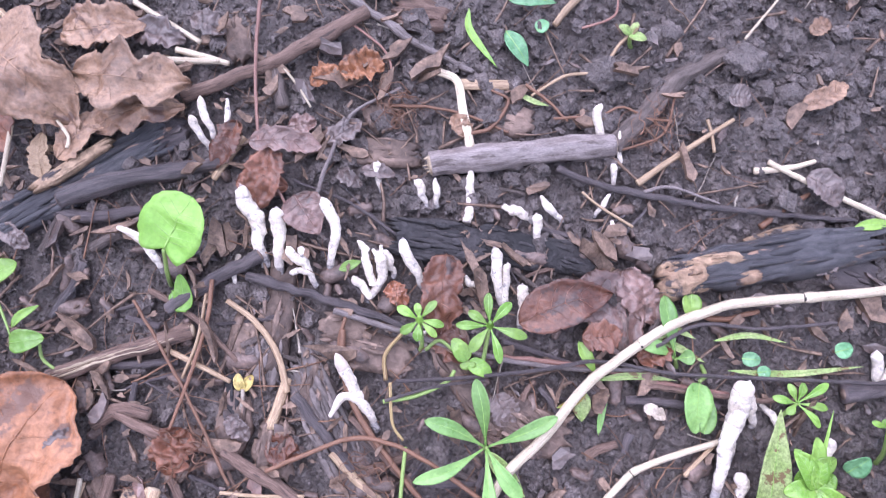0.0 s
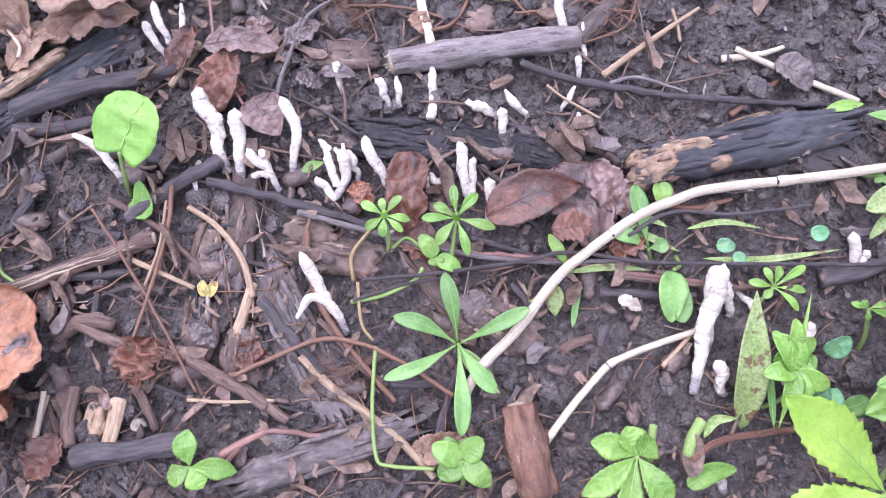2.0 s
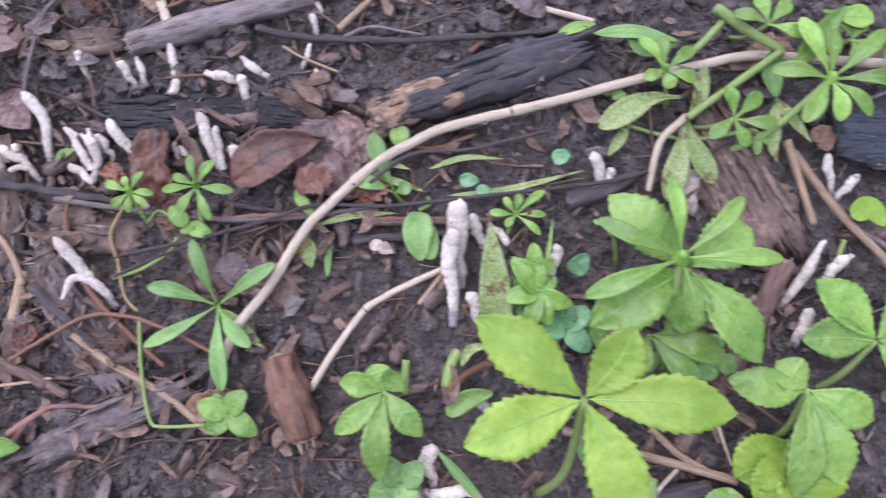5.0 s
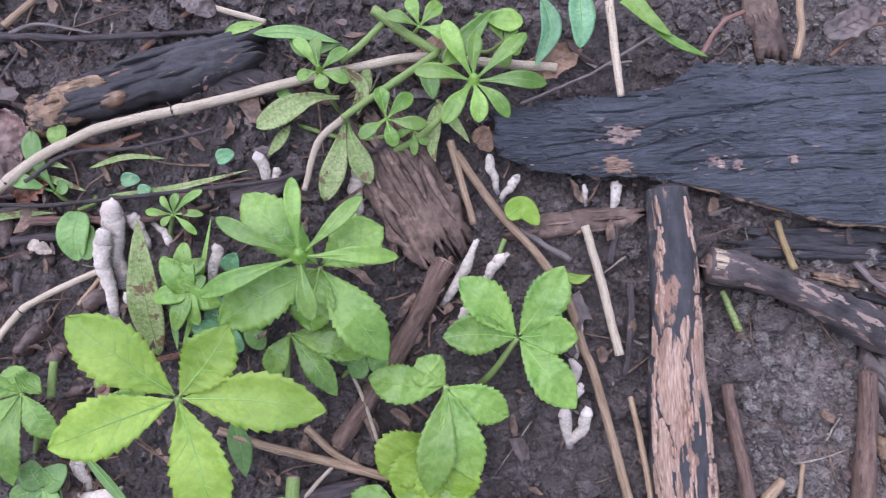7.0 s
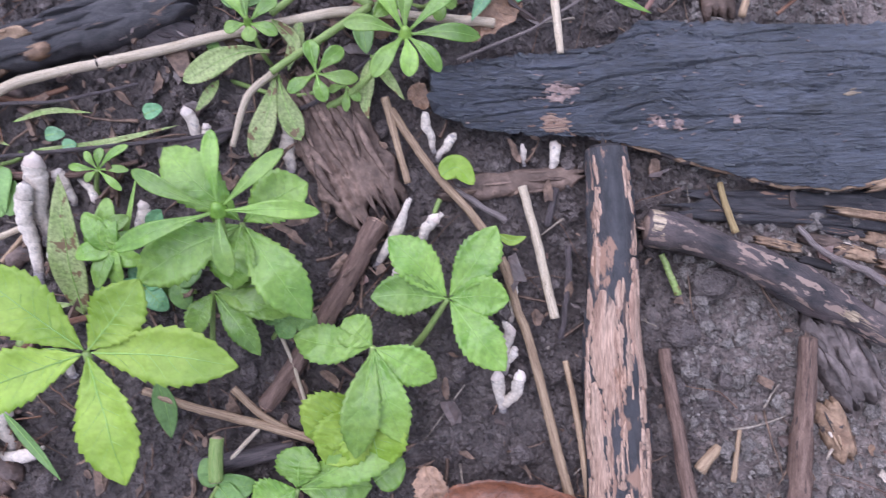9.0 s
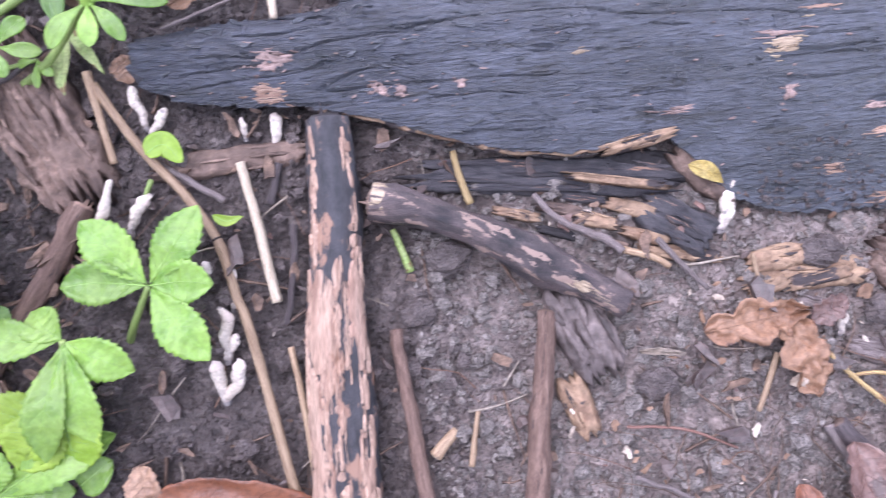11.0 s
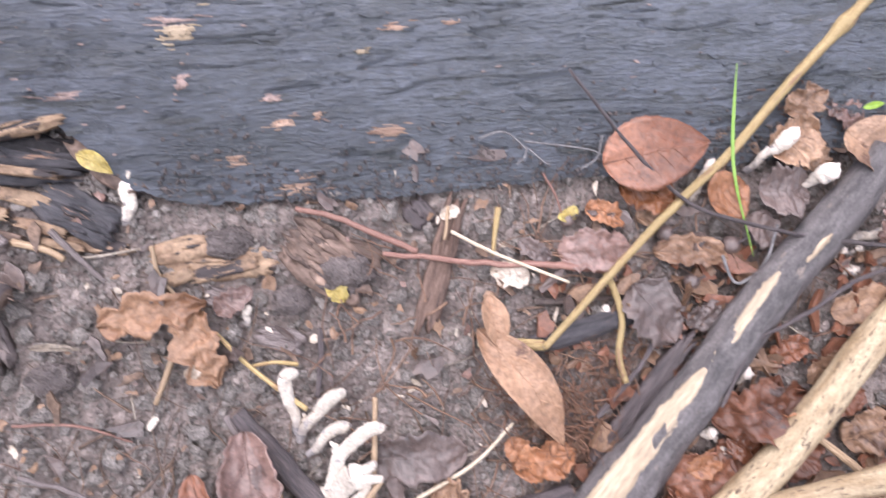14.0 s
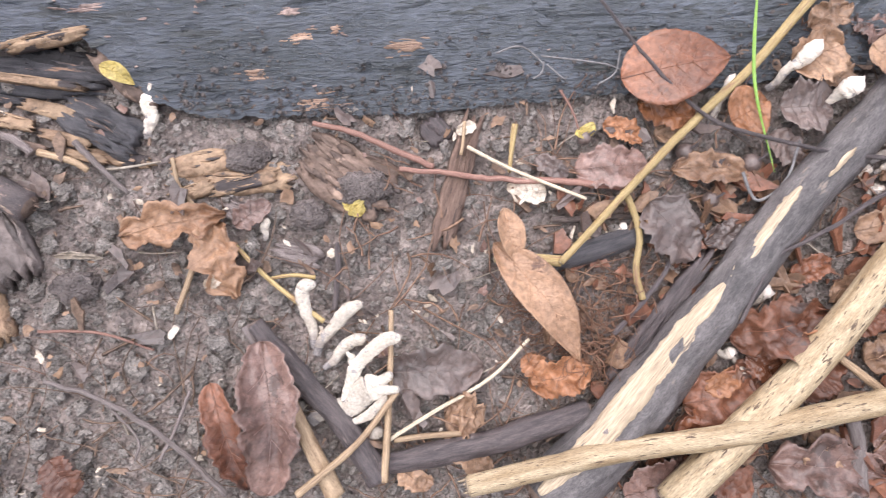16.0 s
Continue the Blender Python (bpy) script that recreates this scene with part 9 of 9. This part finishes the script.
plant((0.1008, -0.1620, 0.0000), (0.1090, -0.1327, 0.0220), [(0.0887, -0.1277, 0.0220), (0.1035, -0.1208, 0.0220), (0.1165, -0.1258, 0.0220), (0.1250, -0.1534, 0.0220), (0.1042, -0.1726, 0.0220), (0.0860, -0.1513, 0.0220)], 0.0125, "tooth", leaf_fresh, "creeper_plant", "small five-fingered green plant", stem_r=0.0012)
plant((0.0359, -0.1552, 0.0000), (0.0350, -0.1408, 0.0120), [(0.0211, -0.1346, 0.0120), (0.0433, -0.1308, 0.0120), (0.0242, -0.1479, 0.0120), (0.0479, -0.1511, 0.0120)], 0.0109, "round", leaf_fresh, "seedling", "small green seedling with rounded leaves")
plant((-0.0878, -0.1624, 0.0000), (-0.0830, -0.1507, 0.0120), [(-0.0857, -0.1349, 0.0120), (-0.0922, -0.1565, 0.0120), (-0.0624, -0.1517, 0.0120), (-0.0763, -0.1594, 0.0120)], 0.0098, "tooth", leaf_fresh, "seedling", "small green seedling by dark stick")
blade([(0.1968, -0.1518, 0.0100), (0.2002, -0.1664, 0.0080), (0.2009, -0.1785, 0.0060)], 0.0108, "lance", leaf_deep, "green_leaf", "hanging green leaf")
blade([(0.1159, -0.1889, 0.0120), (0.1160, -0.1688, 0.0120)], 0.0132, "round", leaf_deep, "green_leaf", "dark green oval leaf")
blade([(0.1310, -0.1617, 0.0140), (0.1458, -0.1801, 0.0140), (0.1557, -0.1931, 0.0140)], 0.0048, "lance", leaf_deep, "grass_blade", "green blade")
stick([(0.2244, -0.1959, 0.0184), (0.2246, -0.1860, 0.0183), (0.2254, -0.1774, 0.0182)], (0.0032, 0.0030), stem_green, "cut_stem", "short cut green stem", "stem")
stick([(0.1168, -0.1357, 0.0134), (0.1174, -0.1281, 0.0134), (0.1185, -0.1200, 0.0134)], (0.0019, 0.0019), stem_green, "cut_stem", "short cut green stem", "stem")
blade([(0.2927, -0.2018, 0.0100), (0.3063, -0.1923, 0.0100)], 0.0162, "round", leaf_fresh, "green_leaf", "green leaf at plant foot")
plant((0.2610, -0.0309, 0.0000), (0.3164, -0.0036, 0.0300), [(0.3048, 0.0251, 0.0320), (0.3187, 0.0188, 0.0320), (0.3424, 0.0166, 0.0320), (0.3496, -0.0080, 0.0320), (0.3313, -0.0222, 0.0320), (0.3172, -0.0238, 0.0320), (0.3009, -0.0231, 0.0320), (0.2891, 0.0008, 0.0320)], 0.0103, "spoon", leaf_fresh, "cleavers_plant", "bright green plant with a large whorl of leaves", stem_r=0.0018, bud=True)
plant((0.2508, -0.0049, 0.0000), (0.2451, 0.0073, 0.0220), [(0.2344, 0.0234, 0.0230), (0.2443, 0.0237, 0.0230), (0.2587, 0.0173, 0.0230), (0.2587, 0.0011, 0.0230), (0.2348, 0.0035, 0.0230), (0.2471, -0.0017, 0.0230)], 0.0084, "spoon", leaf_fresh, "cleavers_plant", "green plant with a whorl of leaves", bud=True)
plant((0.2548, -0.0107, 0.0000), (0.2751, -0.0171, 0.0220), [(0.2732, -0.0016, 0.0230), (0.2877, -0.0058, 0.0230), (0.2941, -0.0211, 0.0230), (0.2789, -0.0306, 0.0230), (0.2624, -0.0258, 0.0230)], 0.0095, "spoon", leaf_fresh, "cleavers_plant", "green plant with a whorl of leaves")
stick([(0.2544, -0.0147, 0.0194), (0.2754, -0.0014, 0.0194), (0.3006, 0.0147, 0.0195)], (0.0018, 0.0020), stem_green, "stem", "thick green square stem", "stem")
stick([(0.2716, 0.0369, 0.0199), (0.2871, 0.0241, 0.0197), (0.3014, 0.0146, 0.0195)], (0.0026, 0.0020), stem_green, "stem", "thick green stem", "stem")
stick([(0.2544, 0.0133, 0.0173), (0.2654, 0.0217, 0.0173), (0.2793, 0.0352, 0.0173)], (0.0017, 0.0017), stem_green, "stem", "green stem", "stem")
blade([(0.3525, 0.0398, 0.0200), (0.3556, 0.0230, 0.0200), (0.3465, 0.0054, 0.0200)], 0.0098, "lance", leaf_blue, "green_leaf", "bluish green drooping leaf")
blade([(0.3703, 0.0420, 0.0200), (0.3706, 0.0252, 0.0200), (0.3685, 0.0136, 0.0200)], 0.0127, "round", leaf_blue, "green_leaf", "bluish green leaf")
blade([(0.3195, 0.0307, 0.0240), (0.3300, 0.0276, 0.0240), (0.3419, 0.0258, 0.0240)], 0.0114, "spoon", leaf_fresh, "green_leaf", "green leaf")
blade([(0.2976, -0.0064, 0.0160), (0.2970, 0.0102, 0.0160), (0.3041, 0.0183, 0.0160)], 0.0102, "lance", leaf_deep, "green_leaf", "green leaf")
blade([(0.2988, -0.0078, 0.0120), (0.2958, -0.0271, 0.0120), (0.2970, -0.0360, 0.0120)], 0.0073, "lance", leaf_sick, "green_leaf", "yellowish hanging leaf")
blade([(0.3025, 0.0051, 0.0280), (0.3107, 0.0129, 0.0280), (0.3273, 0.0312, 0.0280)], 0.0108, "lance", leaf_fresh, "green_leaf", "long green leaf")
blade([(0.2140, 0.0285, 0.0180), (0.2338, 0.0279, 0.0180), (0.2549, 0.0223, 0.0180)], 0.0068, "lance", leaf_deep, "green_leaf", "long green leaf")
blade([(0.2306, 0.0261, 0.0160), (0.2384, 0.0198, 0.0160), (0.2545, 0.0226, 0.0160)], 0.0073, "lance", leaf_deep, "green_leaf", "long green leaf")
blade([(0.3937, 0.0393, 0.0180), (0.4039, 0.0276, 0.0180), (0.4141, 0.0182, 0.0180)], 0.0104, "blade", leaf_fresh, "grass_blade", "thick cut green grass blade")
blade([(0.4043, 0.0257, 0.0160), (0.4173, 0.0153, 0.0160), (0.4318, 0.0076, 0.0160)], 0.0046, "lance", leaf_fresh, "grass_blade", "bright green grass blade")
blade([(0.2531, -0.0035, 0.0160), (0.2377, -0.0043, 0.0160), (0.2136, -0.0165, 0.0160)], 0.0124, "spoon", leaf_sick, "green_leaf", "withered blotched green leaf")
blade([(0.2557, -0.0111, 0.0140), (0.2510, -0.0314, 0.0140), (0.2437, -0.0527, 0.0140)], 0.0118, "spoon", leaf_sick, "green_leaf", "withered blotched hanging leaf")
blade([(0.2561, -0.0138, 0.0140), (0.2591, -0.0276, 0.0140), (0.2657, -0.0455, 0.0140)], 0.0107, "spoon", leaf_sick, "green_leaf", "withered blotched hanging leaf")
stick([(0.2554, -0.0129, 0.0155), (0.2422, -0.0246, 0.0153), (0.2349, -0.0472, 0.0150)], (0.0020, 0.0014), straw, "stem", "withered pale stem", "stem")
blade([(0.2285, -0.0150, 0.0120), (0.2229, -0.0230, 0.0120), (0.2174, -0.0296, 0.0120)], 0.0056, "lance", leaf_sick, "green_leaf", "narrow olive leaf")
plant((0.2239, 0.0075, 0.0000), (0.2253, 0.0023, 0.0080), [(0.2221, 0.0046, 0.0080), (0.2280, 0.0039, 0.0080), (0.2300, -0.0012, 0.0080), (0.2238, -0.0010, 0.0080)], 0.0038, "round", leaf_deep, "seedling", "tiny green seedling")
blade([(0.3291, -0.0641, 0.0120), (0.3369, -0.0603, 0.0120), (0.3445, -0.0688, 0.0120)], 0.0112, "round", leaf_bright, "green_leaf", "small yellow-green leaf on stalk")
blade([(0.3548, -0.0925, 0.0100), (0.3608, -0.0956, 0.0100), (0.3681, -0.0940, 0.0100)], 0.0049, "lance", leaf_bright, "green_leaf", "small yellow-green leaf")
stick([(0.3285, -0.0739, 0.0049), (0.3260, -0.0793, 0.0049), (0.3247, -0.0847, 0.0048)], (0.0013, 0.0011), stem_green, "stem", "short green stem", "stem")
blade([(0.8571, -0.0719, 0.0180), (0.8518, -0.1027, 0.0180), (0.8504, -0.1259, 0.0180), (0.8549, -0.1613, 0.0180)], 0.0016, "lance", leaf_fresh, "grass_blade", "thin bright green grass blade")
blade([(0.9135, -0.0978, 0.0160), (0.9237, -0.0963, 0.0160)], 0.0033, "lance", leaf_bright, "green_leaf", "tiny pale green leaf")
blade([(0.8919, -0.3131, 0.0140), (0.9072, -0.3094, 0.0140)], 0.0064, "lance", leaf_fresh, "green_leaf", "small green leaf")
plant((0.1075, -0.1966, 0.0000), (0.1134, -0.1758, 0.0140), [(0.1235, -0.1663, 0.0140), (0.1073, -0.1629, 0.0140), (0.0986, -0.1799, 0.0140), (0.1208, -0.1886, 0.0140)], 0.0112, "round", leaf_deep, "leafy_plant", "dark green low plant beside fungi")
plant((0.2464, -0.1354, 0.0000), (0.2593, -0.1249, 0.0120), [(0.2436, -0.1241, 0.0120), (0.2524, -0.1350, 0.0120), (0.2696, -0.1319, 0.0120), (0.2597, -0.1144, 0.0120)], 0.0105, "tooth", leaf_deep, "creeper_plant", "dark green shaded leaves under plant")
plant((0.2119, -0.1120, 0.0000), (0.2070, -0.1079, 0.0100), [(0.2176, -0.1018, 0.0100), (0.1990, -0.1115, 0.0100), (0.1941, -0.1007, 0.0100), (0.2119, -0.1200, 0.0100)], 0.0095, "round", leaf_deep, "leafy_plant", "dark green shaded low leaves")
plant((0.1868, -0.1200, 0.0000), (0.1930, -0.1095, 0.0120), [(0.2038, -0.0997, 0.0120), (0.1910, -0.0937, 0.0120), (0.1800, -0.1087, 0.0120), (0.2029, -0.1205, 0.0120)], 0.0105, "round", leaf_blue, "leafy_plant", "bluish green low leaves between plants")
plant((0.2859, 0.0316, 0.0000), (0.2929, 0.0251, 0.0260), [(0.2774, 0.0310, 0.0260), (0.2882, 0.0389, 0.0260), (0.3038, 0.0357, 0.0260), (0.3084, 0.0192, 0.0260)], 0.0089, "spoon", leaf_fresh, "cleavers_plant", "green plant with a whorl of leaves")
plant((0.3197, 0.0246, 0.0000), (0.3322, 0.0174, 0.0220), [(0.3275, 0.0286, 0.0220), (0.3380, 0.0255, 0.0220), (0.3399, 0.0117, 0.0220), (0.3316, 0.0051, 0.0220)], 0.0085, "spoon", leaf_fresh, "cleavers_plant", "green plant with narrow leaves")
plant((0.2284, -0.0098, 0.0000), (0.2875, -0.0205, 0.0140), [(0.2794, -0.0229, 0.0140), (0.2870, -0.0328, 0.0140), (0.2939, -0.0276, 0.0140)], 0.0059, "spoon", leaf_fresh, "cleavers_plant", "small green whorl on a long stem")
blade([(0.2989, -0.0051, 0.0120), (0.3066, -0.0165, 0.0120), (0.3142, -0.0278, 0.0120)], 0.0056, "lance", leaf_sick, "green_leaf", "thin yellowing leaf by slab")
blade([(0.2538, 0.0124, 0.0140), (0.2642, 0.0010, 0.0140), (0.2610, -0.0127, 0.0140)], 0.0062, "lance", leaf_sick, "green_leaf", "withered olive hanging leaf")
blade([(0.2670, 0.0128, 0.0120), (0.2638, -0.0010, 0.0120), (0.2581, -0.0105, 0.0120)], 0.0073, "lance", leaf_sick, "green_leaf", "withered pale hanging leaf")
plant((0.2465, -0.2314, 0.0000), (0.2588, -0.2027, 0.0120), [(0.3088, -0.1801, 0.0120), (0.2919, -0.2037, 0.0120), (0.2383, -0.2102, 0.0120), (0.2621, -0.1840, 0.0120)], 0.0201, "tooth", leaf_fresh, "creeper_plant", "low light green toothed leaves by a stick", stem_r=0.0013)
plant((0.2134, -0.2138, 0.0000), (0.2226, -0.1999, 0.0100), [(0.2400, -0.1996, 0.0100), (0.2338, -0.2127, 0.0100), (0.2161, -0.1875, 0.0100)], 0.0115, "round", leaf_deep, "leafy_plant", "low mid-green rounded leaves")
stick([(0.1375, -0.1349, 0.0094), (0.1502, -0.1256, 0.0092), (0.1689, -0.1211, 0.0091), (0.1903, -0.1172, 0.0090)], (0.0018, 0.0013), red_bark, "stem", "reddish brown bare plant stem", "stem")
stick([(0.1357, -0.1331, 0.0080), (0.1381, -0.1249, 0.0079), (0.1423, -0.1171, 0.0078)], (0.0026, 0.0024), stem_green, "cut_stem", "short cut green stem", "stem")
blade([(0.1355, -0.1461, 0.0100), (0.1459, -0.1395, 0.0100), (0.1578, -0.1371, 0.0100)], 0.0094, "round", leaf_fresh, "green_leaf", "oval green leaf on soil")
blade([(0.1734, -0.1181, 0.0120), (0.1717, -0.1003, 0.0120), (0.1693, -0.0796, 0.0120)], 0.0037, "lance", leaf_deep, "grass_blade", "upright green grass blade")
blade([(0.1755, -0.1180, 0.0120), (0.1825, -0.0947, 0.0120), (0.1905, -0.0563, 0.0120)], 0.0032, "lance", leaf_fresh, "grass_blade", "slender green grass blade")
blade([(0.1433, -0.1247, 0.0080), (0.1481, -0.1169, 0.0080), (0.1588, -0.1152, 0.0080)], 0.0047, "lance", leaf_sick, "green_leaf", "narrow yellowing leaf")
plant((0.2210, -0.0800, 0.0000), (0.2170, -0.0618, 0.0120), [(0.2089, -0.0595, 0.0120), (0.2144, -0.0579, 0.0120), (0.2253, -0.0588, 0.0120), (0.2264, -0.0635, 0.0120), (0.2168, -0.0671, 0.0120)], 0.0042, "spoon", leaf_fresh, "cleavers_plant", "small green whorl of narrow leaves")
plant((0.1885, -0.0975, 0.0000), (0.1783, -0.0832, 0.0180), [(0.1705, -0.0771, 0.0180), (0.1799, -0.0690, 0.0180), (0.1890, -0.0776, 0.0180), (0.1861, -0.0893, 0.0180), (0.1703, -0.0899, 0.0180)], 0.0081, "round", leaf_fresh, "leafy_plant", "small leafy green plant by pale leaf")
plant((0.0311, -0.1426, 0.0000), (0.0321, -0.1376, 0.0080), [(0.0267, -0.1315, 0.0080), (0.0337, -0.1338, 0.0080), (0.0409, -0.1315, 0.0080), (0.0285, -0.1439, 0.0080)], 0.0060, "round", leaf_deep, "seedling", "low green seedling on soil")
chip((-0.0632, -0.0600, 0.0000), (-0.0190, -0.1278, 0.0000), 0.0221, 0.0031, grey_rot, "wood_chunk", "dark grey-brown rotten plank in the litter", "wood", rough=0.7)
chip((-0.0910, -0.0679, 0.0000), (-0.0874, -0.0994, 0.0000), 0.0115, 0.0035, rot_black, "wood_chunk", "black fibrous wood piece in the litter", "wood")
chip((-0.0677, -0.0881, 0.0000), (-0.0686, -0.1117, 0.0000), 0.0162, 0.0065, rot_wood, "wood_chunk", "crumbling brown rotten wood lump", "wood", rough=0.9)
chip((-0.0759, -0.0498, 0.0000), (-0.0767, -0.0740, 0.0000), 0.0148, 0.0037, grey_rot, "wood_chunk", "dark fibrous wood piece in the litter", "wood")
chip((-0.1484, -0.1239, 0.0000), (-0.1392, -0.1389, 0.0000), 0.0103, 0.0041, rot_wood, "wood_chunk", "reddish broken wood in the litter", "wood")
chip((-0.1300, -0.1257, 0.0000), (-0.1319, -0.1474, 0.0000), 0.0118, 0.0035, buff_wood, "wood_chunk", "splintered buff wood in the litter", "wood")
stick([(-0.0427, -0.0440, 0.0072), (-0.0392, -0.0649, 0.0071), (-0.0298, -0.0828, 0.0071), (-0.0049, -0.1100, 0.0070), (0.0033, -0.1174, 0.0070)], (0.0016, 0.0013), rust, "stick", "thin reddish stick across the litter", "stick")
stick([(-0.0888, -0.1230, 0.0067), (-0.0709, -0.1228, 0.0066), (-0.0506, -0.1208, 0.0066)], (0.0009, 0.0008), straw_tan, "stem", "thin tan stem in the litter", "stem")
stick([(-0.1522, -0.1235, 0.0070), (-0.1530, -0.1410, 0.0069), (-0.1550, -0.1583, 0.0069)], (0.0013, 0.0011), straw, "straw", "upright-lying pale straw", "straw")
stick([(-0.0717, -0.1466, 0.0065), (-0.0633, -0.1401, 0.0063), (-0.0536, -0.1347, 0.0062)], (0.0020, 0.0015), pink_twig, "stick", "short pinkish stick", "stick")
chip((0.5891, -0.1379, 0.0000), (0.6410, -0.1414, 0.0000), 0.0163, 0.0033, buff_wood, "wood_chunk", "buff and black rotten board piece in the litter", "wood")
chip((0.6489, -0.1297, 0.0000), (0.6763, -0.1544, 0.0000), 0.0274, 0.0060, rot_wood, "wood_chunk", "crumbling mauve-brown rotten wood lump", "wood", rough=0.9)

# ---- sprawling stems between the seedlings ----
stick([(-0.0200, -0.0650, 0.0040), (-0.0214, -0.0530, 0.0060), (-0.0125, -0.0400, 0.0090)], (0.0011, 0.0008), olive_stem, "stem", "yellowish seedling stem bent over litter", "stem")
stick([(-0.0200, -0.0748, 0.0070), (-0.0061, -0.0709, 0.0070), (0.0078, -0.0633, 0.0080), (0.0116, -0.0570, 0.0090)], (0.0010, 0.0009), stem_green, "stem", "sprawling yellow-green stem over litter", "stem")
stick([(-0.0176, -0.0658, 0.0080), (-0.0145, -0.0837, 0.0075), (-0.0087, -0.0914, 0.0060)], (0.0008, 0.0007), olive_stem, "stem", "thin yellowish stem over litter", "stem")
stick([(-0.0030, -0.0490, 0.0070), (0.0030, -0.0440, 0.0090), (0.0100, -0.0480, 0.0100)], (0.0009, 0.0008), stem_green, "stem", "green seedling stem lying bent", "stem")
blade([(0.0777, -0.0543, 0.0070), (0.0967, -0.0505, 0.0070), (0.1170, -0.0505, 0.0070)], 0.0036, "lance", leaf_sick, "grass_blade", "yellowing grass blade across dead stems")
blade([(0.0610, -0.0690, 0.0080), (0.0690, -0.0655, 0.0080), (0.0745, -0.0610, 0.0080)], 0.0034, "lance", yellow_leaf, "grass_blade", "short yellow dead grass blade")
blade([(0.1040, -0.0330, 0.0090), (0.1130, -0.0270, 0.0090), (0.1240, -0.0300, 0.0090)], 0.0040, "lance", leaf_sick, "grass_blade", "yellow-green blade beside pale stalk")
blade([(0.1330, -0.0300, 0.0080), (0.1500, -0.0255, 0.0080), (0.1690, -0.0270, 0.0080)], 0.0030, "lance", leaf_sick, "grass_blade", "thin yellowing grass blade on soil")
stick([(0.1250, -0.0180, 0.0040), (0.1380, -0.0190, 0.0040), (0.1560, -0.0130, 0.0040)], (0.0016, 0.0012), rust, "stick", "short reddish stick under charred wood", "stick")
stick([(0.1990, -0.0480, 0.0050), (0.2140, -0.0455, 0.0055), (0.2330, -0.0370, 0.0060)], (0.0034, 0.0026), bark_dark, "stick", "short dark knotted stick", "stick", rough=0.25, knots=3)

# ---- small things ----
snail_shell(-0.1105, -0.1362, 0.0052)
clod(-0.0870, -0.1435, 0.0056)
clod(0.0709, 0.0970, 0.0100)
clod(0.1431, 0.1130, 0.0101)
clod(0.1353, 0.0955, 0.0058)
clod(0.1004, 0.0939, 0.0057)
clod(0.0705, 0.0710, 0.0085)
clod(0.1676, 0.0981, 0.0072)
clod(0.1629, 0.0738, 0.0063)
clod(0.1928, 0.1348, 0.0053)
clod(0.6727, -0.1504, 0.0118)
clod(0.6476, -0.1599, 0.0078)
clod(-0.0643, -0.1003, 0.0079)
clod(0.1596, 0.0808, 0.0057)
clod(0.4558, -0.1196, 0.0097)
clod(0.6224, -0.1319, 0.0090)
clod(0.5437, -0.1831, 0.0087)
clod(0.4402, -0.1427, 0.0074)
clod(0.1013, 0.1224, 0.0072)
seed(0.8520, -0.1550, 0.0046)
seed(0.8318, -0.1705, 0.0041)
seed(0.8222, -0.1467, 0.0041)
seed(0.7765, -0.1358, 0.0035)
yellow_cup(-0.0855, -0.0763)
root_tuft(0.7668, -0.2243, 0.028, 46)
root_tuft(0.7465, -0.2143, 0.02, 26)
root_tuft(0.7898, -0.2080, 0.016, 16)
root_tuft(0.0960, 0.0710, 0.02, 12)
root_tuft(-0.0308, 0.0666, 0.02, 14)
root_tuft(0.8797, -0.0868, 0.014, 14)
root_tuft(0.7734, -0.2383, 0.02, 18)
root_tuft(-0.1076, -0.1073, 0.018, 16)
root_tuft(-0.0254, -0.1073, 0.015, 10)
stick([(0.7370, -0.0956, 0.0144), (0.7475, -0.0931, 0.0144), (0.7547, -0.0983, 0.0143), (0.7582, -0.1025, 0.0143)], (0.0005, 0.0004), thread_grey, "fungal_thread", "thin grey fungal thread on slab", "thread")
stick([(0.7583, -0.1012, 0.0144), (0.7565, -0.1062, 0.0144), (0.7525, -0.1085, 0.0143)], (0.0005, 0.0004), thread_grey, "fungal_thread", "thin grey fungal thread on slab", "thread")
stick([(0.7573, -0.0985, 0.0144), (0.7751, -0.1020, 0.0144), (0.7902, -0.1064, 0.0144), (0.7997, -0.1151, 0.0143), (0.8144, -0.1242, 0.0143)], (0.0005, 0.0004), thread_grey, "fungal_thread", "thin grey fungal thread on slab", "thread")
stick([(0.7935, -0.0989, 0.0144), (0.7899, -0.1090, 0.0144), (0.7817, -0.1135, 0.0143)], (0.0005, 0.0004), thread_grey, "fungal_thread", "thin grey fungal thread on slab", "thread")
stick([(0.7595, -0.1026, 0.0144), (0.7666, -0.1097, 0.0144), (0.7680, -0.1085, 0.0143)], (0.0005, 0.0004), thread_grey, "fungal_thread", "thin grey fungal thread on slab", "thread")
